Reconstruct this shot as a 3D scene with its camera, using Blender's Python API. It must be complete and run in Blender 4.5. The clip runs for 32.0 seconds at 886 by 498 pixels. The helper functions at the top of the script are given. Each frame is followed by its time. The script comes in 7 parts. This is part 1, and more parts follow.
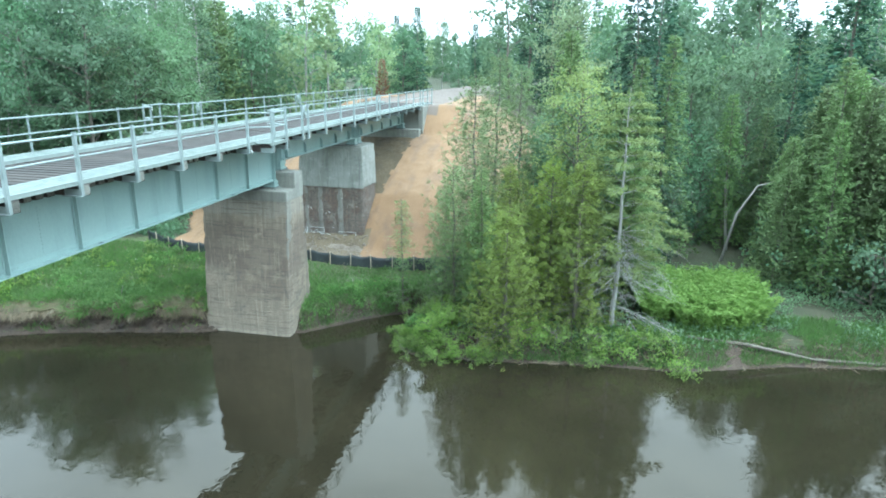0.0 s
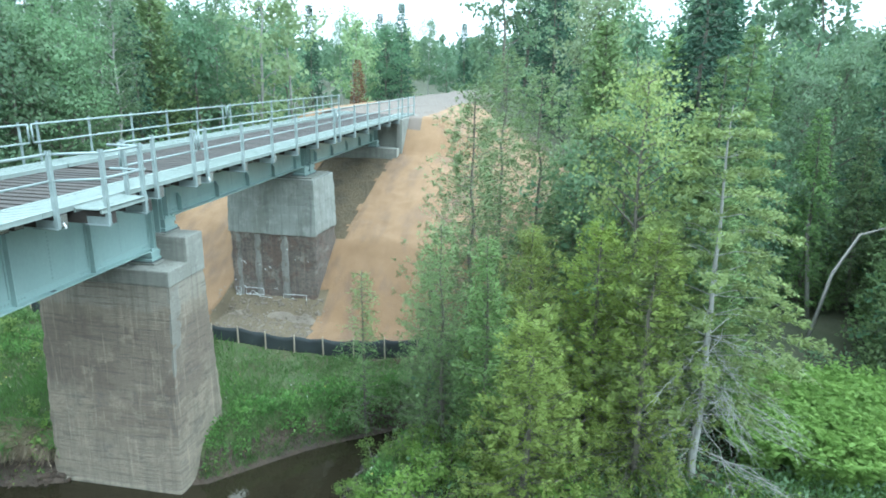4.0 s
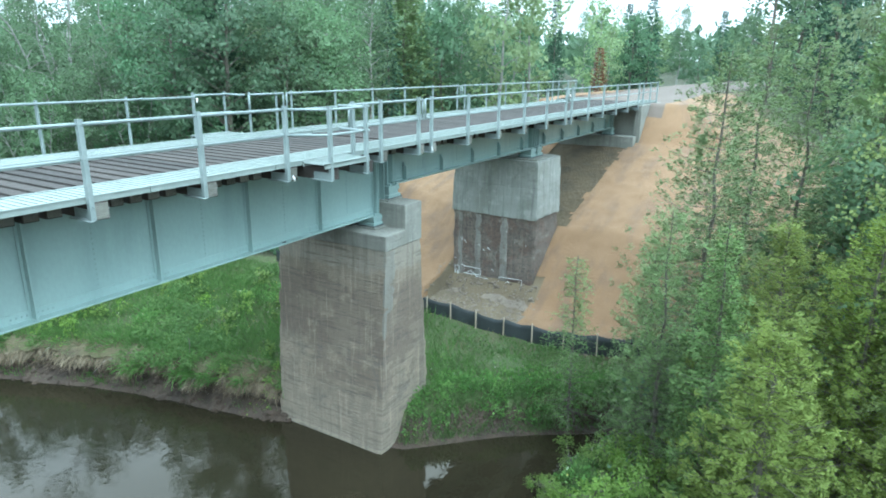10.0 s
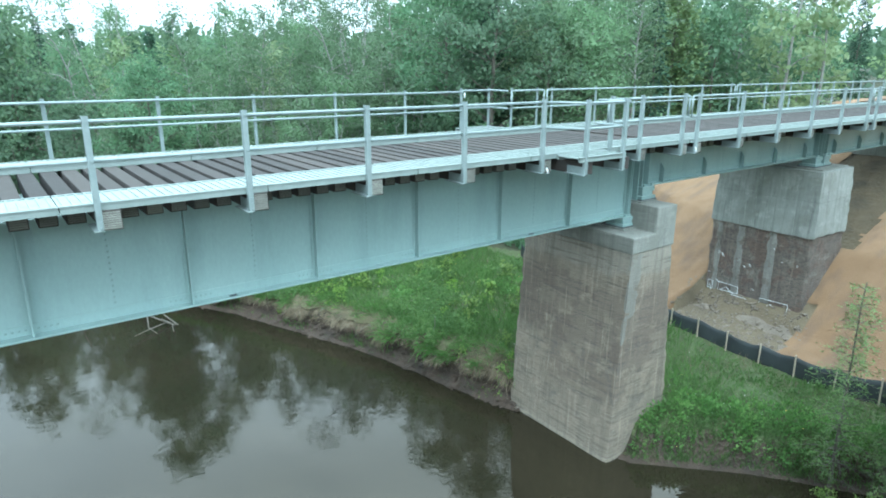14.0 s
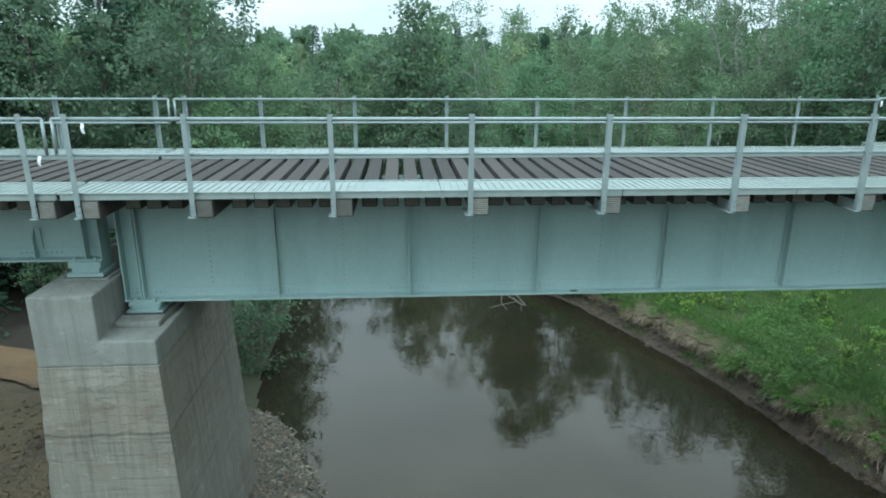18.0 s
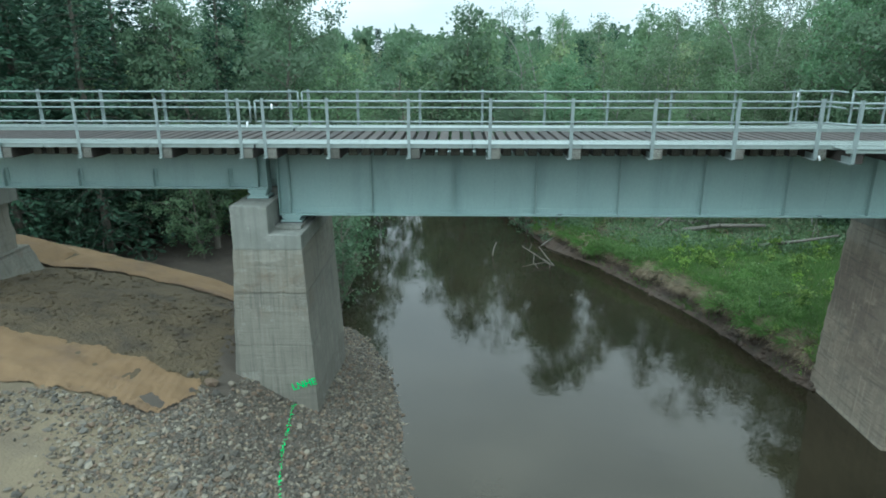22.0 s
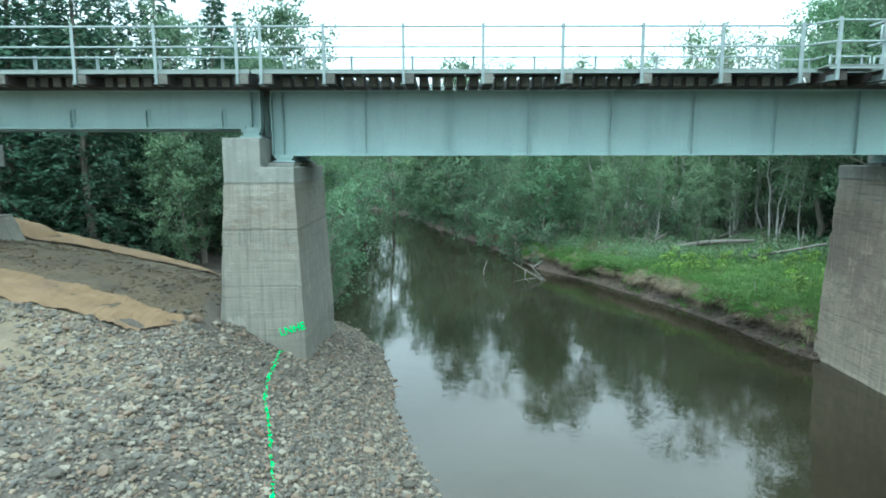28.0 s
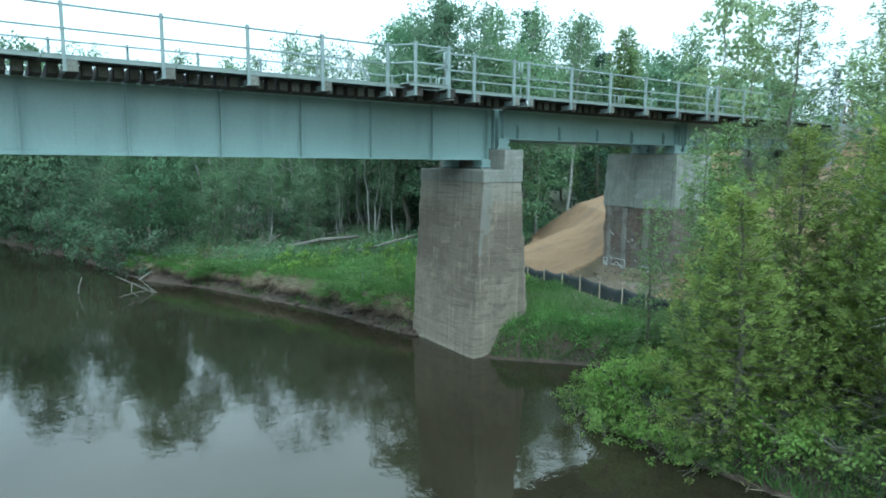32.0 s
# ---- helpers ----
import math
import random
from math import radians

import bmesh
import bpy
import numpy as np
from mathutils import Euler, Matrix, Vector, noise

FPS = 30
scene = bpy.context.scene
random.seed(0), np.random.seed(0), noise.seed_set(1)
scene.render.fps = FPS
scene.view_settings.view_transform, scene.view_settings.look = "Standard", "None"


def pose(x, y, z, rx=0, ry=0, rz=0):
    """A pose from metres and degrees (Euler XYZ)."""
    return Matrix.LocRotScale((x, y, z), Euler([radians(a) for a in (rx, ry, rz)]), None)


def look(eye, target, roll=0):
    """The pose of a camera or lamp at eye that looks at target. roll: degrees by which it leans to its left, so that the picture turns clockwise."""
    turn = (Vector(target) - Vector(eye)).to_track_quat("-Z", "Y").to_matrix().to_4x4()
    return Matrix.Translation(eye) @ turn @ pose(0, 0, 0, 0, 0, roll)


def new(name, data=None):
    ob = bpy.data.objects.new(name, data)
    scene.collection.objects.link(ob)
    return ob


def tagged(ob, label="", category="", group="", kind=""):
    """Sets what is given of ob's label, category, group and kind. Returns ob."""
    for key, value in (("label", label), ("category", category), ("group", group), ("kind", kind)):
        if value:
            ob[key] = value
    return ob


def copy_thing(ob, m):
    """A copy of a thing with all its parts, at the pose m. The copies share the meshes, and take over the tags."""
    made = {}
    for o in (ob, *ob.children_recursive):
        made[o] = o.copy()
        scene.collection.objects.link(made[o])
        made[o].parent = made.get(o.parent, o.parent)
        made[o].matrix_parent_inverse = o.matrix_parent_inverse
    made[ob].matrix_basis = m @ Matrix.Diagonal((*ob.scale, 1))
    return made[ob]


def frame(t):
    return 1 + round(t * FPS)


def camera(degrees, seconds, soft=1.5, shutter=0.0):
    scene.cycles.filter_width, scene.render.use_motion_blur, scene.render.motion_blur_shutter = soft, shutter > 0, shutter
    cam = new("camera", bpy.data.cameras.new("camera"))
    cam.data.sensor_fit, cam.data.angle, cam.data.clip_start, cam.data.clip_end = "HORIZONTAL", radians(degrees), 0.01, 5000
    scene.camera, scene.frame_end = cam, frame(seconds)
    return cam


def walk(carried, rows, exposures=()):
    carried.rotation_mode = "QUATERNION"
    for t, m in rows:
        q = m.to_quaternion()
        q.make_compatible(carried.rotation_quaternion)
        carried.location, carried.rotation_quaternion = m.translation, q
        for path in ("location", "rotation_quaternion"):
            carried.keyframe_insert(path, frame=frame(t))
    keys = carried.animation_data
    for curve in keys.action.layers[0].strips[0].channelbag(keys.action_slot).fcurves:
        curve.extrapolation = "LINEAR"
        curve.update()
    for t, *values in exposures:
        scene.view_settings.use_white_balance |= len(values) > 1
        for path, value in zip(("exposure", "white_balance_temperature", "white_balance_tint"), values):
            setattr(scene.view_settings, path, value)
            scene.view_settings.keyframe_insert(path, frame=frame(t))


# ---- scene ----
cam = camera(70.1, 32.0, 1.85)
PATH = [
    (0, (-6.497, -11.27, 10.593), (-4.607, -10.909, 10.046), 0.9),
    (0.5, (-5.543, -11.112, 10.639), (-3.654, -10.751, 10.089), 1.0),
    (1, (-4.581, -10.946, 10.627), (-2.691, -10.589, 10.079), 1.0),
    (1.5, (-3.54, -10.696, 10.561), (-1.647, -10.349, 10.019), 1.1),
    (2, (-2.314, -10.474, 10.612), (-0.419, -10.136, 10.07), 1.0),
    (2.5, (-0.926, -10.239, 10.545), (0.972, -9.909, 10.008), 1.1),
    (3, (0.553, -10.017, 10.611), (2.451, -9.69, 10.071), 1.1),
    (3.5, (2.015, -9.739, 10.632), (3.914, -9.417, 10.093), 1.2),
    (5.5, (4.184, -9.418, 10.252), (6.081, -9.092, 9.708), 1.2),
    (6, (4.267, -9.425, 9.833), (6.163, -9.1, 9.285), 1.3),
    (6.5, (4.184, -9.327, 9.749), (6.082, -9.003, 9.207), 1.3),
    (7, (4.175, -9.358, 9.777), (6.067, -9.01, 9.232), 1.2),
    (7.5, (4.125, -9.334, 9.798), (6.0, -8.907, 9.25), 1.0),
    (8, (4.14, -9.351, 9.877), (5.993, -8.841, 9.326), 1.3),
    (8.5, (4.095, -9.345, 9.912), (5.923, -8.753, 9.357), 1.6),
    (9, (4.074, -9.309, 9.927), (5.862, -8.61, 9.369), 1.6),
    (9.5, (3.993, -9.446, 9.949), (5.724, -8.617, 9.388), 1.1),
    (10, (3.986, -9.534, 9.962), (5.635, -8.551, 9.402), 0.7),
    (10.5, (4.022, -9.627, 10.013), (5.571, -8.495, 9.447), 0.6),
    (11, (4.056, -9.656, 9.974), (5.551, -8.452, 9.413), 0.3),
    (11.5, (4.077, -9.74, 9.965), (5.565, -8.527, 9.404), 0.2),
    (12, (4.045, -9.719, 9.801), (5.535, -8.502, 9.253), 0.1),
    (12.5, (4.0, -9.782, 9.791), (5.429, -8.494, 9.245), -0.0),
    (13, (3.972, -9.598, 9.818), (5.314, -8.223, 9.263), 0.3),
    (13.5, (3.972, -9.589, 9.82), (5.22, -8.128, 9.262), 0.3),
    (14, (3.931, -9.53, 9.787), (5.075, -7.986, 9.231), 0.2),
    (14.5, (3.879, -9.451, 9.745), (4.916, -7.832, 9.193), 0.2),
    (16.5, (4.002, -9.529, 9.827), (4.518, -7.68, 9.264), 0.7),
    (17, (4.042, -9.522, 9.821), (4.422, -7.641, 9.258), 0.6),
    (17.5, (4.028, -9.562, 9.847), (4.274, -7.659, 9.281), 0.5),
    (18, (4.06, -9.589, 9.872), (4.189, -7.675, 9.306), 0.3),
    (18.5, (4.058, -9.582, 9.886), (4.151, -7.666, 9.319), 0.3),
    (19, (4.046, -9.541, 9.909), (4.071, -7.624, 9.34), 0.2),
    (19.5, (4.048, -9.547, 9.914), (4.018, -7.629, 9.35), 0.1),
    (20, (4.104, -9.898, 9.908), (4.075, -7.978, 9.347), 0.0),
    (20.5, (4.162, -10.801, 9.983), (4.128, -8.884, 9.416), 0.1),
    (21, (4.187, -12.263, 9.959), (4.157, -10.345, 9.396), 0.1),
    (21.5, (4.208, -14.18, 10.061), (4.171, -12.264, 9.487), 0.1),
    (22, (4.232, -15.68, 10.037), (4.192, -13.764, 9.466), 0.0),
    (22.5, (4.31, -16.233, 9.933), (4.265, -14.315, 9.37), -0.2),
    (23, (4.259, -16.309, 9.909), (4.222, -14.391, 9.343), -0.1),
    (23.5, (4.332, -16.37, 9.852), (4.294, -14.453, 9.284), -0.2),
    (24, (4.455, -16.372, 9.552), (4.412, -14.454, 8.987), -0.2),
    (24.5, (4.501, -16.384, 9.047), (4.46, -14.465, 8.485), -0.3),
    (25, (4.546, -16.399, 8.341), (4.506, -14.48, 7.779), -0.4),
    (25.5, (4.548, -16.388, 7.444), (4.509, -14.468, 6.884), -0.4),
    (27.5, (4.081, -16.256, 6.146), (4.079, -14.304, 5.711), -0.1),
    (28, (4.053, -16.267, 6.211), (4.054, -14.288, 5.923), -0.1),
    (28.5, (4.092, -16.303, 6.234), (4.091, -14.32, 5.978), -0.2),
    (29, (4.089, -16.299, 6.258), (4.169, -14.318, 5.995), -0.0),
    (29.5, (4.205, -16.266, 6.224), (4.473, -14.302, 5.958), 0.1),
    (30, (4.285, -16.187, 6.183), (4.743, -14.259, 5.915), 0.3),
    (30.5, (4.304, -16.083, 6.162), (4.965, -14.215, 5.891), 0.4),
    (31, (4.052, -16.125, 6.173), (4.921, -14.344, 5.901), 0.5),
    (31.5, (3.99, -16.14, 6.061), (5.035, -14.455, 5.798), 0.8),
    (32, (3.914, -16.149, 6.19), (5.035, -14.516, 5.916), 0.6),
]
walk(cam, [(t, look(eye, target, roll)) for t, eye, target, roll in PATH], [(0, 1.3, 4900, -6), (6, 1.1, 4880, -6), (14.5, 1.04, 4870, -6), (16.5, 0.28, 5080, -6), (25.5, 0.26, 5080, -8), (27.5, 0.98, 4950, -10), (28.0, 0.95, 4900, -11), (28.5, 0.55, 4850, -11), (29, 0.38, 4830, -11), (32, 0.55, 4760, -12)])


# ---- world and light ----
def make_world():
    world = bpy.data.worlds.new("overcast_sky")
    scene.world = world
    world.use_nodes = True
    nt = world.node_tree
    nt.nodes.clear()
    out = nt.nodes.new("ShaderNodeOutputWorld")
    bg = nt.nodes.new("ShaderNodeBackground")
    sky = nt.nodes.new("ShaderNodeTexSky")
    sky.sky_type, sky.sun_disc = "NISHITA", False
    sky.sun_elevation, sky.sun_rotation = radians(48), radians(SUN_TURN)
    sky.air_density, sky.dust_density, sky.ozone_density = 1.0, 4.0, 1.0
    # a closed layer of thin cloud in front of the blue
    geo = nt.nodes.new("ShaderNodeTexCoord")
    stretch = nt.nodes.new("ShaderNodeMapping")
    stretch.inputs["Scale"].default_value = (1.5, 1.5, 6.0)
    clouds = nt.nodes.new("ShaderNodeTexNoise")
    clouds.inputs["Scale"].default_value, clouds.inputs["Detail"].default_value = 1.6, 5.0
    ramp = nt.nodes.new("ShaderNodeValToRGB")
    ramp.color_ramp.elements[0].position, ramp.color_ramp.elements[0].color = 0.3, (7.6, 7.58, 7.3, 1)
    ramp.color_ramp.elements[1].position, ramp.color_ramp.elements[1].color = 0.72, (10.6, 10.4, 9.85, 1)
    mix = nt.nodes.new("ShaderNodeMix")
    mix.data_type = "RGBA"
    mix.inputs["Factor"].default_value = 0.95
    nt.links.new(geo.outputs["Generated"], stretch.inputs["Vector"])
    nt.links.new(stretch.outputs["Vector"], clouds.inputs["Vector"])
    nt.links.new(clouds.outputs["Fac"], ramp.inputs["Fac"])
    nt.links.new(sky.outputs["Color"], mix.inputs["A"])
    nt.links.new(ramp.outputs["Color"], mix.inputs["B"])
    # an overcast sky is about three times as bright overhead as at the horizon
    split = nt.nodes.new("ShaderNodeSeparateXYZ")
    rise = nt.nodes.new("ShaderNodeMapRange")
    for key, value in (("From Min", 0.0), ("From Max", 0.66), ("To Min", 0.088), ("To Max", 0.256)):
        rise.inputs[key].default_value = value
    nt.links.new(geo.outputs["Generated"], split.inputs["Vector"])
    nt.links.new(split.outputs["Z"], rise.inputs["Value"])
    nt.links.new(rise.outputs["Result"], bg.inputs["Strength"])
    nt.links.new(mix.outputs["Result"], bg.inputs["Color"])
    nt.links.new(bg.outputs["Background"], out.inputs["Surface"])


SUN_TURN = 200
make_world()
sun_data = bpy.data.lights.new("sun", "SUN")
sun_data.energy, sun_data.angle, sun_data.color = 1.2, radians(30), (1.0, 0.97, 0.92)
sun = new("sun", sun_data)
sun.matrix_world = look((-12, -25, 40), (0, 0, 0))


# ---- materials ----
def nodes_of(name):
    m = bpy.data.materials.new(name)
    m.use_nodes = True
    nt = m.node_tree
    return m, nt, nt.nodes["Principled BSDF"]


def add(nt, kind, **values):
    n = nt.nodes.new(kind)
    for k, v in values.items():
        n.inputs[k.replace("_", " ")].default_value = v
    return n


def rgb(c):
    return (c[0], c[1], c[2], 1)


def noise_fac(nt, scale, detail=6, stretch=(1, 1, 1), lo=0.35, hi=0.65, rough=0.6):
    tc = nt.nodes.new("ShaderNodeTexCoord")
    mp = nt.nodes.new("ShaderNodeMapping")
    mp.inputs["Scale"].default_value = stretch
    n = add(nt, "ShaderNodeTexNoise", Scale=scale, Detail=detail, Roughness=rough)
    r = nt.nodes.new("ShaderNodeMapRange")
    r.inputs["From Min"].default_value, r.inputs["From Max"].default_value = lo, hi
    nt.links.new(tc.outputs["Object"], mp.inputs["Vector"])
    nt.links.new(mp.outputs["Vector"], n.inputs["Vector"])
    nt.links.new(n.outputs["Fac"], r.inputs["Value"])
    return r.outputs["Result"]


def blend(nt, fac, a, b):
    m = nt.nodes.new("ShaderNodeMix")
    m.data_type = "RGBA"
    if isinstance(fac, float):
        m.inputs["Factor"].default_value = fac
    else:
        nt.links.new(fac, m.inputs["Factor"])
    for key, v in (("A", a), ("B", b)):
        if isinstance(v, tuple):
            m.inputs[key].default_value = rgb(v)
        else:
            nt.links.new(v, m.inputs[key])
    return m.outputs["Result"]


def times(nt, a, b):
    m = nt.nodes.new("ShaderNodeMath")
    m.operation = "MULTIPLY"
    for i, v in enumerate((a, b)):
        if isinstance(v, (int, float)):
            m.inputs[i].default_value = v
        else:
            nt.links.new(v, m.inputs[i])
    return m.outputs["Value"]


def bump(nt, bsdf, heights, distance=0.01, strength=0.6):
    total = None
    for h in heights:
        if total is None:
            total = h
        else:
            s = nt.nodes.new("ShaderNodeMath")
            s.operation = "ADD"
            nt.links.new(total, s.inputs[0])
            nt.links.new(h, s.inputs[1])
            total = s.outputs["Value"]
    b = add(nt, "ShaderNodeBump", Distance=distance, Strength=strength)
    nt.links.new(total, b.inputs["Height"])
    nt.links.new(b.outputs["Normal"], bsdf.inputs["Normal"])


def plain(name, a, b, rough=0.7, metal=0.0, scale=3.0, fine=40.0, depth=0.004, stretch=(1, 1, 1), vary=0.0, stains=None):
    """A surface of two tones at two scales, with fine relief."""
    m, nt, p = nodes_of(name)
    big = noise_fac(nt, scale, 5, stretch, 0.3, 0.7)
    small = noise_fac(nt, fine, 4, stretch, 0.3, 0.7)
    col = blend(nt, big, a, b)
    mid = tuple(0.5 * (x + y) * 0.8 for x, y in zip(a, b))
    col = blend(nt, times(nt, small, 0.45), col, mid)
    if stains:
        tone, sscale, sstretch, amount = stains
        col = blend(nt, times(nt, noise_fac(nt, sscale, 6, sstretch, 0.5, 0.72), amount), col, tone)
    if vary:
        info = nt.nodes.new("ShaderNodeObjectInfo")
        hsv = nt.nodes.new("ShaderNodeHueSaturation")
        r = nt.nodes.new("ShaderNodeMapRange")
        r.inputs["To Min"].default_value, r.inputs["To Max"].default_value = 1 - vary, 1 + vary
        nt.links.new(info.outputs["Random"], r.inputs["Value"])
        nt.links.new(r.outputs["Result"], hsv.inputs["Value"])
        nt.links.new(col, hsv.inputs["Color"])
        col = hsv.outputs["Color"]
    nt.links.new(col, p.inputs["Base Color"])
    p.inputs["Roughness"].default_value, p.inputs["Metallic"].default_value = rough, metal
    bump(nt, p, [big, small], depth)
    return m


def island(name, tones, rough=0.85, fine=60.0, depth=0.004, hue=0.0):
    """Tones picked piece by piece, in a joined mesh."""
    m, nt, p = nodes_of(name)
    geo = nt.nodes.new("ShaderNodeNewGeometry")
    ramp = nt.nodes.new("ShaderNodeValToRGB")
    ramp.color_ramp.interpolation = "CONSTANT"
    e = ramp.color_ramp.elements
    while len(e) < len(tones):
        e.new(0.5)
    for i, t in enumerate(tones):
        e[i].position, e[i].color = i / len(tones), rgb(t)
    info = nt.nodes.new("ShaderNodeObjectInfo")
    s = nt.nodes.new("ShaderNodeMath")
    s.operation = "ADD"
    w = nt.nodes.new("ShaderNodeMath")
    w.operation = "FRACT"
    nt.links.new(geo.outputs["Random Per Island"], s.inputs[0])
    nt.links.new(info.outputs["Random"], s.inputs[1])
    nt.links.new(s.outputs["Value"], w.inputs[0])
    nt.links.new(w.outputs["Value"], ramp.inputs["Fac"])
    small = noise_fac(nt, fine, 4, (1, 1, 1), 0.3, 0.7)
    dark = blend(nt, times(nt, small, 0.4), ramp.outputs["Color"], tuple(0.6 * c for c in tones[0]))
    nt.links.new(dark, p.inputs["Base Color"])
    p.inputs["Roughness"].default_value = rough
    bump(nt, p, [small], depth)
    return m


def leafy(name, a, b, shine=0.5, through_light=0.5, tip=None, sheen=0.32):
    """Leaves: tone by leaf and by tree, some light passing through."""
    m, nt, p = nodes_of(name)
    geo = nt.nodes.new("ShaderNodeNewGeometry")
    info = nt.nodes.new("ShaderNodeObjectInfo")
    col = blend(nt, geo.outputs["Random Per Island"], a, b)
    patch = noise_fac(nt, 0.9, 3, (1, 1, 1), 0.4, 0.62)
    col = blend(nt, times(nt, patch, 0.4), col, tip or tuple(0.7 * c for c in a))
    hsv = nt.nodes.new("ShaderNodeHueSaturation")
    for key, lo, hi in (("Hue", 0.494, 0.507), ("Value", 0.85, 1.25), ("Saturation", 0.88, 1.02)):
        r = nt.nodes.new("ShaderNodeMapRange")
        r.inputs["To Min"].default_value, r.inputs["To Max"].default_value = lo, hi
        nt.links.new(info.outputs["Random"], r.inputs["Value"])
        nt.links.new(r.outputs["Result"], hsv.inputs[key])
    nt.links.new(col, hsv.inputs["Color"])
    nt.links.new(hsv.outputs["Color"], p.inputs["Base Color"])
    p.inputs["Roughness"].default_value = shine
    p.inputs["Specular IOR Level"].default_value = sheen
    tr = nt.nodes.new("ShaderNodeBsdfTranslucent")
    nt.links.new(hsv.outputs["Color"], tr.inputs["Color"])
    mixer = nt.nodes.new("ShaderNodeMixShader")
    mixer.inputs["Fac"].default_value = through_light
    nt.links.new(p.outputs["BSDF"], mixer.inputs[1])
    nt.links.new(tr.outputs["BSDF"], mixer.inputs[2])
    nt.links.new(mixer.outputs["Shader"], nt.nodes["Material Output"].inputs["Surface"])
    return m


def band(nt, along, lo, hi, wob=0.3, soft=0.06, scale=1.3):
    """A zone between two heights (or widths) with ragged edges."""
    tc = nt.nodes.new("ShaderNodeTexCoord")
    sp = nt.nodes.new("ShaderNodeSeparateXYZ")
    nt.links.new(tc.outputs["Object"], sp.inputs["Vector"])
    w = nt.nodes.new("ShaderNodeMath")
    w.operation = "MULTIPLY_ADD"
    nt.links.new(noise_fac(nt, scale, 8, (1, 1, 1), 0.2, 0.8, 0.7), w.inputs[0])
    w.inputs[1].default_value = wob
    nt.links.new(sp.outputs[along], w.inputs[2])
    sides = []
    for edge, a, b in ((lo, 0, 1), (hi, 1, 0)):
        r = nt.nodes.new("ShaderNodeMapRange")
        mid = edge + 0.5 * wob
        for key, value in (("From Min", mid - soft), ("From Max", mid + soft), ("To Min", a), ("To Max", b)):
            r.inputs[key].default_value = value
        nt.links.new(w.outputs["Value"], r.inputs["Value"])
        sides.append(r.outputs["Result"])
    return times(nt, sides[0], sides[1])


def concrete(name, light, dark, boards=0.0, stain=0.5, zones=(), patches=(), joints=(), lime=0.0, pits=0.3, grit=0.35, coarse=0.0):
    """Cast concrete: two tones, ragged zones and patches of other tones, board lines, pour joints, runs of dirt and lime."""
    m, nt, p = nodes_of(name)
    big = noise_fac(nt, 0.9, 8, (1, 1, 1.3), 0.36, 0.64, 0.65)
    mid = noise_fac(nt, 5.5, 7, (1, 1, 1.6), 0.36, 0.66, 0.7)
    fine = noise_fac(nt, 38, 6, (1, 1, 1), 0.32, 0.68, 0.7)
    col = blend(nt, big, light, tuple(0.62 * x + 0.38 * y for x, y in zip(light, dark)))
    col = blend(nt, times(nt, mid, 0.4), col, tuple(0.45 * x + 0.55 * y for x, y in zip(light, dark)))
    heights = [times(nt, fine, 0.35), times(nt, mid, 0.25)]
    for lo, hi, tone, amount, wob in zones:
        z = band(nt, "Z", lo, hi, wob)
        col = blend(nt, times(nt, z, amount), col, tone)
    for scale, cut, tone, amount, lo, hi in patches:
        worn = noise_fac(nt, scale, 9, (1, 1, 1.25), cut, cut + 0.045, 0.72)
        worn = times(nt, worn, band(nt, "Z", lo, hi, 0.5, 0.25))
        col = blend(nt, times(nt, worn, amount), col, tone)
        heights.append(times(nt, worn, -0.6))
    runs = noise_fac(nt, 2.4, 7, (2.6, 2.6, 0.12), 0.5, 0.7, 0.65)
    thin = noise_fac(nt, 9, 5, (2.0, 2.0, 0.07), 0.54, 0.68)
    col = blend(nt, times(nt, runs, stain), col, dark)
    col = blend(nt, times(nt, times(nt, thin, big), 0.8 * stain), col, tuple(0.75 * x for x in dark))
    if boards:
        line = noise_fac(nt, 15, 5, (0.07, 0.07, 1), 0.54, 0.62)
        seam = noise_fac(nt, 6.3, 2, (0.01, 0.01, 1), 0.495, 0.505)
        col = blend(nt, times(nt, line, boards), col, tuple(0.9 * x for x in dark))
        heights += [times(nt, line, -0.3), times(nt, seam, 0.3)]
    for at, thick, amount in joints:
        j = band(nt, "Z", at - thick, at + thick, 0.09, 0.012, 3.0)
        col = blend(nt, times(nt, j, amount), col, tuple(0.55 * x for x in dark))
        below = times(nt, band(nt, "Z", at - 0.55, at, 0.5, 0.2), thin)
        col = blend(nt, times(nt, below, 0.7 * amount), col, tuple(0.8 * x for x in dark))
        heights.append(times(nt, j, -1.2))
    if lime:
        drip = noise_fac(nt, 5.2, 6, (2.2, 2.2, 0.10), 0.57, 0.66)
        col = blend(nt, times(nt, drip, lime), col, tuple(min(0.6, 1.35 * x) for x in light))
    if coarse:
        lump = noise_fac(nt, 7.5, 8, (1, 1, 1.4), 0.3, 0.7, 0.75)
        heights.append(times(nt, lump, 2.5 * coarse))
        crack = noise_fac(nt, 10, 8, (1, 1, 1.8), 0.52, 0.6, 0.75)
        col = blend(nt, times(nt, crack, 0.7 * coarse), col, tuple(0.5 * x for x in dark))
    hole = noise_fac(nt, 21, 4, (1, 1, 1.3), 0.63, 0.69)
    col = blend(nt, times(nt, hole, pits), col, tuple(0.7 * x for x in dark))
    heights.append(times(nt, hole, -0.8 * pits))
    col = blend(nt, times(nt, fine, grit), col, tuple(0.3 * x + 0.55 * y for x, y in zip(light, dark)))
    nt.links.new(col, p.inputs["Base Color"])
    p.inputs["Roughness"].default_value = 0.9
    bump(nt, p, heights, 0.014, 0.75)
    return m


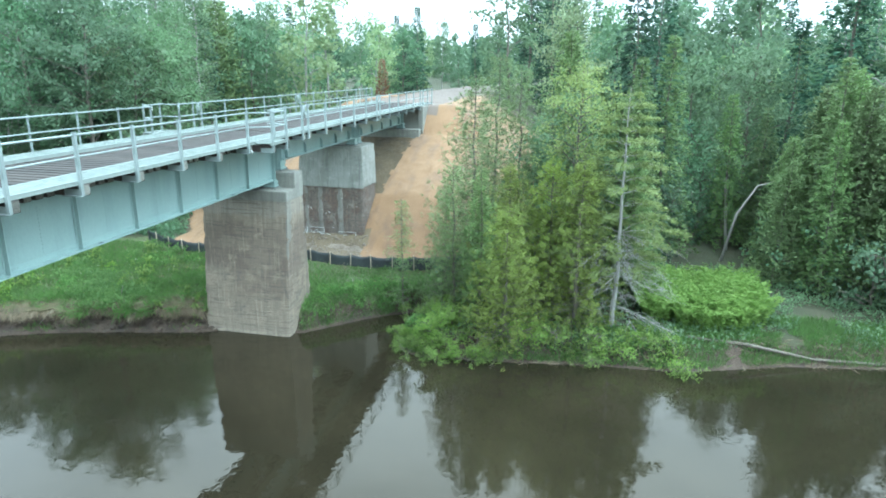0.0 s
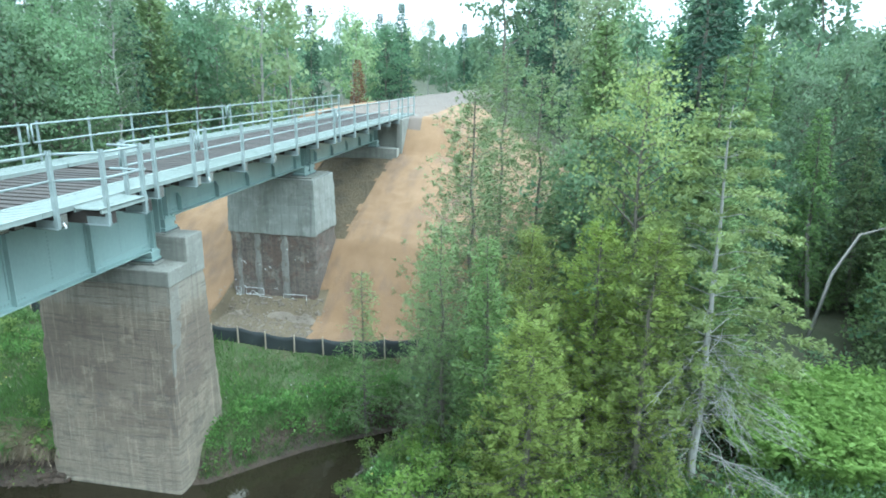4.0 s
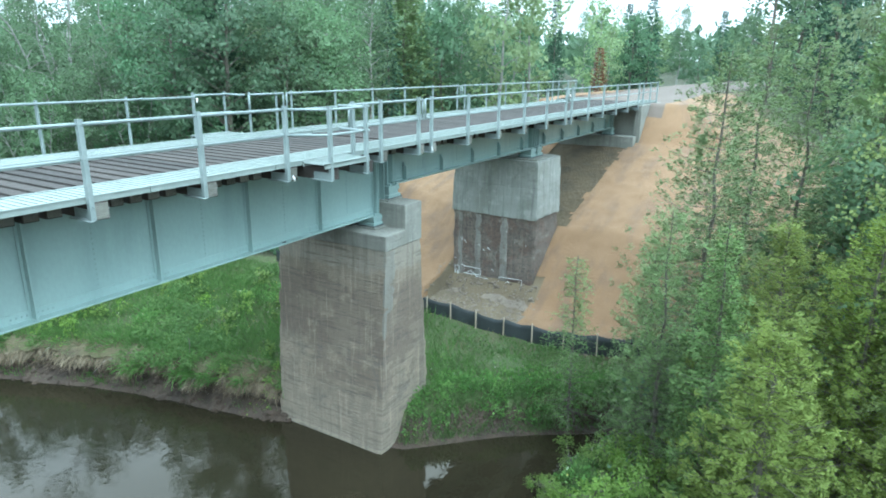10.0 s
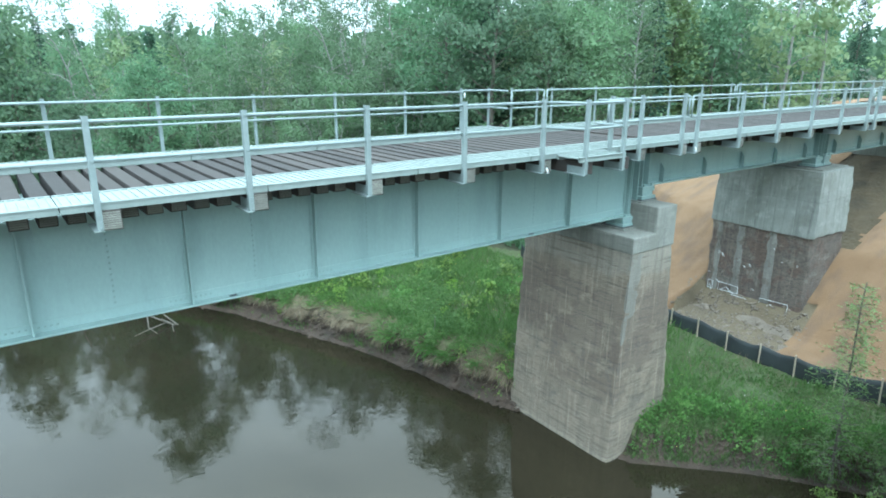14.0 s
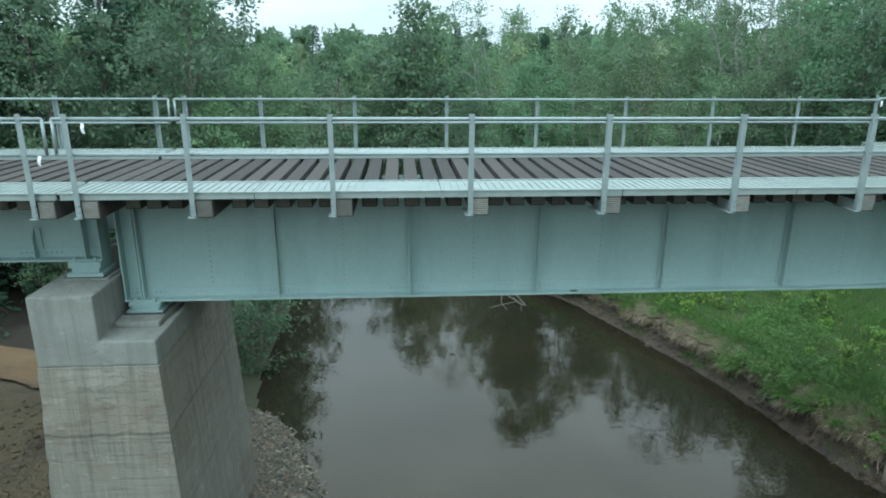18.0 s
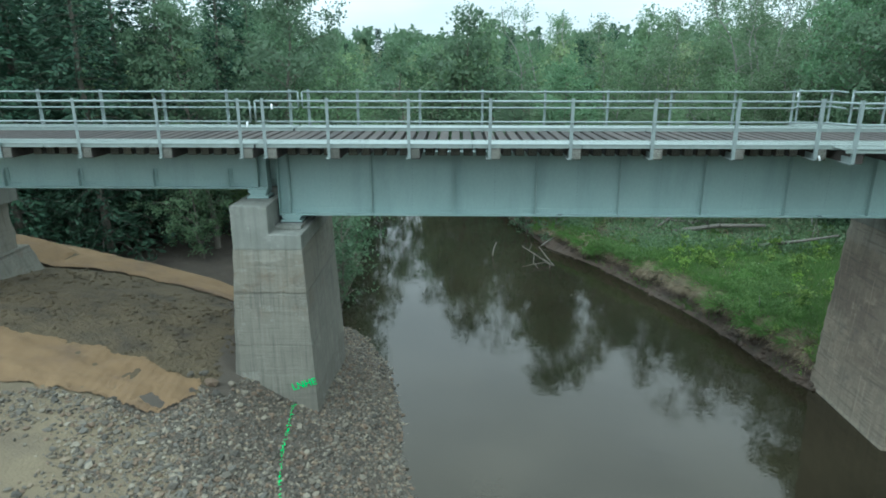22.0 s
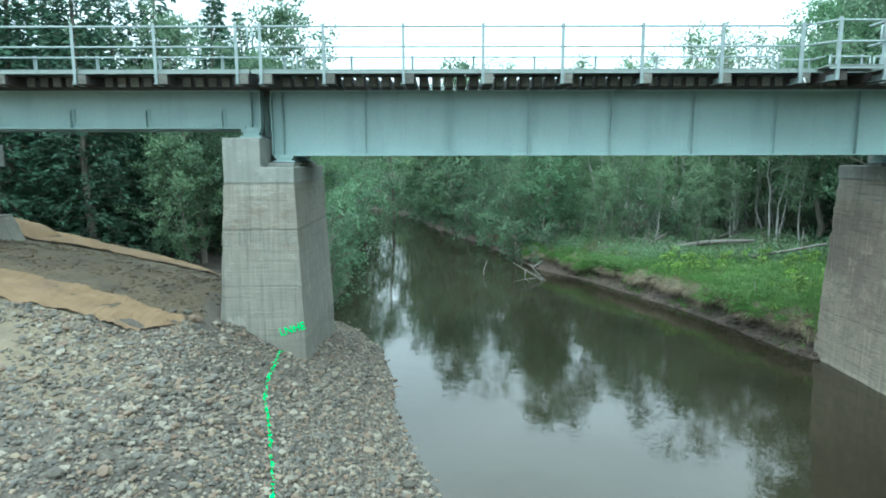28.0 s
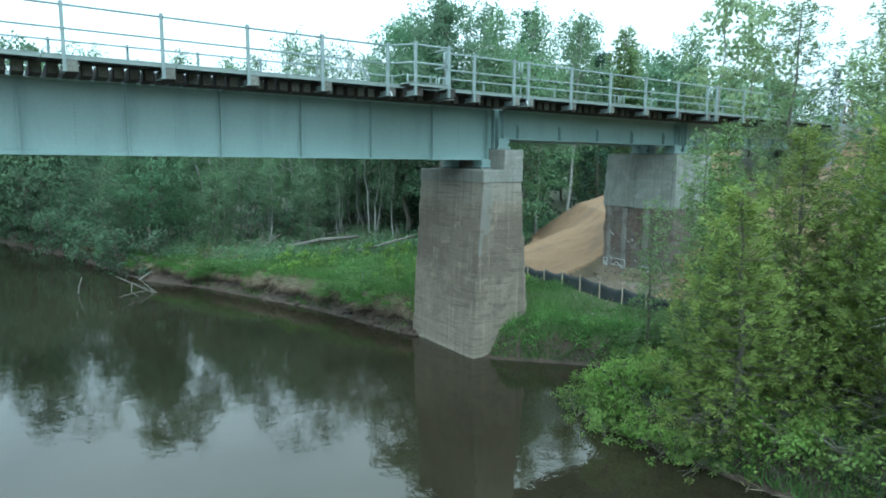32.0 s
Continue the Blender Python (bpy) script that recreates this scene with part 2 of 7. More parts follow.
def water_material():
    m, nt, p = nodes_of("river_water")
    p.inputs["Base Color"].default_value = (0.020, 0.017, 0.010, 1)
    p.inputs["Roughness"].default_value = 0.02
    p.inputs["IOR"].default_value = 1.42
    p.inputs["Specular Tint"].default_value = (1.0, 0.87, 0.66, 1)
    fine = noise_fac(nt, 2.2, 3, (1, 1, 1), 0.3, 0.7)
    wide = noise_fac(nt, 0.35, 2, (1, 0.6, 1), 0.3, 0.7)
    bump(nt, p, [times(nt, fine, 0.35), wide], 0.012, 0.44)
    bed = blend(nt, noise_fac(nt, 0.25, 5, (1, 1, 1), 0.35, 0.65), (0.0138, 0.0118, 0.0068), (0.022, 0.0185, 0.0105))
    nt.links.new(bed, p.inputs["Base Color"])
    return m


PAINT = plain("girder_paint", (0.262, 0.35, 0.328), (0.304, 0.393, 0.366), 0.45, 0, 0.7, 25, 0.002, (1, 1, 0.5),
              stains=((0.15, 0.22, 0.215), 1.3, (1.5, 1.5, 0.2), 0.35))
STEEL = plain("galvanised_steel", (0.21, 0.245, 0.235), (0.29, 0.33, 0.315), 0.55, 0.2, 6, 60, 0.001)
GRATE = plain("galvanised_grating", (0.20, 0.232, 0.21), (0.27, 0.302, 0.275), 0.6, 0.1, 4, 50, 0.001)
TIMBER = plain("creosoted_timber", (0.027, 0.0225, 0.0185), (0.055, 0.045, 0.037), 0.9, 0, 2, 30, 0.006, (0.6, 4, 4), vary=0.3)
END_GRAIN = plain("weathered_tie_end", (0.15, 0.148, 0.122), (0.25, 0.243, 0.205), 0.9, 0, 4, 30, 0.01, (1, 1, 9), vary=0.3)
CAP = concrete("new_concrete_cap", (0.262, 0.262, 0.226), (0.118, 0.12, 0.102), 0.0, 0.6, (), ((0.8, 0.53, (0.205, 0.207, 0.172), 0.7, -5, 20), (2.1, 0.57, (0.33, 0.33, 0.29), 0.5, -5, 20)))
CAP_GREY = concrete("weathered_concrete_cap", (0.275, 0.27, 0.232), (0.12, 0.118, 0.10), 0.12, 0.6, (), ((0.9, 0.52, (0.20, 0.192, 0.158), 0.7, -5, 20), (2.1, 0.57, (0.34, 0.33, 0.285), 0.5, -5, 20)), (), 0.3, 0.4, 0.4)
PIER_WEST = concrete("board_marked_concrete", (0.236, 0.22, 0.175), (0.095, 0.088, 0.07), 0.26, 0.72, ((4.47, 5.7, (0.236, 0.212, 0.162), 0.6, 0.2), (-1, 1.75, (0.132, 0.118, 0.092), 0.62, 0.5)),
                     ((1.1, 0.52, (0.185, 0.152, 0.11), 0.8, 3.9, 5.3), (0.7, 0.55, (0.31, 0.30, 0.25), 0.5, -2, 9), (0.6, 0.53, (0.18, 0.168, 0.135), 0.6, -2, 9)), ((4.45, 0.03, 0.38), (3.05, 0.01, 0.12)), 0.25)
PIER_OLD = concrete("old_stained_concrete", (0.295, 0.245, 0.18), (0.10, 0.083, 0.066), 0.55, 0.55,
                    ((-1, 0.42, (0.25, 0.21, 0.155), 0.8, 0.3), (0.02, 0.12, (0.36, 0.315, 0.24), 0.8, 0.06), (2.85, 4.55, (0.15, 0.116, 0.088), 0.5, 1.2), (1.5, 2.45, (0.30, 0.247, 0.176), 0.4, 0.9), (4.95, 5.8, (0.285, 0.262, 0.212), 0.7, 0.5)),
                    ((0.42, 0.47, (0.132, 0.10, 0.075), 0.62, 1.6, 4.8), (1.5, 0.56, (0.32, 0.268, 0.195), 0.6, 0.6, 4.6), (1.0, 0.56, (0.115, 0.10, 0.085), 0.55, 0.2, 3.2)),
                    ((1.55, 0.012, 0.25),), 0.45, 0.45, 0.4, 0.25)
PATCH = concrete("smooth_repair_mortar", (0.27, 0.255, 0.212), (0.115, 0.105, 0.088), 0.12, 0.5, (), ((1.4, 0.53, (0.19, 0.165, 0.128), 0.7, -2, 9),), (), 0.2, 0.4, 0.35)
PIER_DARK = concrete("weathered_dark_concrete", (0.205, 0.168, 0.135), (0.075, 0.066, 0.058), 0.4, 0.55, (), ((1.3, 0.5, (0.15, 0.095, 0.068), 0.7, 1, 5), (1.7, 0.56, (0.32, 0.295, 0.25), 0.6, 0, 5)), (), 0.5, 0.5, 0.4, 0.9)
REPAIRED = concrete("repaired_concrete", (0.32, 0.325, 0.29), (0.125, 0.13, 0.115), 0.0, 0.8, (), ((0.9, 0.53, (0.225, 0.225, 0.19), 0.7, 4, 7), (1.6, 0.55, (0.40, 0.39, 0.35), 0.55, 4, 7)), ((5.55, 0.01, 0.3),), 0.45)
STRIP = concrete("streaked_concrete", (0.30, 0.285, 0.25), (0.115, 0.105, 0.09), 0.1, 0.8, (), ((1.8, 0.53, (0.15, 0.118, 0.09), 0.75, 0, 5),), (), 0.4, 0.5, 0.4, 0.5)
RUBBLE = concrete("rubble_concrete", (0.225, 0.185, 0.142), (0.115, 0.092, 0.07), 0, 0.3, (), ((1.4, 0.5, (0.26, 0.215, 0.16), 0.6, -2, 9),), (), 0, 0.3, 0.4, 0.5)
CHALK = plain("white_chalk", (0.6, 0.6, 0.57), (0.72, 0.72, 0.7), 0.95)
GREEN_PAINT = plain("green_spray_paint", (0.02, 0.62, 0.10), (0.05, 0.75, 0.16), 0.6, 0, 9, 60)
MAT = plain("coir_erosion_mat", (0.205, 0.124, 0.06), (0.255, 0.16, 0.086), 0.95, 0, 1.1, 45, 0.02, (1, 1, 1),
            stains=((0.13, 0.088, 0.06), 0.8, (0.3, 1.3, 1), 0.8))
# west mats: a darker base tone than the east mat, with brown stains
MAT_WEST = plain("dark_stained_coir_mat", (0.168, 0.107, 0.05), (0.225, 0.145, 0.07), 0.95, 0, 1.4, 40, 0.05, (1, 1, 1),
                  stains=((0.11, 0.073, 0.046), 0.9, (1, 1, 1), 0.8))
FABRIC = plain("black_silt_fabric", (0.016, 0.020, 0.021), (0.032, 0.038, 0.038), 0.6, 0, 2, 30, 0.01)
STAKE = plain("pale_wooden_stake", (0.36, 0.30, 0.22), (0.46, 0.39, 0.29), 0.8, 0, 3, 30, 0.003, (3, 3, 0.5))
MUD = plain("red_brown_mud", (0.044, 0.031, 0.0205), (0.082, 0.056, 0.037), 0.8, 0, 2.2, 9, 0.12, stains=((0.028, 0.02, 0.0145), 1.6, (1, 1, 1), 0.75))
FLOOR = plain("forest_soil", (0.035, 0.045, 0.018), (0.06, 0.055, 0.028), 0.95, 0, 0.8, 12, 0.05)
# brown wood floor, with the trees' shade put into its dark colour
SHADED_FLOOR = plain("tree_shaded_brown_soil", (0.03, 0.023, 0.016), (0.055, 0.042, 0.028), 0.95, 0, 0.9, 14, 0.05)
TURF = plain("grass_soil", (0.055, 0.085, 0.024), (0.095, 0.10, 0.042), 0.95, 0, 0.9, 14, 0.05, stains=((0.10, 0.075, 0.045), 0.7, (1, 1, 1), 0.6))
SOIL = plain("dark_worked_soil", (0.07, 0.053, 0.028), (0.11, 0.083, 0.043), 0.95, 0, 1.3, 7, 0.14, stains=((0.04, 0.031, 0.022), 1.1, (1, 1, 1), 0.75))
SAND = plain("gravelly_sand", (0.112, 0.087, 0.052), (0.17, 0.134, 0.08), 0.95, 0, 0.7, 18, 0.03, stains=((0.08, 0.064, 0.045), 0.6, (1, 1, 1), 0.6))
# brown grit, its colour darkened to give the shade in gaps between stones
GAP_GRIT = plain("gap_shaded_grit", (0.06, 0.05, 0.038), (0.105, 0.084, 0.06), 0.95, 0, 0.8, 22, 0.04, stains=((0.035, 0.03, 0.024), 0.7, (1, 1, 1), 0.7))
TRAIL = plain("trail_gravel", (0.115, 0.09, 0.072), (0.158, 0.126, 0.10), 0.95, 0, 0.6, 20, 0.03)
STONES = island("river_stones", [(0.103, 0.09, 0.067), (0.14, 0.119, 0.085), (0.05, 0.044, 0.034), (0.222, 0.193, 0.14), (0.125, 0.084, 0.052), (0.07, 0.059, 0.043), (0.105, 0.096, 0.078), (0.15, 0.104, 0.066), (0.06, 0.05, 0.036), (0.168, 0.143, 0.104), (0.088, 0.078, 0.06), (0.195, 0.15, 0.096)])
BARK = plain("grey_brown_bark", (0.10, 0.085, 0.065), (0.17, 0.15, 0.12), 0.9, 0, 3, 25, 0.02, (3, 3, 0.6))
BIRCH = plain("pale_birch_bark", (0.20, 0.195, 0.172), (0.31, 0.30, 0.265), 0.75, 0, 2, 20, 0.01, (2, 2, 0.5), stains=((0.08, 0.07, 0.06), 4, (0.5, 0.5, 3), 0.7))
DEADWOOD = plain("bleached_dead_wood", (0.20, 0.187, 0.165), (0.31, 0.29, 0.255), 0.85, 0, 4, 30, 0.01, (3, 3, 1))
SILVER = plain("silver_dead_twigs", (0.23, 0.22, 0.20), (0.35, 0.335, 0.305), 0.85, 0, 4, 30, 0.008, (3, 3, 1))
GREY_LOG = plain("weathered_grey_log", (0.10, 0.09, 0.072), (0.17, 0.155, 0.128), 0.9, 0, 4, 30, 0.01, (3, 3, 1))
STRAW = island("dry_grass_and_roots", [(0.21, 0.165, 0.10), (0.15, 0.115, 0.07), (0.27, 0.225, 0.15), (0.11, 0.085, 0.055)], 0.9)
# these two greens carry extra blue, the haze put into the leaf colour
LEAF_MID = leafy("hazy_broad_leaves", (0.13, 0.198, 0.097), (0.18, 0.262, 0.125))
LEAF_DEEP = leafy("hazy_deep_green_leaves", (0.106, 0.178, 0.092), (0.15, 0.23, 0.114))
LEAF_PALE = leafy("pale_poplar_leaves", (0.20, 0.27, 0.115), (0.30, 0.36, 0.18), 0.45)
LEAF_NEW = leafy("new_poplar_leaves", (0.22, 0.285, 0.075), (0.35, 0.40, 0.132), 0.5, sheen=0.18)
LEAF_BRIGHT = leafy("bright_spring_leaves", (0.165, 0.262, 0.045), (0.262, 0.362, 0.075), sheen=0.15)
LEAF_FERN = leafy("fresh_fern_fronds", (0.175, 0.30, 0.042), (0.27, 0.41, 0.072), sheen=0.15)
NEEDLE = leafy("dark_spruce_needles", (0.042, 0.084, 0.053), (0.072, 0.126, 0.068), 0.6, 0.25, sheen=0.12)
NEEDLE_FRESH = leafy("fresh_fir_needles", (0.125, 0.195, 0.062), (0.205, 0.285, 0.092), 0.6, 0.4)
CEDAR = leafy("yellow_green_cedar_sprays", (0.165, 0.215, 0.045), (0.255, 0.298, 0.064), 0.6, 0.45, (0.105, 0.14, 0.036), sheen=0.15)
HEMLOCK = leafy("pale_hemlock_needles", (0.18, 0.25, 0.065), (0.30, 0.37, 0.10), 0.6, 0.42)
OLIVE = leafy("thin_olive_sprays", (0.155, 0.22, 0.08), (0.205, 0.275, 0.10), 0.6, 0.4)
FIR_BLUE = leafy("blue_green_needles", (0.125, 0.192, 0.058), (0.19, 0.268, 0.084), 0.6, 0.35, sheen=0.15)
GRASS = leafy("meadow_grass", (0.078, 0.15, 0.035), (0.145, 0.23, 0.06), 0.6, 0.4, (0.088, 0.125, 0.044), sheen=0.15)
RUSTY = leafy("rust_brown_needles", (0.12, 0.055, 0.032), (0.17, 0.08, 0.045), 0.7, 0.2)
WEED = leafy("weed_leaves", (0.112, 0.198, 0.052), (0.195, 0.288, 0.084), 0.5, 0.5, (0.06, 0.125, 0.035), sheen=0.15)
SOD = plain("rooty_sod", (0.075, 0.075, 0.03), (0.13, 0.105, 0.055), 0.95, 0, 3, 30, 0.04, stains=((0.05, 0.036, 0.024), 2, (1, 1, 1), 0.8))
FLOWER = island("dandelion_heads", [(0.7, 0.68, 0.5), (0.75, 0.6, 0.1), (0.72, 0.72, 0.66)])
# rivet heads, a tone darker than the girder paint
RIVET = plain("darker_rivet_paint", (0.19, 0.26, 0.245), (0.26, 0.34, 0.32), 0.6, 0, 2.0, 40, 0.002)
WATER = water_material()
WHITE_TAG = plain("white_ribbon", (0.75, 0.76, 0.75), (0.82, 0.82, 0.81), 0.6)
BLACK_RUBBER = plain("dark_steel", (0.05, 0.055, 0.055), (0.08, 0.085, 0.085), 0.6, 0.3)


# ---- building helpers ----
class Shape:
    """Collects vertices and faces of one mesh."""

    def __init__(self):
        self.v, self.f, self.m = [], [], []

    def box(self, x0, x1, y0, y1, z0, z1, mat=0):
        n = len(self.v)
        self.v += [(x, y, z) for z in (z0, z1) for y in (y0, y1) for x in (x0, x1)]
        for q in ((0, 2, 3, 1), (4, 5, 7, 6), (0, 1, 5, 4), (2, 6, 7, 3), (0, 4, 6, 2), (1, 3, 7, 5)):
            self.f.append([n + i for i in q])
            self.m.append(mat)
        return self

    def loft(self, rings, cap=True, mat=0, closed=True):
        """Quads between rings of equal length."""
        n, k = len(self.v), len(rings[0])
        for r in rings:
            self.v += [tuple(p) for p in r]
        for i in range(len(rings) - 1):
            for j in range(k if closed else k - 1):
                a, b = n + i * k + j, n + i * k + (j + 1) % k
                self.f.append([a, b, b + k, a + k])
                self.m.append(mat)
        if cap:
            self.f.append([n + j for j in reversed(range(k))])
            self.f.append([n + (len(rings) - 1) * k + j for j in range(k)])
            self.m += [mat, mat]
        return self

    def tube(self, path, radii, sides=6, mat=0, cap=True):
        path = [Vector(p) for p in path]
        rings = []
        side = None
        for i, p in enumerate(path):
            way = (path[min(i + 1, len(path) - 1)] - path[max(i - 1, 0)]).normalized()
            if side is None:
                side = way.orthogonal().normalized()
            side = (side - way * side.dot(way)).normalized()
            up = way.cross(side)
            r = radii[i] if isinstance(radii, (list, tuple)) else radii
            rings.append([p + r * (math.cos(a) * side + math.sin(a) * up) for a in (2 * math.pi * j / sides for j in range(sides))])
        return self.loft(rings, cap, mat)

    def mesh(self, name, mats, smooth=False, bevel=0.0):
        me = bpy.data.meshes.new(name)
        me.from_pydata(self.v, [], self.f)
        for m in mats if isinstance(mats, (list, tuple)) else [mats]:
            me.materials.append(m)
        if any(self.m):
            me.polygons.foreach_set("material_index", self.m)
        if bevel:
            bm = bmesh.new()
            bm.from_mesh(me)
            bmesh.ops.remove_doubles(bm, verts=bm.verts, dist=1e-5)
            edges = [e for e in bm.edges if len(e.link_faces) == 2 and e.calc_face_angle(0) > 0.6]
            bmesh.ops.bevel(bm, geom=edges, offset=bevel, segments=2, affect="EDGES", profile=0.6)
            bm.to_mesh(me)
            bm.free()
        if smooth:
            me.shade_smooth()
        me.update()
        return me


def thing(name, label, category, group="", kind="", data=None, at=(0, 0, 0)):
    ob = tagged(new(name, data), label, category, group, kind)
    ob.location = at
    return ob


def part(name, mesh, parent, label="", at=(0, 0, 0)):
    ob = new(name, mesh)
    ob.parent = parent
    ob.location = at
    if label:
        tagged(ob, label)
    return ob


def arrays_mesh(name, verts, quads, mat):
    """A mesh of four-cornered faces from arrays."""
    me = bpy.data.meshes.new(name)
    n = len(quads)
    me.vertices.add(len(verts))
    me.vertices.foreach_set("co", np.asarray(verts, np.float32).ravel())
    me.loops.add(4 * n)
    me.loops.foreach_set("vertex_index", np.asarray(quads, np.int32).ravel())
    me.polygons.add(n)
    me.polygons.foreach_set("loop_start", np.arange(0, 4 * n, 4, dtype=np.int32))
    for m in mat if isinstance(mat, (list, tuple)) else [mat]:
        me.materials.append(m)
    me.update(calc_edges=True)
    return me


def unit(v):
    return v / np.maximum(np.linalg.norm(v, axis=-1, keepdims=True), 1e-9)


def leaves(name, where, way, length, width, mat, rng, curl=0.25, round_crown=False):
    """Pointed leaves, each a folded four-cornered face that starts at its place and lies along its way.
    In a round crown they turn their upper sides outwards, as leaves do."""
    where, way = np.asarray(where, float), unit(np.asarray(way, float))
    n = len(where)
    side = unit(np.cross(way, unit(rng.normal(size=(n, 3)))))
    drop = np.cross(side, way)
    ln = (length * rng.uniform(0.65, 1.3, n))[:, None]
    wd = (width * rng.uniform(0.65, 1.3, n))[:, None]
    mid = where + way * ln * 0.5
    v = np.stack([where, mid + side * wd * 0.5 + drop * wd * curl, where + way * ln, mid - side * wd * 0.5 + drop * wd * curl], 1)
    q = np.arange(4 * n).reshape(-1, 4)
    if not round_crown:
        return arrays_mesh(name, v.reshape(-1, 3), q, mat)
    out = where - where.mean(0)
    out[:, 2] *= 0.45
    out = unit(out) * 0.75 + np.array([0, 0, 0.5])
    flat = unit(np.cross(v[:, 1] - v[:, 0], v[:, 3] - v[:, 0]))
    turn = (flat * out).sum(1) < 0
    q[turn] = q[turn][:, ::-1]
    flat[turn] *= -1
    face = unit(out + 0.75 * flat)
    me = arrays_mesh(name, v.reshape(-1, 3), q, mat)
    me.normals_split_custom_set_from_vertices(np.repeat(face, 4, 0).tolist())
    return me


# ---- the lie of the land ----
WEST_SHORE = [(-160, 62), (-40, 60), (-14, 56), (-6.5, 50), (-3.6, 41), (-1.2, 20), (-0.6, 15), (-0.55, 9.5), (-0.3, 7.5), (0.8, 6.2), (2.0, 3.6), (2.5, 1.2),
              (2.85, -1.5), (3.3, -3.5), (3.75, -4.8), (3.95, -6.3), (4.3, -8), (4.4, -14), (4.0, -22), (3, -40), (0, -150)]
EAST_SHORE = [(-160, 72), (-40, 69), (-12, 66), (-3, 60), (0.8, 52), (2.6, 41), (7.2, 28), (9.4, 18.4), (10.4, 16.8), (11.5, 15.0), (12.2, 13.2), (12.75, 11.8), (13.35, 10.3), (14.15, 8.2), (14.55, 6.6), (14.85, 5.0), (15.25, 3.5), (15.6, 2.5),
              (15.7, 0.5), (16.2, -1.1), (17.3, -2.2), (18.2, -3.1), (19.3, -4.7), (20.6, -6.4), (19.5, -6.3), (18.8, -5.75), (17.65, -5.2), (16.3, -4.95), (15.5, -5.4),
              (15.05, -6.3), (15.3, -9.3), (15.8, -13.4), (15.9, -16), (16.6, -18), (17.3, -20), (17.9, -24), (19, -36), (22, -70), (26, -150)]


def distance_to(line, x, y):
    best = np.full(x.shape, 1e9)
    for (ax, ay), (bx, by) in zip(line, line[1:]):
        dx, dy = bx - ax, by - ay
        u = np.clip(((x - ax) * dx + (y - ay) * dy) / (dx * dx + dy * dy), 0, 1)
        best = np.minimum(best, np.hypot(x - ax - u * dx, y - ay - u * dy))
    return best


def inside(poly, x, y):
    odd = np.zeros(x.shape, bool)
    for (ax, ay), (bx, by) in zip(poly, poly[1:] + poly[:1]):
        if ay != by:
            odd ^= ((ay > y) != (by > y)) & (x < (bx - ax) * (y - ay) / (by - ay) + ax)
    return odd


def ripple(x, y, scale, seed=0.0):
    """A smooth uneven field between -1 and 1."""
    a = np.sin(x * scale + 1.7 * np.sin(y * scale * 0.71 + seed)) + np.sin(y * scale * 1.13 + 1.9 * np.sin(x * scale * 0.63 + 2 * seed + 1))
    b = np.sin((x + y) * scale * 2.3 + seed) * np.sin((x - 0.6 * y) * scale * 1.9 + 1.1)
    return 0.35 * a + 0.3 * b


EMB_X, EMB_HALF, EMB_SIDE = 37.0, 3.2, 1.5


def trail_y(x):
    """The trail bends a little to the south beyond the bridge."""
    return 1.0 - 0.0022 * np.clip(x - 46, 0, 60) ** 2


def bank_height(x, y):
    """The east embankment that carries the trail."""
    front = np.interp(x - 0.62 * np.maximum(0, y - 3.0) * (x < 60), [10, 23.4, 24.9, 28, EMB_X, EMB_X + 1.8, 46, 75, 110, 400], [-2, 0.75, 1.15, 3.6, 6.15, 8.08, 8.12, 8.4, 8.8, 9.5])
    low = 1.0 + 0.25 * np.clip(x - 22.9, 0, 6) - 0.5 * np.maximum(0, y - 8.5) - 9 * (y < 3) - 9 * (x < 19)
    front = np.maximum(front, low) + 0.3 * np.clip(1 - np.abs(front - low) / 1.2, 0, 1) ** 2
    side = 8.5 - np.maximum(0, np.abs(y - trail_y(x)) - EMB_HALF - 0.6) / EMB_SIDE
    return np.minimum(front, side)


def west_bank_height(x, y):
    crest = np.interp(x, [-400, -21.5, -20, -9.5, 0], [8.3, 8.08, 6.2, 3.9, -1])
    return crest - np.maximum(0, np.abs(y - 1.0) - 4.0) / 1.9


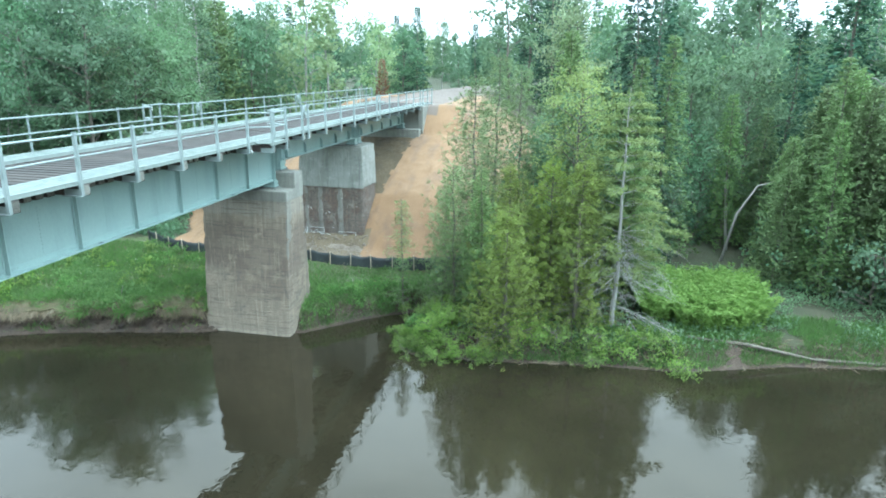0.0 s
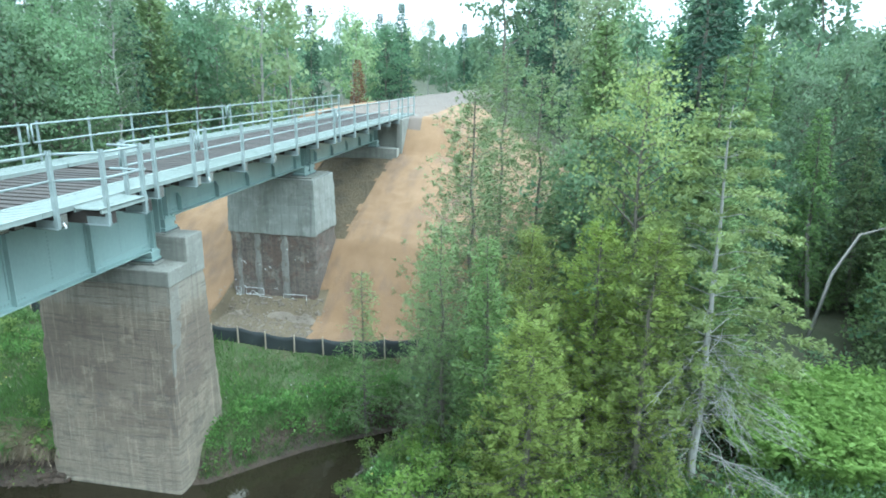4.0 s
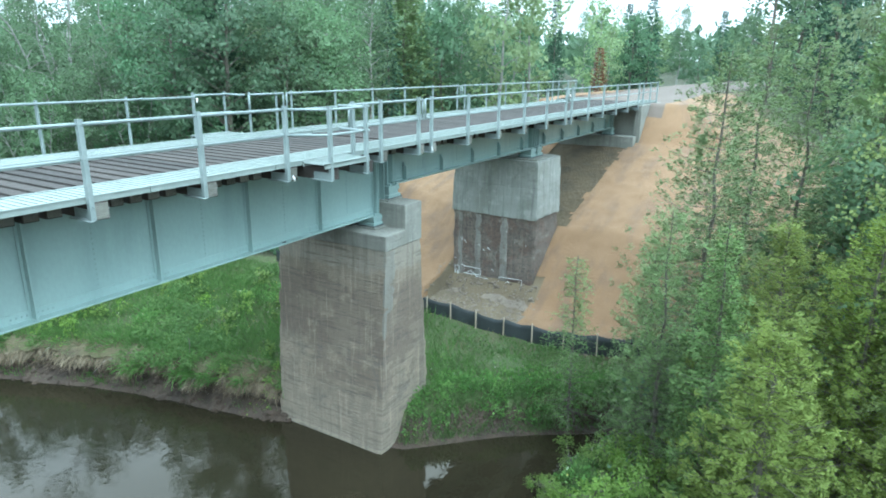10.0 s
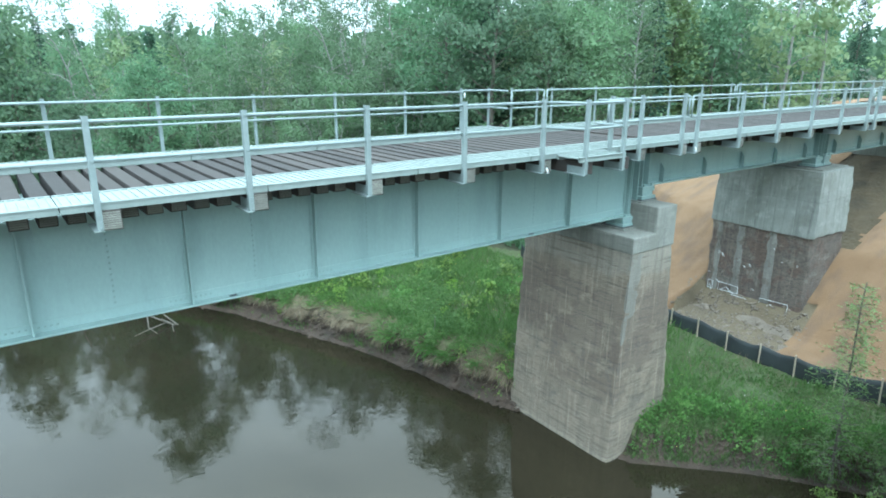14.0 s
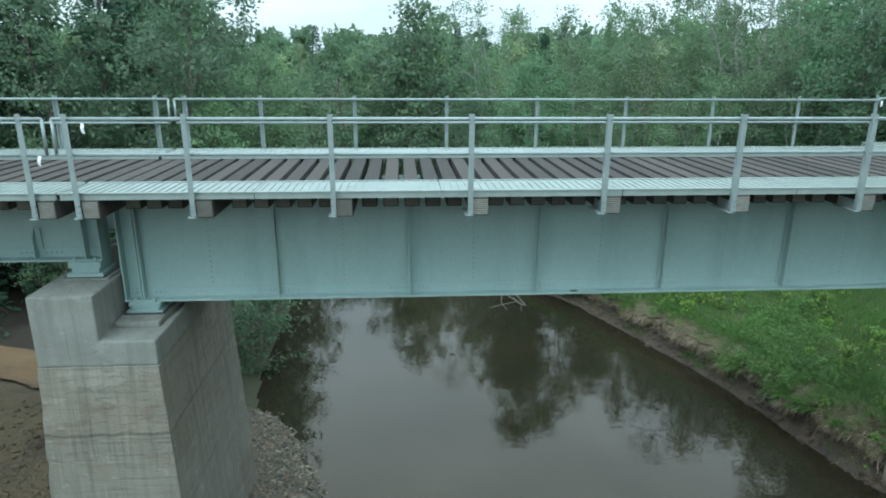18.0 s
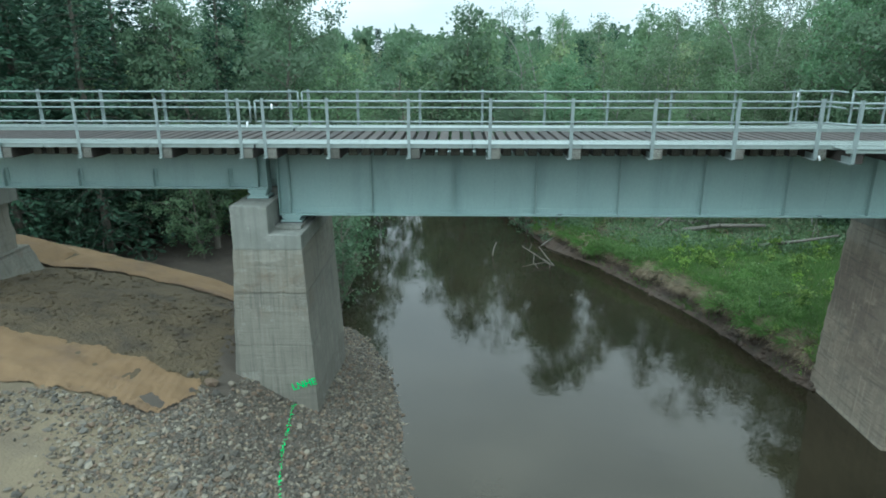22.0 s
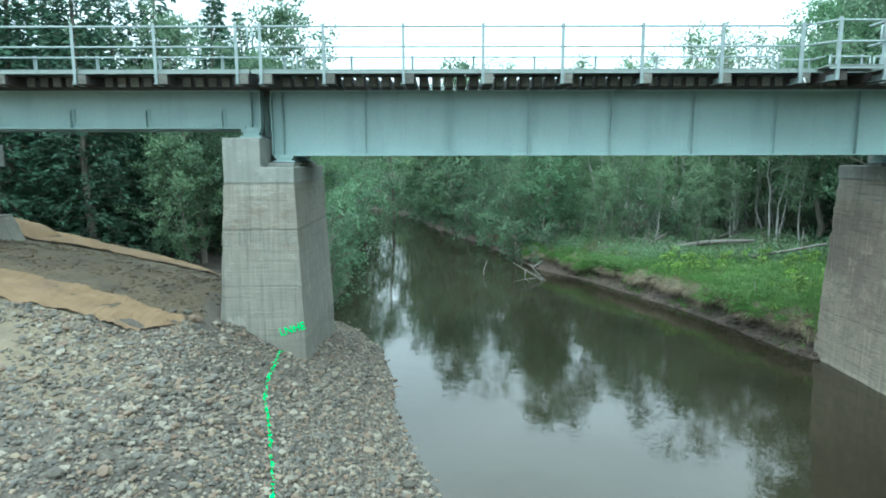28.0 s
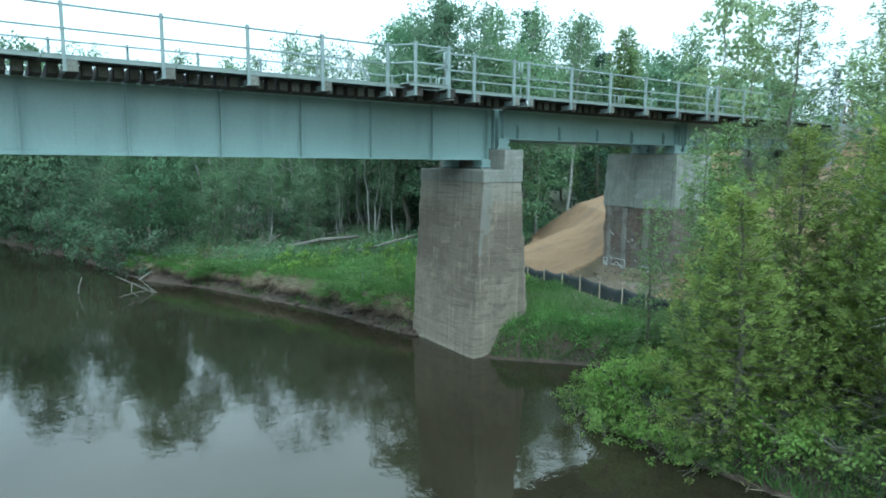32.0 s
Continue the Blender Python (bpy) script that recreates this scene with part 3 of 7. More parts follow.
def land(x, y):
    """Height of the ground."""
    x, y = np.asarray(x, float), np.asarray(y, float)
    dw, de = distance_to(WEST_SHORE, x, y), distance_to(EAST_SHORE, x, y)
    wet = inside(WEST_SHORE + EAST_SHORE[::-1], x, y)
    rough = ripple(x, y, 0.55)
    east = np.interp(de - 0.4 * np.clip((y - 1.2) / 1.2, 0, 1) * np.clip((24 - y) / 3, 0.5, 1) + 0.24 * ripple(x, y, 1.9, 2.0) * np.clip(3 * de, 0, 1), [0, 0.25, 0.45, 0.65, 0.95, 4, 9, 30, 200], [0.0, 0.08, 0.42, 0.80, 0.97, 1.04, 1.1, 1.5, 6.0]) + 0.07 * rough * np.minimum(de, 2)
    soft = np.interp(y, [-40, -14, -9, -5.6, -5.0, 300], [0.55, 0.55, 0.75, 0.85, 1, 1])
    east = np.where(de < 2.5, east * (soft + (1 - soft) * np.clip(de / 2.5, 0, 1)), east)
    east = np.maximum(east, bank_height(x, y) + 0.05 * rough)
    front = np.interp(dw, [0, 1, 2.1, 2.9, 3.8, 4.7, 5.5, 7, 11, 14, 30], [0, 0.5, 1.12, 1.55, 2.08, 2.5, 2.72, 3.1, 4.0, 4.4, 5])
    front = front - 0.02 * np.clip(y - 2, 0, 3.5)
    back = np.interp(dw, [0, 0.6, 2, 8, 60, 200], [0, 0.45, 0.8, 1.2, 2.5, 6.0])
    n = np.clip((y - 5.7) / 3.0, 0, 1)
    n = n * n * (3 - 2 * n)
    west = np.where(x < -9, np.maximum(front, west_bank_height(x, y)), front)
    west = west * (1 - n) + np.minimum(back, west) * n
    west = np.maximum(west, np.where(x < -19, west_bank_height(x, y), 0)) + 0.06 * rough * np.minimum(dw, 1)
    dry = np.where(dw < de, west, east)
    bed = -0.004 - np.minimum(0.9, 0.3 * np.minimum(dw, de))
    return np.where(wet, bed, np.maximum(dry, 0.004))


def axis(lo, hi, near_lo, near_hi, fine):
    inner = np.arange(near_lo, near_hi + 1e-6, fine)
    out, step, v = [], fine, near_hi
    while v < hi:
        step *= 1.16
        v += step
        out.append(v)
    left, step, v = [], fine, near_lo
    while v > lo:
        step *= 1.16
        v -= step
        left.append(v)
    return np.array(left[::-1] + list(inner) + out)


def make_ground():
    xs, ys = axis(-900, 900, -14, 42, 0.15), axis(-900, 900, -25, 20, 0.15)
    gx, gy = np.meshgrid(xs, ys)
    gz = land(gx, gy)
    far = np.hypot(gx, gy)
    gz = gz + np.clip((far - 160) / 500, 0, 1) * 10
    gz = gz + 0.018 * ripple(gx, gy, 5.0, 1.0) * np.clip((gz - 0.3) / 0.5, 0, 1)
    w, h = len(xs), len(ys)
    v = np.stack([gx, gy, gz], -1).reshape(-1, 3)
    i = np.arange(w * h).reshape(h, w)
    q = np.stack([i[:-1, :-1], i[:-1, 1:], i[1:, 1:], i[1:, :-1]], -1).reshape(-1, 4)
    me = arrays_mesh("ground", v, q, [FLOOR, MUD, TURF, SOIL, GAP_GRIT, TRAIL, SAND, SHADED_FLOOR])
    c = v[q].mean(1)
    cx, cy, cz = c.T
    dw, de = distance_to(WEST_SHORE, cx, cy), distance_to(EAST_SHORE, cx, cy)
    j = 0.35 * ripple(cx, cy, 2.3, 0.5)
    kind = np.zeros(len(c), int)
    east = de < dw
    kind[east & (de < 11) & (cy < 14.5) & (cy > -7)] = 2
    kind[east & (de < np.where(cy > 2.4, 0.6, 0.5)) & (cz < 0.75)] = 1
    kind[east & (cy < -8) & (de + j < 0.7)] = 1
    kind[east & (cx > 20) & (cx < 60) & (bank_height(cx, cy) > 1.0)] = 3
    kind[east & (cx > 22.5) & (cx < 30) & (cy > -8.5) & (cy < 10)] = 3
    kind[east & (cx > 22.5) & (cx < 26) & (cy > -1.4) & (cy < 3.5)] = 6
    kind[east & (cx > EMB_X + 1.2) & (np.abs(cy - trail_y(cx)) < EMB_HALF + 0.2)] = 5
    west = ~east & (cy < 6.5) & (cx > -40)
    kind[west | (~east & (cy < 13) & (cx < -1.6) & (cx > -40))] = 3
    # floor behind the west mats, coloured dark for the shade under the trees
    kind[~east & (cy > 6.5) & (cy < 18) & (cx < -1.6) & (cx > -40)] = 7
    kind[west & (dw + j < 4.7 + 2.5 * np.clip(-2.0 - cy, 0, 4))] = 4
    patch = ((cx + 4.6) / 3.6) ** 2 + ((cy + 6.4) / 3.4) ** 2 + 1.6 * j + 0.5 * ripple(cx, cy, 4.1, 2.0)
    kind[(kind == 4) & (patch < 1) & (dw > 3.5)] = 6
    kind[(kind == 4) & (dw + 4 * j > 9.5)] = 3
    kind[cz < 0.0] = 1
    me.polygons.foreach_set("material_index", kind)
    me.shade_smooth()
    return thing("ground", "uneven river banks of mud, grass, worked soil and forest floor", "ground", kind="structure", data=me)


make_ground()
river = Shape()
river.loft([[(-170, -160, 0), (60, -160, 0)], [(-170, 80, 0), (60, 80, 0)]], cap=False, closed=False)
thing("water", "calm dark brown river mirroring trees and pale sky", "river", kind="structure", data=river.mesh("water", WATER))


def drape(name, label, x0, x1, y0, y1, keep, mats, lift=0.03, step=0.12, fold=0.03, seams=None):
    """A sheet that lies on the ground, with folds, cut by keep(x, y)."""
    xs, ys = np.arange(x0, x1 + 1e-6, step), np.arange(y0, y1 + 1e-6, step)
    gx, gy = np.meshgrid(xs, ys)
    gz = land(gx, gy) + lift + fold * (ripple(gx, gy, 2.1, 4.0) * 0.5 + 0.5) + 0.4 * fold * ripple(gx * 0.35, gy, 7.0, 1.0) + (0.4 + 0.5 * np.clip((gx + 5) / 2, 0, 1) * (gx < 0)) * fold * ripple(gx, gy * 0.45, 8.0, 2.0)
    if seams:
        gz = gz + 0.045 * np.exp(-((((gy + 0.25 * gx * 0.2) % seams) - 0.3) / 0.07) ** 2)
    ok = keep(gx, gy)
    w, h = len(xs), len(ys)
    i = np.arange(w * h).reshape(h, w)
    q = np.stack([i[:-1, :-1], i[:-1, 1:], i[1:, 1:], i[1:, :-1]], -1).reshape(-1, 4)
    q = q[ok.ravel()[q].all(1)]
    used, q = np.unique(q, return_inverse=True)
    me = arrays_mesh(name, np.stack([gx, gy, gz], -1).reshape(-1, 3)[used], q.reshape(-1, 4), mats)
    me.shade_smooth()
    return thing(name, label, "erosion mat", kind="structure", data=me)


def east_mat(x, y):
    edge = np.interp(y, [-8, -6.3, -5.1, -4.2, -3.2, -2.1, 0, 2.2, 6, 8.2, 9.9, 11.6], [24.3, 23.5, 23.05, 22.75, 22.45, 22.36, 22.3, 22.42, 22.45, 22.6, 23.2, 24.2]) + 0.22 + 0.1 * ripple(x, y, 1.3)
    foot = (x < 25.9) & (y > -0.9 + 0.15 * ripple(x, y, 2.2)) & (y < 2.95)
    return (x > edge) & ~foot & (x < 54) & ((x < 27) & (y < 10.2) & (y > -8.0) | (bank_height(x, y) > 1.05 + 0.05 * ripple(x, y, 2.0))) & ~((x > EMB_X + 1.2) & (np.abs(y - trail_y(x)) < EMB_HALF - 0.1)) & ~((x > 28.2) & (y > -0.75 + 0.4 * ripple(x, y, 0.9) + 0.2 * ripple(x, y, 3.1)) & (y < 2.5))


def west_mat_low(x, y):
    u = 0.35 * ripple(x, y, 1.5, 2.2)
    u = u + 0.3 * ripple(x, y, 5.3, 1.2) + 0.2 * ripple(x, y, 11.0, 0.3)
    top = np.interp(x, [-13, -7.2, -6, -4.6, -3.3, -2], [-1.9, -1.75, -1.4, -1.4, -1.65, -2.05]) + 0.5 * u
    low = np.interp(x, [-13, -5.7, -5, -4.1, -2.9, -2.2, -1.9], [-4.2, -4.0, -3.7, -3.6, -3.7, -3.7, -2.85]) + 0.4 * u
    return (y < top) & (y > low) & (x < -1.9 + 0.2 * u)


def west_mat_high(x, y):
    u = 0.2 * ripple(x, y, 1.7, 0.4)
    u = u + 0.16 * ripple(x, y, 4.7, 2.2)
    low = np.interp(x, [-14, -9.3, -8.5, -7.2, -5.4, -3.5, -1], [3.2, 3.2, 3.7, 4.2, 4.0, 3.7, 3.2])
    return (y > low + u) & (y < 6.4 + np.clip((x + 7) / 2, 0, 1.3) + u) & (x < -0.6) & ~((x > -11.6) & (x < -8.7) & (y < 3.45))


drape("erosion_mat", "tan coir erosion mat over the embankment slope, with seams", 22, 55, -14, 16, east_mat, MAT, 0.03, 0.16, 0.05, 2.0)
drape("erosion_mat", "rumpled tan coir mat lying on the gravel bank", -13, -1, -5.2, 3, west_mat_low, MAT_WEST, 0.008, 0.05, 0.07)
drape("erosion_mat", "strip of tan coir mat along the crest of the bank", -20, -0.9, 0, 8.2, west_mat_high, MAT_WEST, 0.03, 0.06, 0.05)


# ---- the bridge ----
NEAR_Y, FAR_Y, MID_Y = -1.30, 3.30, 1.0
TIE_LOW, TIE_TOP, WALK_TOP, RAIL_TOP = 7.88, 8.13, 8.22, 9.22
PITCH = 2.086


def girder(span, x0, x1, low, web_y, out, stiffeners, cleats, label):
    """A plate girder with flanges; out is the side on which it is seen: -1 or 1."""
    s = Shape().box(x0, x1, web_y - 0.011, web_y + 0.011, low + 0.028, TIE_LOW - 0.033)
    g = part("girder", s.mesh("girder", PAINT), span, label)
    for z0, z1 in ((low, low + 0.03), (TIE_LOW - 0.035, TIE_LOW - 0.003)):
        part("flange", Shape().box(x0, x1, web_y - 0.19, web_y + 0.19, z0, z1).mesh("flange", PAINT), g)
    for side in (-1, 1):
        y = web_y + side * 0.010
        for z0, z1 in ((low + 0.029, low + 0.17), (TIE_LOW - 0.18, TIE_LOW - 0.034)):
            part("flange_angle", Shape().box(x0, x1, min(y, y + side * 0.015), max(y, y + side * 0.015), z0, z1).mesh("flange_angle", PAINT), g)
    st = Shape()
    st.box(-0.012, 0.012, -0.145, -0.026, low + 0.032, TIE_LOW - 0.037)
    st.box(-0.055, -0.012, -0.038, -0.0262, low + 0.172, TIE_LOW - 0.182)
    stiff = st.mesh("stiffener", PAINT)
    cl = Shape()
    cl.box(-0.05, 0.04, -0.05, -0.026, low + 0.172, low + 0.5)
    cl.loft([[(-0.055, -0.15, low + 0.032), (-0.035, -0.15, low + 0.032), (-0.035, -0.0265, low + 0.032), (-0.055, -0.0265, low + 0.032)],
             [(-0.055, -0.15, low + 0.36), (-0.035, -0.15, low + 0.36), (-0.035, -0.0265, low + 0.36), (-0.055, -0.0265, low + 0.36)],
             [(-0.055, -0.06, low + 0.5), (-0.035, -0.06, low + 0.5), (-0.035, -0.0265, low + 0.5), (-0.055, -0.0265, low + 0.5)]])
    cleat = cl.mesh("cleat", PAINT)
    for x in stiffeners:
        o = part("stiffener", stiff, g, at=(x, web_y, 0))
        if out > 0:
            o.rotation_euler = (0, 0, math.pi)
    for x in cleats:
        o = part("cleat", cleat, g, at=(x, web_y, 0))
        if out > 0:
            o.rotation_euler = (0, 0, math.pi)
    if stiffeners:
        for x in (6.87, 13.4):
            part("drain_slot", Shape().box(x - 0.06, x + 0.06, web_y - 0.165, web_y - 0.09, low + 0.031, low + 0.035).mesh("drain_slot", BLACK_RUBBER), g, "dark drain slot in the bottom flange")
    e = Shape()
    e.box(-0.011, 0.011, -0.17, 0.17, low + 0.031, TIE_LOW - 0.037)
    end = e.mesh("end_plate", PAINT)
    for x in (x0 + 0.013, x0 + 0.25, x1 - 0.013, x1 - 0.25):
        part("end_plate", end, g, at=(x, web_y, 0))
    # rivet heads: upright rows at the splices, level rows by the stiffeners
    r = Shape()

    def head(x, z):
        y = web_y + out * 0.012
        n = len(r.v)
        r.v += [(x - 0.014, y, z - 0.014), (x + 0.014, y, z - 0.014), (x + 0.014, y, z + 0.014), (x - 0.014, y, z + 0.014), (x, y + out * 0.014, z)]
        for a, b in ((0, 1), (1, 2), (2, 3), (3, 0)):
            r.f.append([n + a, n + b, n + 4] if out < 0 else [n + b, n + a, n + 4])
            r.m.append(0)

    marks = list(stiffeners) + list(cleats)
    for a, b in zip(marks, marks[1:]):
        for k in range(int((TIE_LOW - low - 0.5) / 0.085)):
            head((a + b) / 2, low + 0.25 + 0.085 * k)
    for x in marks:
        for k in (-4, -3, -2, -1, 1, 2, 3, 4):
            n = len(r.v)
            head(x + 0.075 * k, low + 0.1)
            for i in range(n, len(r.v)):
                r.v[i] = (r.v[i][0], r.v[i][1] + out * 0.013, r.v[i][2])
    if r.v:
        tagged(part("rivets", r.mesh("rivets", RIVET), g), kind="stuff")
    return g


def bearing(span, x, y, low, high):
    s = Shape()
    h = high - low
    s.box(x - 0.27, x + 0.27, y - 0.26, y + 0.26, low, low + 0.3 * h)
    s.box(x - 0.2, x + 0.2, y - 0.22, y + 0.22, low + 0.3 * h, low + 0.62 * h)
    s.box(x - 0.24, x + 0.24, y - 0.24, y + 0.24, low + 0.62 * h, high - 0.002)
    b = part("bearing", s.mesh("bearing", PAINT, bevel=0.008), span, "stacked steel bearing plates")
    pad = Shape().box(x - 0.31, x + 0.31, y - 0.29, y + 0.29, low - 0.001, low + 0.022)
    part("rubber_pad", pad.mesh("rubber_pad", BLACK_RUBBER), b, "dark rubber bearing pad")
    for dx in (-0.15, 0.15):
        for dy in (-0.2, 0.2):
            n = Shape().tube([(x + dx, y + dy, high - 0.01), (x + dx, y + dy, high + 0.07)], 0.03, 6)
            part("anchor_bolt", n.mesh("anchor_bolt", PAINT), b)


def tie_mesh(y0, y1, z0, z1, wide):
    s = Shape().box(-wide / 2, wide / 2, y0, y1, z0, z1)
    core = s.mesh("tie", TIMBER, bevel=0.012)
    whole = Shape()
    whole.v = [tuple(v.co) for v in core.vertices]
    whole.f = [list(p.vertices) for p in core.polygons]
    whole.m = [0] * len(whole.f)
    # the ends show the edges of the boards that each tie is glued from
    n = 8
    h = (z1 - z0 - 0.03) / n
    for y in (y0, y1):
        for k in range(n):
            a = z0 + 0.015 + k * h
            whole.box(-wide / 2 + 0.014, wide / 2 - 0.014, y - 0.008, y + 0.008, a + 0.003, a + h - 0.004, 1)
    return whole.mesh("tie", [TIMBER, END_GRAIN])


TIE = tie_mesh(-0.66, 2.66, TIE_LOW, TIE_TOP, 0.215)
TIE_LONG = tie_mesh(-1.27, 3.27, TIE_LOW + 0.003, TIE_TOP - 0.002, 0.225)


def post_mesh(side):
    """An angle post bolted to the end of a long tie by an angle that runs in under it."""
    s = Shape()

    def box(x0, x1, y0, y1, z0, z1):
        s.box(x0, x1, *((y0, y1) if side < 0 else (-y1, -y0)), z0, z1)

    box(-0.034, 0.034, -0.010, 0.0, 7.885, RAIL_TOP + 0.015)
    box(-0.034, -0.024, 0.0, 0.06, 7.885, RAIL_TOP + 0.015)
    box(0.008, 0.022, 0.001, 0.46, 7.90, 8.03)
    box(-0.075, 0.0075, -0.03, 0.46, 7.888, 7.90)
    for z in (7.93, 8.0, 8.08, 8.72, 9.17):
        y0, y1 = (-0.028, -0.010) if side < 0 else (0.010, 0.028)
        s.tube([(0.012, y0, z), (0.012, y1, z)], 0.016, 6)
    return s.mesh("rail_post", STEEL, bevel=0.0)


POST = {-1: post_mesh(-1), 1: post_mesh(1)}
GRATES = {}


def grating(length, depth):
    """A walkway panel: ribs across, an edge channel on each long side."""
    key = (round(length, 3), round(depth, 3))
    if key not in GRATES:
        s = Shape()
        s.box(0, length, 0, depth, WALK_TOP - 0.03, WALK_TOP - 0.012)
        for y in (0, depth - 0.04):
            s.box(0, length, y, y + 0.04, WALK_TOP - 0.09, WALK_TOP + 0.004)
        n = int(length / 0.1)
        for k in range(n):
            x = (k + 0.5) * length / n
            s.box(x - 0.011, x + 0.011, 0.041, depth - 0.041, WALK_TOP - 0.0115, WALK_TOP)
        GRATES[key] = s.mesh("walkway_grating", GRATE)
    return GRATES[key]


def rail(span, name, pts, r=0.024):
    s = Shape().tube(pts, r, 8)
    return part(name, s.mesh(name, STEEL, smooth=True), span)


def railing(span, posts, y, x0, x1, ends=(True, True)):
    """Posts, top rail and middle rail along one side, with closed ends."""
    side = -1 if y < MID_Y else 1
    for x in posts:
        part("rail_post", POST[side], span, at=(x, y, 0))
    yy = y - side * 0.05
    hi, mid = RAIL_TOP - 0.05, RAIL_TOP - 0.5
    rail(span, "top_rail", [(x0, yy, hi), (x1, yy, hi)])
    rail(span, "middle_rail", [(x0, yy, mid), (x1, yy, mid)], 0.021)
    for x, on in ((x0, ends[0]), (x1, ends[1])):
        if on:
            rail(span, "rail_end", [(x, yy, hi), (x, yy, mid)], 0.022)


def deck(span, x0, x1, long_at):
    """Ties a foot apart, long ones under the posts, and walkway panels on both sides."""
    longs = [x + 0.137 for x in sorted(long_at)]
    for x in longs:
        part("tie", TIE_LONG, span, at=(x, 0, 0))
    marks = [x0 - 0.15] + longs + [x1 + 0.15]
    for a, b in zip(marks, marks[1:]):
        n = max(1, round((b - a) / 0.305))
        for k in range(1, n):
            part("tie", TIE, span, at=(a + (b - a) * k / n, 0, 0))
    m = max(1, round((x1 - x0) / 2.44))
    w = (x1 - x0) / m
    for k in range(m):
        part("walkway_grating", grating(w - 0.012, 0.83), span, at=(x0 + k * w, -1.24, 0))
        part("walkway_grating", grating(w - 0.012, 0.83), span, at=(x0 + k * w, 2.41, 0))


def bay(span, x0, x1, y, depth):
    """A refuge bay that stands out from the walkway."""
    side = -1 if y < MID_Y else 1
    y1 = y + side * depth
    a, b = x0 + 0.35, x1 - 0.30
    me = grating(b - a + 0.1, depth - 0.06)
    part("walkway_grating", me, span, at=(a - 0.05, min(y + side * 0.06, y1), 0))
    beam = Shape().box(-0.11, 0.11, min(y - side * 1.0, y1 - side * 0.05), max(y - side * 1.0, y1 - side * 0.05), TIE_LOW + 0.01, TIE_TOP - 0.004)
    bm = beam.mesh("refuge_beam", [TIMBER])
    for x in (a + 0.12, b - 0.02):
        part("refuge_beam", bm, span, at=(x + 0.13, 0, 0))
        part("rail_post", POST[side], span, at=(x, y1, 0))
    hi, mid = RAIL_TOP - 0.05, RAIL_TOP - 0.5
    for z, name in ((hi, "top_rail"), (mid, "middle_rail")):
        rail(span, name, [(x0, y - side * 0.05, z), (a + 0.1, y1 - side * 0.05, z), (b + 0.12, y1 - side * 0.05, z)])
        rail(span, name, [(b + 0.02, y1, z), (b + 0.02, y - side * 0.1, z)])


def tag(x, y, z, lean=10):
    s = Shape()
    s.loft([[(-0.025, 0, 0), (0.025, 0, 0), (0.025, 0.006, 0), (-0.025, 0.006, 0)], [(-0.02, -0.02, -0.1), (0.035, -0.02, -0.1), (0.035, -0.014, -0.1), (-0.02, -0.014, -0.1)],
            [(0.0, 0.0, -0.2), (0.05, 0.0, -0.2), (0.05, 0.006, -0.2), (0.0, 0.006, -0.2)]])
    o = thing("ribbon_tag", "short white ribbon tied to the galvanised rail", "ribbon", "white ribbons on the railing", data=s.mesh("ribbon_tag", WHITE_TAG), at=(x, y, z))
    o.rotation_euler = (0, radians(lean), 0)
    o.scale = (0.75, 0.75, 0.6)


def span_of(x0, x1, low, label, deep=False):
    sp = thing("bridge_span", label, "bridge span", "spans of the rail bridge")
    if deep:
        st, cl = [PITCH * k for k in range(0, 9)], []
    else:
        n = max(2, round((x1 - x0) / 1.92))
        st, cl = [], [x0 + (k + 0.5) * (x1 - x0) / n for k in range(n)]
    girder(sp, x0, x1, low, 0.15, -1, st, cl, "painted grey-green plate girder with riveted stiffeners")
    girder(sp, x0, x1, low, 1.85, 1, st, cl, "painted grey-green plate girder with riveted stiffeners")
    for k in range(1, 6):
        x = x0 + k * (x1 - x0) / 6
        for z in (low + 0.35, TIE_LOW - 0.4):
            part("cross_brace", Shape().box(x - 0.05, x + 0.05, 0.17, 1.83, z, z + 0.1).mesh("cross_brace", PAINT), sp)
    return sp


MAIN_POSTS = [-0.12] + [1.33 + 1.83 * k for k in range(7)] + [14.2, 15.15, 16.65]
E1_POSTS = [17.22 + 1.85 * k for k in range(6)]
E2_POSTS = [27.08 + 1.92 * k for k in range(6)]
W1_POSTS = [-0.67 - 1.87 * k for k in range(6)]
W2_POSTS = [-10.6 - 1.87 * k for k in range(6)]

main_span = span_of(-0.28, 16.97, 6.25, "long deep grey-green plate girder span over the river", deep=True)
deck(main_span, -0.36, 17.03, MAIN_POSTS)
railing(main_span, [p for p in MAIN_POSTS if p < 12.4], NEAR_Y, -0.3, 12.32, (True, False))
railing(main_span, [14.2, 15.15, 16.65], NEAR_Y, 14.12, 16.86)
railing(main_span, [p for p in MAIN_POSTS if p < 12.4] + [14.0], FAR_Y, -0.3, 14.0, (True, False))
railing(main_span, [15.7, 16.65], FAR_Y, 15.65, 16.86)
bay(main_span, 12.31, 14.15, NEAR_Y, 0.62)
bay(main_span, 14.0, 15.75, FAR_Y, 0.62)
for y in (0.15, 1.85):
    bearing(main_span, 0.03, y, 6.077, 6.25)
    bearing(main_span, 16.64, y, 6.0, 6.25)

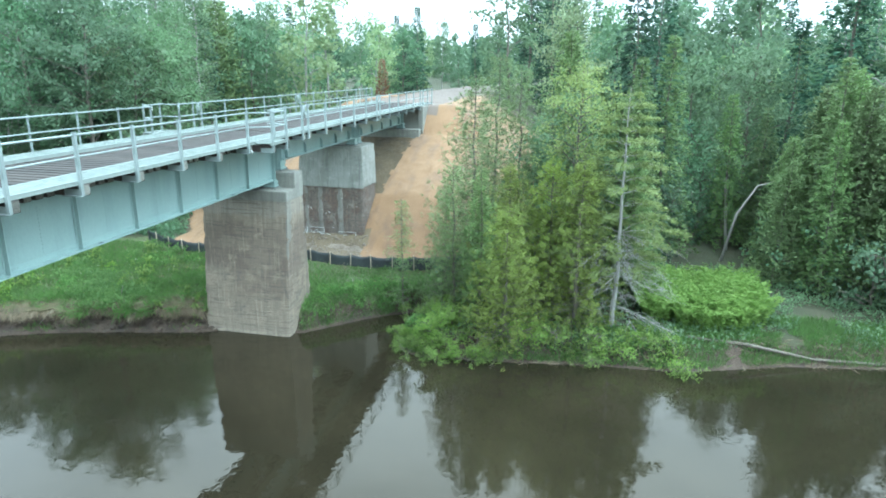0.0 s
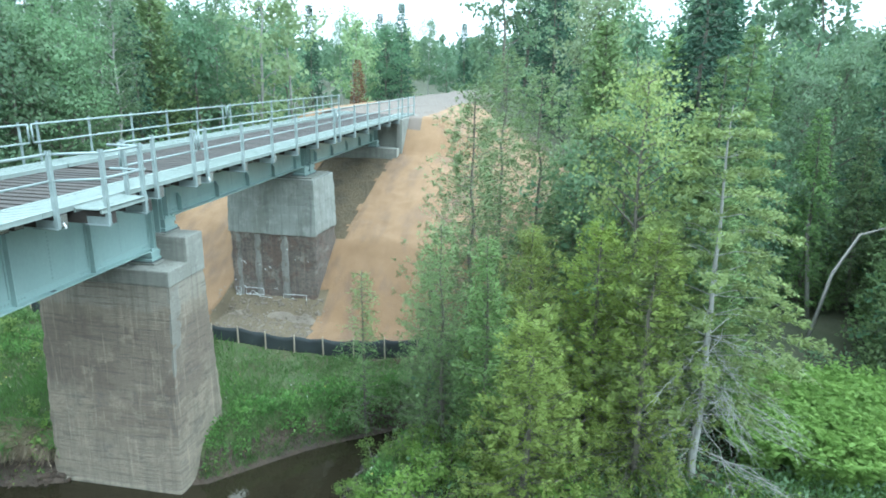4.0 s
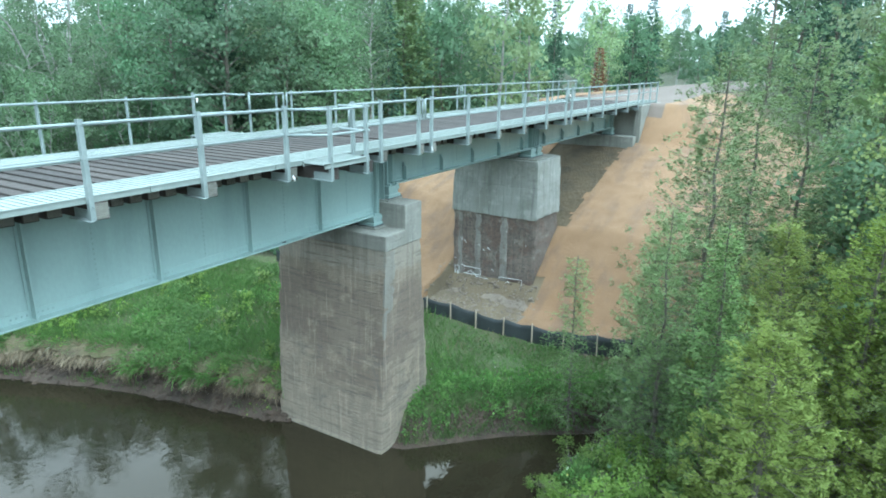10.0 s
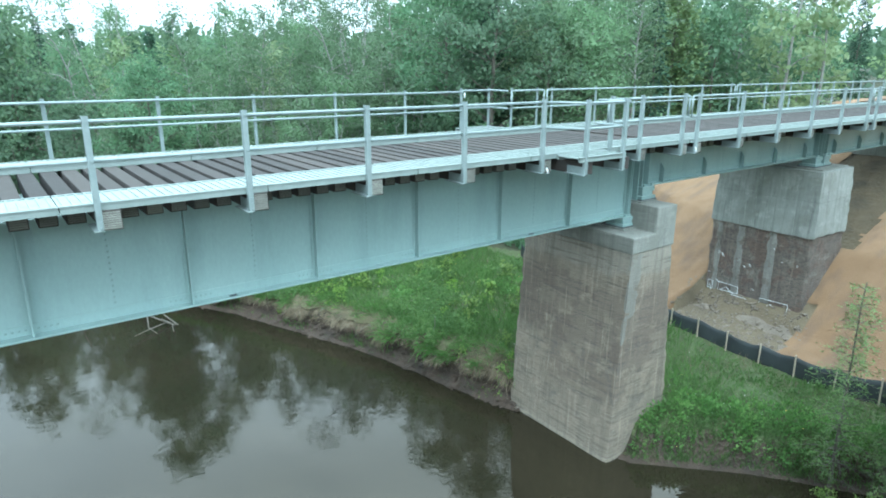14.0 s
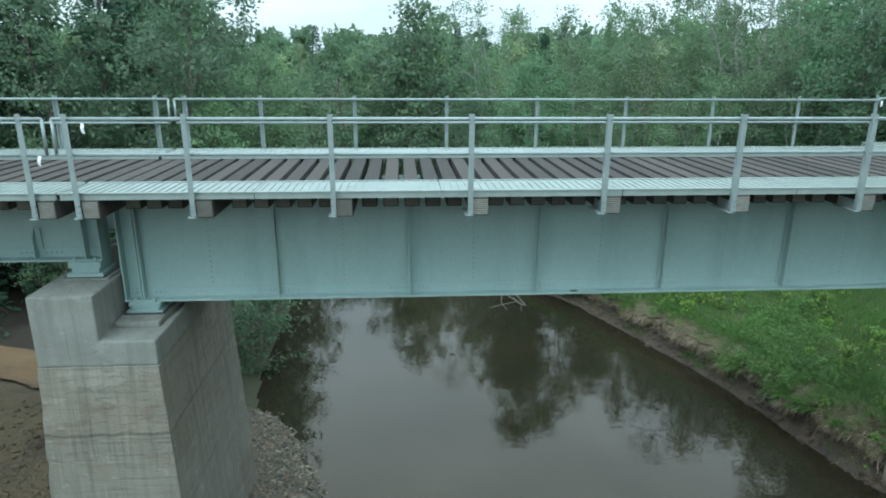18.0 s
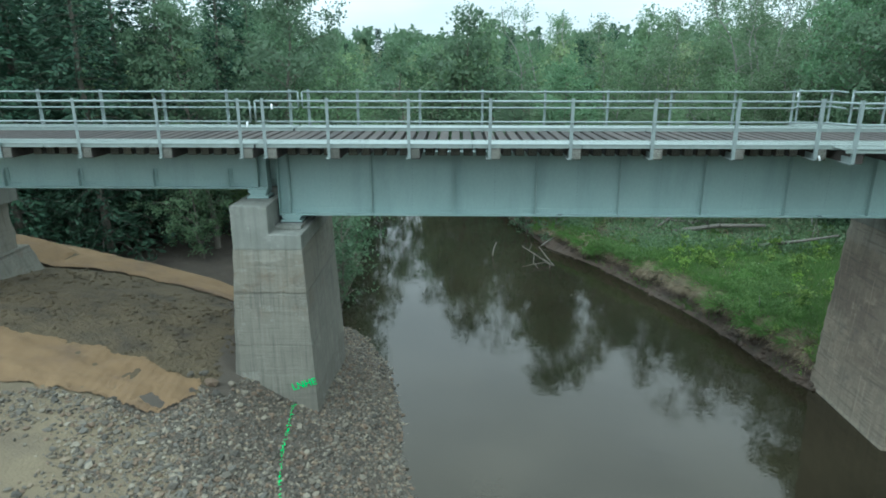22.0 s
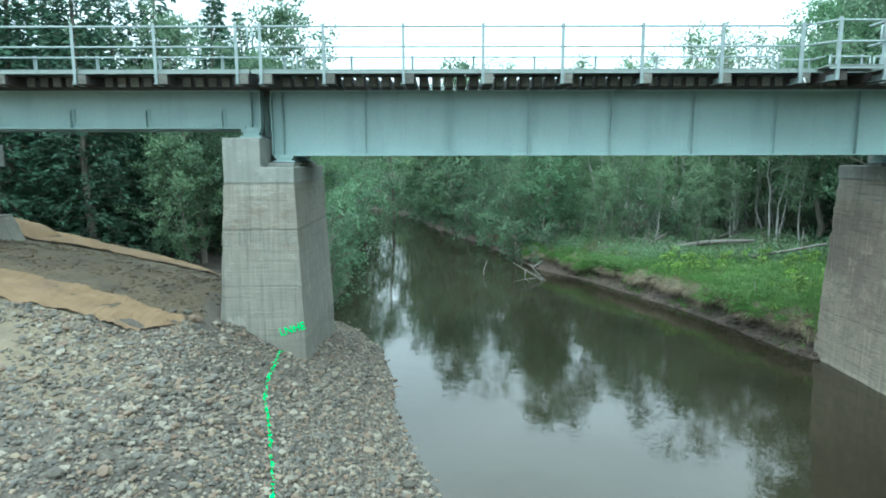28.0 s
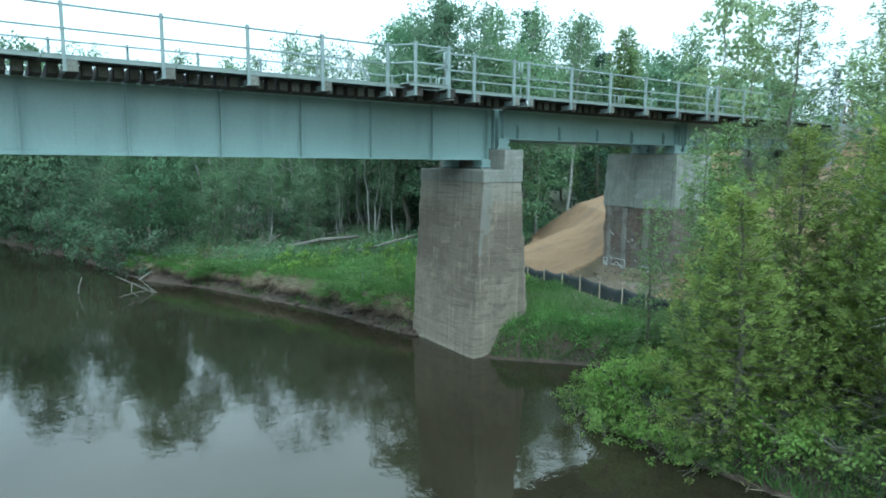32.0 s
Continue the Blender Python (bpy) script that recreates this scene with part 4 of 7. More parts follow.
east_span = span_of(17.1, 26.72, 6.93, "short grey-green plate girder span beside the river bank")
deck(east_span, 17.06, 26.76, E1_POSTS)
railing(east_span, E1_POSTS, NEAR_Y, 16.98, 26.66)
railing(east_span, E1_POSTS, FAR_Y, 16.98, 26.66)
far_span = span_of(26.88, 37.05, 6.93, "short grey-green plate girder span to the abutment")
deck(far_span, 26.8, 40.75, E2_POSTS + [37.55, 39.0, 40.5])
railing(far_span, E2_POSTS + [37.55, 39.0, 40.5], NEAR_Y, 26.8, 40.6)
railing(far_span, E2_POSTS + [37.55, 39.0, 40.2], FAR_Y, 26.8, 40.3)
west_span = span_of(-10.12, -0.53, 6.93, "short grey-green plate girder span over the gravel bank")
deck(west_span, -10.15, -0.40, W1_POSTS)
railing(west_span, W1_POSTS, NEAR_Y, -10.1, -0.42)
railing(west_span, W1_POSTS, FAR_Y, -10.1, -0.42)
last_span = span_of(-20.3, -10.28, 6.93, "short grey-green plate girder span to the west abutment")
deck(last_span, -22.0, -10.25, W2_POSTS + [-21.6])
railing(last_span, W2_POSTS + [-21.6], NEAR_Y, -21.8, -10.3)
railing(last_span, W2_POSTS + [-21.6], FAR_Y, -21.8, -10.3)
for sp, xs, low in ((east_span, (17.3, 26.5), 6.62), (far_span, (27.1, 36.8), 6.62), (west_span, (-0.78, -9.9), 6.7), (last_span, (-10.5, -20.0), 6.62)):
    for x in xs:
        for y in (0.15, 1.85):
            bearing(sp, x, y, low - 0.02, 6.93)
for x, y, z, lean in ((0.1, -1.32, 9.12, 8), (-0.47, -1.33, 8.72, 20), (12.35, -1.36, 8.0, -12), (17.1, -1.36, 8.05, -15), (14.1, 3.3, 9.15, 10), (26.6, -1.36, 9.0, 5)):
    tag(x, y, z, lean)


# ---- piers and abutments ----
def rect(x0, x1, y0, y1, z, nx=6, ny=10):
    pts = [(x0 + (x1 - x0) * k / nx, y0, z) for k in range(nx)]
    pts += [(x1, y0 + (y1 - y0) * k / ny, z) for k in range(ny)]
    pts += [(x1 - (x1 - x0) * k / nx, y1, z) for k in range(nx)]
    return pts + [(x0, y1 - (y1 - y0) * k / ny, z) for k in range(ny)]


def body(low, high, bottom, top, mat, name, parent, rough=0.012, label="", rows=22, seed=0, nx=14, ny=24, chip=0.03, ragged=0.0):
    """A battered concrete body between two rectangles (x0, x1, y0, y1), with uneven faces and chipped corners."""
    rings = []
    for k in range(rows + 1):
        u = k / rows
        z = low + (high - low) * u
        x0, x1, y0, y1 = [a + (b - a) * u for a, b in zip(bottom, top)]
        cx, cy = (x0 + x1) / 2, (y0 + y1) / 2
        hx, hy = (x1 - x0) / 2, (y1 - y0) / 2
        ring = []
        for x, y, zz in rect(x0, x1, y0, y1, z, nx, ny):
            zz += ragged * (1 - u) ** 4 * noise.noise((x * 1.6 + seed, y * 1.6, 2.0))
            d = rough * (noise.noise((x * 1.3 + seed, y * 1.3, zz * 2.2)) + 0.7 * noise.noise((x * 3.7, y * 3.7 + seed, zz * 7)))
            ex, ey = (hx - abs(x - cx)) / 0.09, (hy - abs(y - cy)) / 0.09
            edge = max(0.0, 1 - ex) * max(0.0, 1 - ey)
            d -= edge * chip * max(0.15, 0.6 + 1.5 * noise.noise((cx + 5 * (x > cx), 7 * (y > cy), zz * 3.1)))
            on_x, on_y = (abs(x - cx) > hx - 1e-4), (abs(y - cy) > hy - 1e-4)
            ring.append((x + d * on_x * (1 if x > cx else -1), y + d * on_y * (1 if y > cy else -1), zz))
        rings.append(ring)
    me = Shape().loft(rings).mesh(name, mat, smooth=True)
    me.set_sharp_from_angle(angle=radians(38))
    return part(name, me, parent, label)


def stepped_cap(parent, x0, x1, x2, y0, y1, z0, z1, z2, label, mat=CAP):
    """One pour with a raised step: high from x0 to x1, low from x1 to x2."""
    flip = x2 < x0
    prof = [(x0, z0), (x2, z0), (x2, z1), (x1, z1), (x1, z2), (x0, z2)]
    if flip:
        prof = prof[::-1]
    s = Shape().loft([[(x, y1, z) for x, z in prof], [(x, y0, z) for x, z in prof]])
    return part("cap", s.mesh("cap", mat, bevel=0.035), parent, label)


def block(name, parent, x0, x1, y0, y1, z0, z1, mat, label="", bevel=0.03):
    return part(name, Shape().box(x0, x1, y0, y1, z0, z1).mesh(name, mat, bevel=bevel), parent, label)


west_pier = thing("bridge_pier", "grey board-marked concrete pier with a stepped new cap", "bridge pier", "bridge piers")
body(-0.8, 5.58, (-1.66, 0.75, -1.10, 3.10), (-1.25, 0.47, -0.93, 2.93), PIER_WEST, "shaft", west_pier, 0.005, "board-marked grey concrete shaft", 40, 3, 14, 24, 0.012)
stepped_cap(west_pier, -1.245, -0.33, 0.465, -0.92, 2.92, 5.583, 5.98, 6.68, "smooth new concrete cap with a raised step")
for y in (0.15, 1.85):
    block("pedestal", west_pier, -1.1, -0.4, y - 0.36, y + 0.36, 6.682, 6.70, CAP, bevel=0.008)
block("pedestal", west_pier, -0.31, 0.35, -0.42, 2.42, 5.983, 6.075, CAP, "low plinth across the cap under the bearings", 0.015)
block("form_joint", west_pier, -1.254, 0.474, -0.934, 2.934, 5.562, 5.584, PIER_WEST, "thin proud joint between shaft and cap", 0.008)

river_pier = thing("bridge_pier", "old stained brown concrete pier standing in the river", "bridge pier", "bridge piers")
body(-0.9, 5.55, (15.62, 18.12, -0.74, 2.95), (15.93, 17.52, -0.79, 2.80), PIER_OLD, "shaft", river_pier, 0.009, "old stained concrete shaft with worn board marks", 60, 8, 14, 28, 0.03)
stepped_cap(river_pier, 17.53, 16.76, 15.92, -0.80, 2.80, 5.553, 5.95, 6.58, "weathered grey concrete cap with a raised step", CAP_GREY)
for y in (0.15, 1.85):
    block("pedestal", river_pier, 16.3, 16.74, y - 0.36, y + 0.36, 5.953, 6.0, CAP, bevel=0.01)
    block("pedestal", river_pier, 16.85, 17.5, y - 0.36, y + 0.36, 6.583, 6.61, CAP, bevel=0.008)
# the smooth repair beside the corner of the upstream end
body(2.95, 5.53, (15.81, 16.2, -0.768, -0.70), (15.935, 16.36, -0.796, -0.72), PATCH, "repair_patch", river_pier, 0.006, "smooth pale repair along the corner", 30, 27, 8, 3, 0.01, 0.45)

slope_pier = thing("bridge_pier", "concrete pier with a pale repaired top and dark chalk-marked base", "bridge pier", "bridge piers")
body(4.36, 6.55, (25.6, 28.02, -0.73, 2.96), (25.68, 27.95, -0.66, 2.88), REPAIRED, "repaired_top", slope_pier, 0.022, "pale streaked new concrete upper half", 26, 5, 18, 30, 0.03, 0.16)
body(0.4, 4.5, (25.66, 27.95, -0.66, 2.9), (25.64, 27.98, -0.68, 2.91), PIER_DARK, "old_base", slope_pier, 0.03, "dark weathered lower half", 50, 9, 24, 40, 0.05)
for k, (y, w) in enumerate(((2.55, 0.24), (1.75, 0.3), (0.62, 0.34))):
    body(1.3, 4.3, (25.615, 25.8, y - w / 2, y + w / 2), (25.615, 25.8, y - 0.45 * w, y + 0.45 * w), STRIP, "pilaster_strip", slope_pier, 0.012, "pale concrete strip down the dark base", 36, 31 + k, 3, 6, 0.03)
block("pad", slope_pier, 25.9, 27.8, -0.5, 2.7, 6.553, 6.6, CAP, bevel=0.01)
skirt = Shape()
rings = []
for k in range(7):
    u = k / 6
    rings.append([(x + 0.05 * noise.noise((x * 3, y * 3, z * 5)), y + 0.06 * noise.noise((y * 3, x, z)), z + 0.12 * noise.noise((x * 2.5, y * 2.5, 1)))
                  for x, y, z in rect(24.2 + 1.5 * u, 28.0, -1.6 + 1.0 * u, 3.5 - 0.5 * u, 0.85 + 0.75 * u)])
skirt.loft(rings, cap=False)
part("rubble_skirt", skirt.mesh("rubble_skirt", RUBBLE), slope_pier, "rough rubble and old concrete at the foot")


def chalk(parent, pts, r=0.014):
    s = Shape().tube(pts, r, 4)
    part("chalk_mark", s.mesh("chalk_mark", CHALK), parent)


rng_c = random.Random(4)
fx = 25.575
for y, z, w, h in ((1.95, 1.95, 0.75, 0.28), (1.5, 1.55, 0.55, 0.35), (0.25, 1.75, 1.0, 0.3), (2.65, 1.9, 0.2, 0.3)):
    jig = lambda: rng_c.uniform(-0.03, 0.03)
    box_pts = [(fx, y - w / 2 + jig(), z - h / 2), (fx, y + w / 2, z - h / 2 + jig()), (fx, y + w / 2 + jig(), z + h / 2), (fx, y - w / 2, z + h / 2 + jig()), (fx, y - w / 2 + jig(), z - h / 2)]
    chalk(slope_pier, box_pts)
    chalk(slope_pier, [(fx, y - w * 0.3, z - h * 0.7), (fx, y + w * 0.1, z + jig()), (fx, y + w * 0.35, z - h * 0.55)])
for k in range(12):
    y, z, r = rng_c.uniform(-0.5, 2.75), rng_c.uniform(1.9, 4.2), rng_c.uniform(0.02, 0.05)
    chalk(slope_pier, [(fx, y + r * math.cos(a), z + r * math.sin(a)) for a in (0.2 + 2 * math.pi * j / 8 for j in range(4 + k % 5))], 0.008)
    if k % 3 == 0:
        chalk(slope_pier, [(fx, y - 2 * r, z - 1.5 * r), (fx, y + 2 * r, z + 1.5 * r)], 0.008)

bank_pier = thing("bridge_pier", "grey concrete pier with a wide cap and sloping footing", "bridge pier", "bridge piers")
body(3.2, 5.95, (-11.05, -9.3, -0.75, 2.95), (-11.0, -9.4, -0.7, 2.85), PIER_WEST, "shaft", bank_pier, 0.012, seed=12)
block("cap", bank_pier, -11.2, -9.2, -0.95, 3.05, 5.953, 6.6, CAP, "wider concrete cap")
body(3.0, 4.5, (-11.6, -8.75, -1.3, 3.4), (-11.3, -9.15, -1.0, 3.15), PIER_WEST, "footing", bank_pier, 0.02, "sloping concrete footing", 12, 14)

east_abutment = thing("bridge_abutment", "pale concrete abutment with sloping wing walls", "abutment", "bridge abutments")
block("seat", east_abutment, 36.4, 39.2, -1.25, 3.25, 5.2, 6.58, CAP, "concrete bearing seat")
block("back_wall", east_abutment, 37.2, 40.9, -1.05, 3.05, 6.583, 7.87, CAP, "concrete back wall under the deck end")
for y0, y1 in ((-1.4, -1.08), (3.08, 3.4)):
    wing = Shape().loft([[(37.0, y0, 6.1), (38.9, y0, 6.1), (41.4, y0, 7.7), (41.4, y0, 8.1), (37.0, y0, 8.1)][::-1], [(37.0, y1, 6.1), (38.9, y1, 6.1), (41.4, y1, 7.7), (41.4, y1, 8.1), (37.0, y1, 8.1)][::-1]])
    part("wing_wall", wing.mesh("wing_wall", CAP, bevel=0.02), east_abutment)
west_abutment = thing("bridge_abutment", "pale concrete abutment at the west end", "abutment", "bridge abutments")
block("seat", west_abutment, -22.4, -19.6, -1.25, 3.25, 5.2, 6.58, CAP)
block("back_wall", west_abutment, -24, -20.4, -1.05, 3.05, 6.583, 7.87, CAP)

# sprayed letters and the line that runs down the stones
txt = bpy.data.curves.new("painted_letters", "FONT")
txt.body, txt.size, txt.extrude, txt.offset = "LNHE", 0.27, 0.006, 0.0
txt.materials.append(GREEN_PAINT)
letters = new("painted_letters", txt)
letters.parent = west_pier
letters.matrix_local = pose(0.03, -1.066, 1.82, 90, -17, 0)
tagged(letters, "bright green sprayed letters")


# ---- trees ----
def limb(s, a, b, r0, r1, sag=0.0, rng=None, n=5, sides=5, wander=0.05):
    a, b = np.array(a, float), np.array(b, float)
    wob = wander * np.linalg.norm(b - a)
    pts, rad = [], []
    for k in range(n + 1):
        u = k / n
        p = a + (b - a) * u
        p = p + np.array([0, 0, sag * 4 * u * (1 - u)])
        if 0 < k < n:
            p = p + rng.normal(size=3) * wob * 0.5
        pts.append(tuple(p))
        rad.append(r0 + (r1 - r0) * u)
    s.tube(pts, rad, sides, cap=False)
    return np.array(pts)


def broadleaf(seed, h, width, bare, limbs, clumps, per, leaf, r=0.13, stems=1, spread=0.45, lean=0.3, rise=0.45, twigs=True):
    """Trunk and crown meshes' data: limbs with twigs, leaves in loose clumps round the twig ends."""
    rng = np.random.default_rng(seed)
    s = Shape()
    where, way = [], []
    for st in range(stems):
        base = np.array([rng.normal() * 0.25, rng.normal() * 0.25, -0.4]) * (stems > 1) + np.array([0, 0, -0.3])
        topp = np.array([rng.normal() * lean * (1 + (stems > 1)), rng.normal() * lean * (1 + (stems > 1)), h * rng.uniform(0.9, 1.0)])
        trunk = limb(s, base, topp, r, 0.02, 0, rng, 9, 7, 0.02)
        for k in range(limbs // stems):
            u = bare + (1 - bare) * (k + rng.uniform(0, 1)) / (limbs // stems)
            i = u * 9
            p = trunk[int(min(i, 8.99))] + (trunk[min(int(i) + 1, 9)] - trunk[int(min(i, 8.99))]) * (i % 1)
            az = 2.4 * k + rng.uniform(-0.6, 0.6)
            prof = math.sin(math.pi * min(1, (u - bare) / (1 - bare) * 0.78 + 0.2)) ** 0.8
            ln = width * prof * rng.uniform(0.65, 1.15)
            end = p + np.array([math.cos(az) * ln, math.sin(az) * ln, ln * rng.uniform(0.6, 1.4) * rise])
            limb(s, p, end, 0.035 * (1.2 - u) + 0.012, 0.006, 0.08 * ln, rng, 4, 4)
            for c in range(clumps):
                v = rng.uniform(0.3, 1.08)
                q = p + (end - p) * v + rng.normal(size=3) * spread * np.array([1, 1, 0.7])
                if twigs and c % 2 == 0:
                    s.tube([tuple(p + (end - p) * max(0.1, v - 0.25)), tuple(q)], [0.009, 0.003], 3, cap=False)
                cl = q + rng.normal(size=(per, 3)) * spread * np.array([0.5, 0.5, 0.38])
                where.append(cl)
                way.append(rng.normal(size=(per, 3)) + np.array([math.cos(az) * 0.6, math.sin(az) * 0.6, -0.5]))
    return s, np.concatenate(where), np.concatenate(way), leaf, rng


def conifer(seed, h, width, bare, whorls, arms, sprays, leaf, r=0.14, droop=-0.25, power=0.8, flat=0.25, gaps=0.0, dead=0, lean=0.1, tuft=1, tip=0.12):
    """Trunk and crown: whorls of boughs, each carrying short sprays on both sides."""
    rng = np.random.default_rng(seed)
    s = Shape()
    trunk = limb(s, (0, 0, -0.3), (rng.normal() * lean, rng.normal() * lean, h), r, 0.012, 0, rng, 10, 7, 0.007)
    where, way = [], []

    def on_trunk(u):
        i = min(u, 0.999) * 10
        return trunk[int(i)] + (trunk[int(i) + 1] - trunk[int(i)]) * (i % 1)

    for k in range(whorls):
        u = bare + (1 - bare) * ((k + 0.3) / whorls) ** 0.92
        p = on_trunk(u)
        full = width * ((1 - u) / (1 - bare)) ** power + 0.12
        for a in range(arms):
            if rng.uniform() < gaps:
                continue
            az = 2 * math.pi * (a + rng.uniform(-0.35, 0.35)) / arms + k * 1.1
            ln = full * rng.uniform(0.6, 1.15)
            out = np.array([math.cos(az), math.sin(az), 0])
            end = p + out * ln + np.array([0, 0, droop * ln + 0.12 * ln])
            pts = limb(s, p, end, 0.008 + 0.012 * (1 - u), 0.003, 0.10 * ln * (1 if droop < 0 else -1), rng, 3, 3)
            m = max(4, int(sprays * ln / max(width, 0.1) * rng.uniform(0.8, 1.2)))
            v = rng.uniform(tip, 1.05, m)
            side = np.array([-out[1], out[0], 0])
            off = rng.uniform(-1, 1, m) * 0.32 * ln * (1.15 - v)
            q = p + (end - p) * v[:, None] + side * off[:, None] + rng.normal(size=(m, 3)) * np.array([0.03, 0.03, flat * 0.3]) * max(ln, 0.5)
            q[:, 2] += 0.10 * ln * 4 * v * (1 - v) * (1 if droop < 0 else -1)
            if tuft > 1:
                q = np.repeat(q, tuft, 0) + rng.normal(size=(m * tuft, 3)) * 0.045
                off = np.repeat(off, tuft)
            m = len(q)
            where.append(q)
            way.append(out * 0.8 + side * np.sign(off)[:, None] * 0.7 + rng.normal(size=(m, 3)) * 0.35 + np.array([0, 0, droop * 0.8]))
    for k in range(dead):
        u = rng.uniform(0.3 * bare, bare + 0.2)
        p = on_trunk(u)
        az, ln = rng.uniform(0, 6.28), width * rng.uniform(0.5, 1.0)
        end = p + np.array([math.cos(az) * ln, math.sin(az) * ln, -rng.uniform(0.1, 0.5) * ln])
        pts = limb(s, p, end, 0.014, 0.004, 0.05, rng, 4, 4)
        for j in range(12):
            v = rng.uniform(0.2, 1)
            q = p + (end - p) * v
            t = q + np.array([math.cos(az + rng.uniform(-1, 1)), math.sin(az + rng.uniform(-1, 1)), rng.uniform(-0.8, 0.1)]) * ln * 0.3
            s.tube([tuple(q), tuple((q + t) / 2 + rng.normal(size=3) * 0.04), tuple(t)], [0.006, 0.004, 0.002], 3, cap=False)
    return s, np.concatenate(where), np.concatenate(way), leaf, rng


def make_tree(name, label, made, bark, foliage, group="", crown_label="", category="tree"):
    s, where, way, (ln, wd), rng = made
    t = thing(name, label, category, group)
    part("trunk", s.mesh("trunk", bark, smooth=True), t)
    part("crown", leaves("crown", where, way, ln, wd, foliage, rng, 0.25, True), t, crown_label)
    return t


def plant(proto, x, y, scale=1.0, turn=0.0, lean=(0, 0), first=False, sink=0.05, z=None):
    zz = float(land(x, y)) if z is None else z
    m = pose(x, y, zz - sink, lean[0], lean[1], turn)
    if first:
        proto.matrix_basis = m @ Matrix.Diagonal((scale, scale, scale, 1))
        return proto
    o = copy_thing(proto, m)
    o.scale = (scale,) * 3
    return o


# ---- the woods ----
WOODS = "trees of the surrounding woods"
protos = {
    "alder": make_tree("broadleaf_tree", "leafy deciduous tree with a dense mid-green crown", broadleaf(11, 11, 2.7, 0.12, 36, 8, 34, (0.15, 0.105)), BARK, LEAF_MID, WOODS),
    "maple": make_tree("broadleaf_tree", "tall deciduous tree with a deep green rounded crown", broadleaf(23, 13, 3.1, 0.2, 40, 8, 38, (0.165, 0.112), 0.17), BARK, LEAF_DEEP, WOODS),
    "aspen": make_tree("aspen_tree", "slender pale-barked aspen with light green fluttering leaves", broadleaf(31, 13.5, 1.7, 0.36, 30, 6, 22, (0.16, 0.13), 0.11, 1, 0.42, 0.5), BIRCH, LEAF_MID, WOODS),
    "birch": make_tree("birch_tree", "white-stemmed birch clump with a thin open crown", broadleaf(47, 12.5, 1.9, 0.34, 36, 5, 19, (0.145, 0.11), 0.10, 3, 0.45, 0.9), BIRCH, LEAF_MID, WOODS),
    "pole_aspen": make_tree("aspen_tree", "thin bare-stemmed aspen with a small high crown", broadleaf(37, 12.5, 1.3, 0.56, 18, 5, 20, (0.15, 0.12), 0.085, 1, 0.4, 0.6), BIRCH, LEAF_MID, WOODS),
    "poplar": make_tree("poplar_tree", "young poplar with pale yellowish new leaves", broadleaf(53, 10.5, 1.9, 0.14, 34, 6, 22, (0.16, 0.118), 0.1, 1, 0.42), BARK, LEAF_PALE, WOODS),
    "spruce": make_tree("spruce_tree", "dark conical spruce with drooping boughs", conifer(61, 14, 2.6, 0.06, 38, 7, 22, (0.24, 0.075), 0.17, -0.28, tuft=4), BARK, NEEDLE, WOODS),
    "fir": make_tree("fir_tree", "narrow green fir with layered boughs", conifer(67, 11, 1.9, 0.05, 34, 6, 24, (0.2, 0.065), 0.13, -0.15, tuft=4), BARK, NEEDLE_FRESH, WOODS),
    "cedar": make_tree("cedar_tree", "conical white cedar with olive-green sprays", conifer(71, 9, 1.9, 0.03, 34, 8, 26, (0.17, 0.075), 0.14, 0.25, 0.65, 0.5, tuft=4), BARK, OLIVE, WOODS),
    "far_maple": make_tree("broadleaf_tree", "distant deciduous tree with a full green crown", broadleaf(81, 13, 3.0, 0.1, 20, 6, 20, (0.33, 0.24), 0.16, 1, 0.6, 0.3, 0.45, False), BARK, LEAF_DEEP, WOODS),
    "far_alder": make_tree("broadleaf_tree", "distant leafy tree with a lighter green crown", broadleaf(83, 12, 2.6, 0.08, 20, 6, 20, (0.31, 0.225), 0.14, 1, 0.55, 0.3, 0.45, False), BARK, LEAF_MID, WOODS),
    "far_poplar": make_tree("poplar_tree", "distant poplar with pale yellowish leaves", broadleaf(85, 12, 1.9, 0.12, 18, 5, 16, (0.31, 0.23), 0.11, 1, 0.5, 0.3, 0.45, False), BIRCH, LEAF_PALE, WOODS),
    "far_spruce": make_tree("spruce_tree", "distant dark pointed spruce", conifer(87, 15, 2.4, 0.04, 42, 6, 13, (0.4, 0.13), 0.17, -0.3, tuft=2), BARK, NEEDLE, WOODS),
    "rusty_fir": make_tree("fir_tree", "dead fir with rust-brown needles beside the trail", conifer(89, 8, 1.5, 0.1, 24, 6, 18, (0.36, 0.13), 0.1, -0.2), BARK, RUSTY, WOODS),
    "shrub": make_tree("shrub", "dense leafy shrub with many thin stems", broadleaf(91, 1.9, 1.1, 0.06, 22, 6, 11, (0.13, 0.09), 0.03, 4, 0.24, 0.35, 0.5), BARK, LEAF_DEEP, "shrubs under the trees", category="shrub"),
    "sapling": make_tree("sapling", "young broadleaf sapling with a loose crown", broadleaf(93, 4.2, 1.1, 0.1, 24, 6, 12, (0.15, 0.095), 0.04, 2, 0.3, 0.35, 0.5), BARK, LEAF_DEEP, "shrubs under the trees"),
}
SPOTS = []
used = set()


def clear_of(x, y, gap):
    return all((x - a) ** 2 + (y - b) ** 2 > gap * gap for a, b in SPOTS)


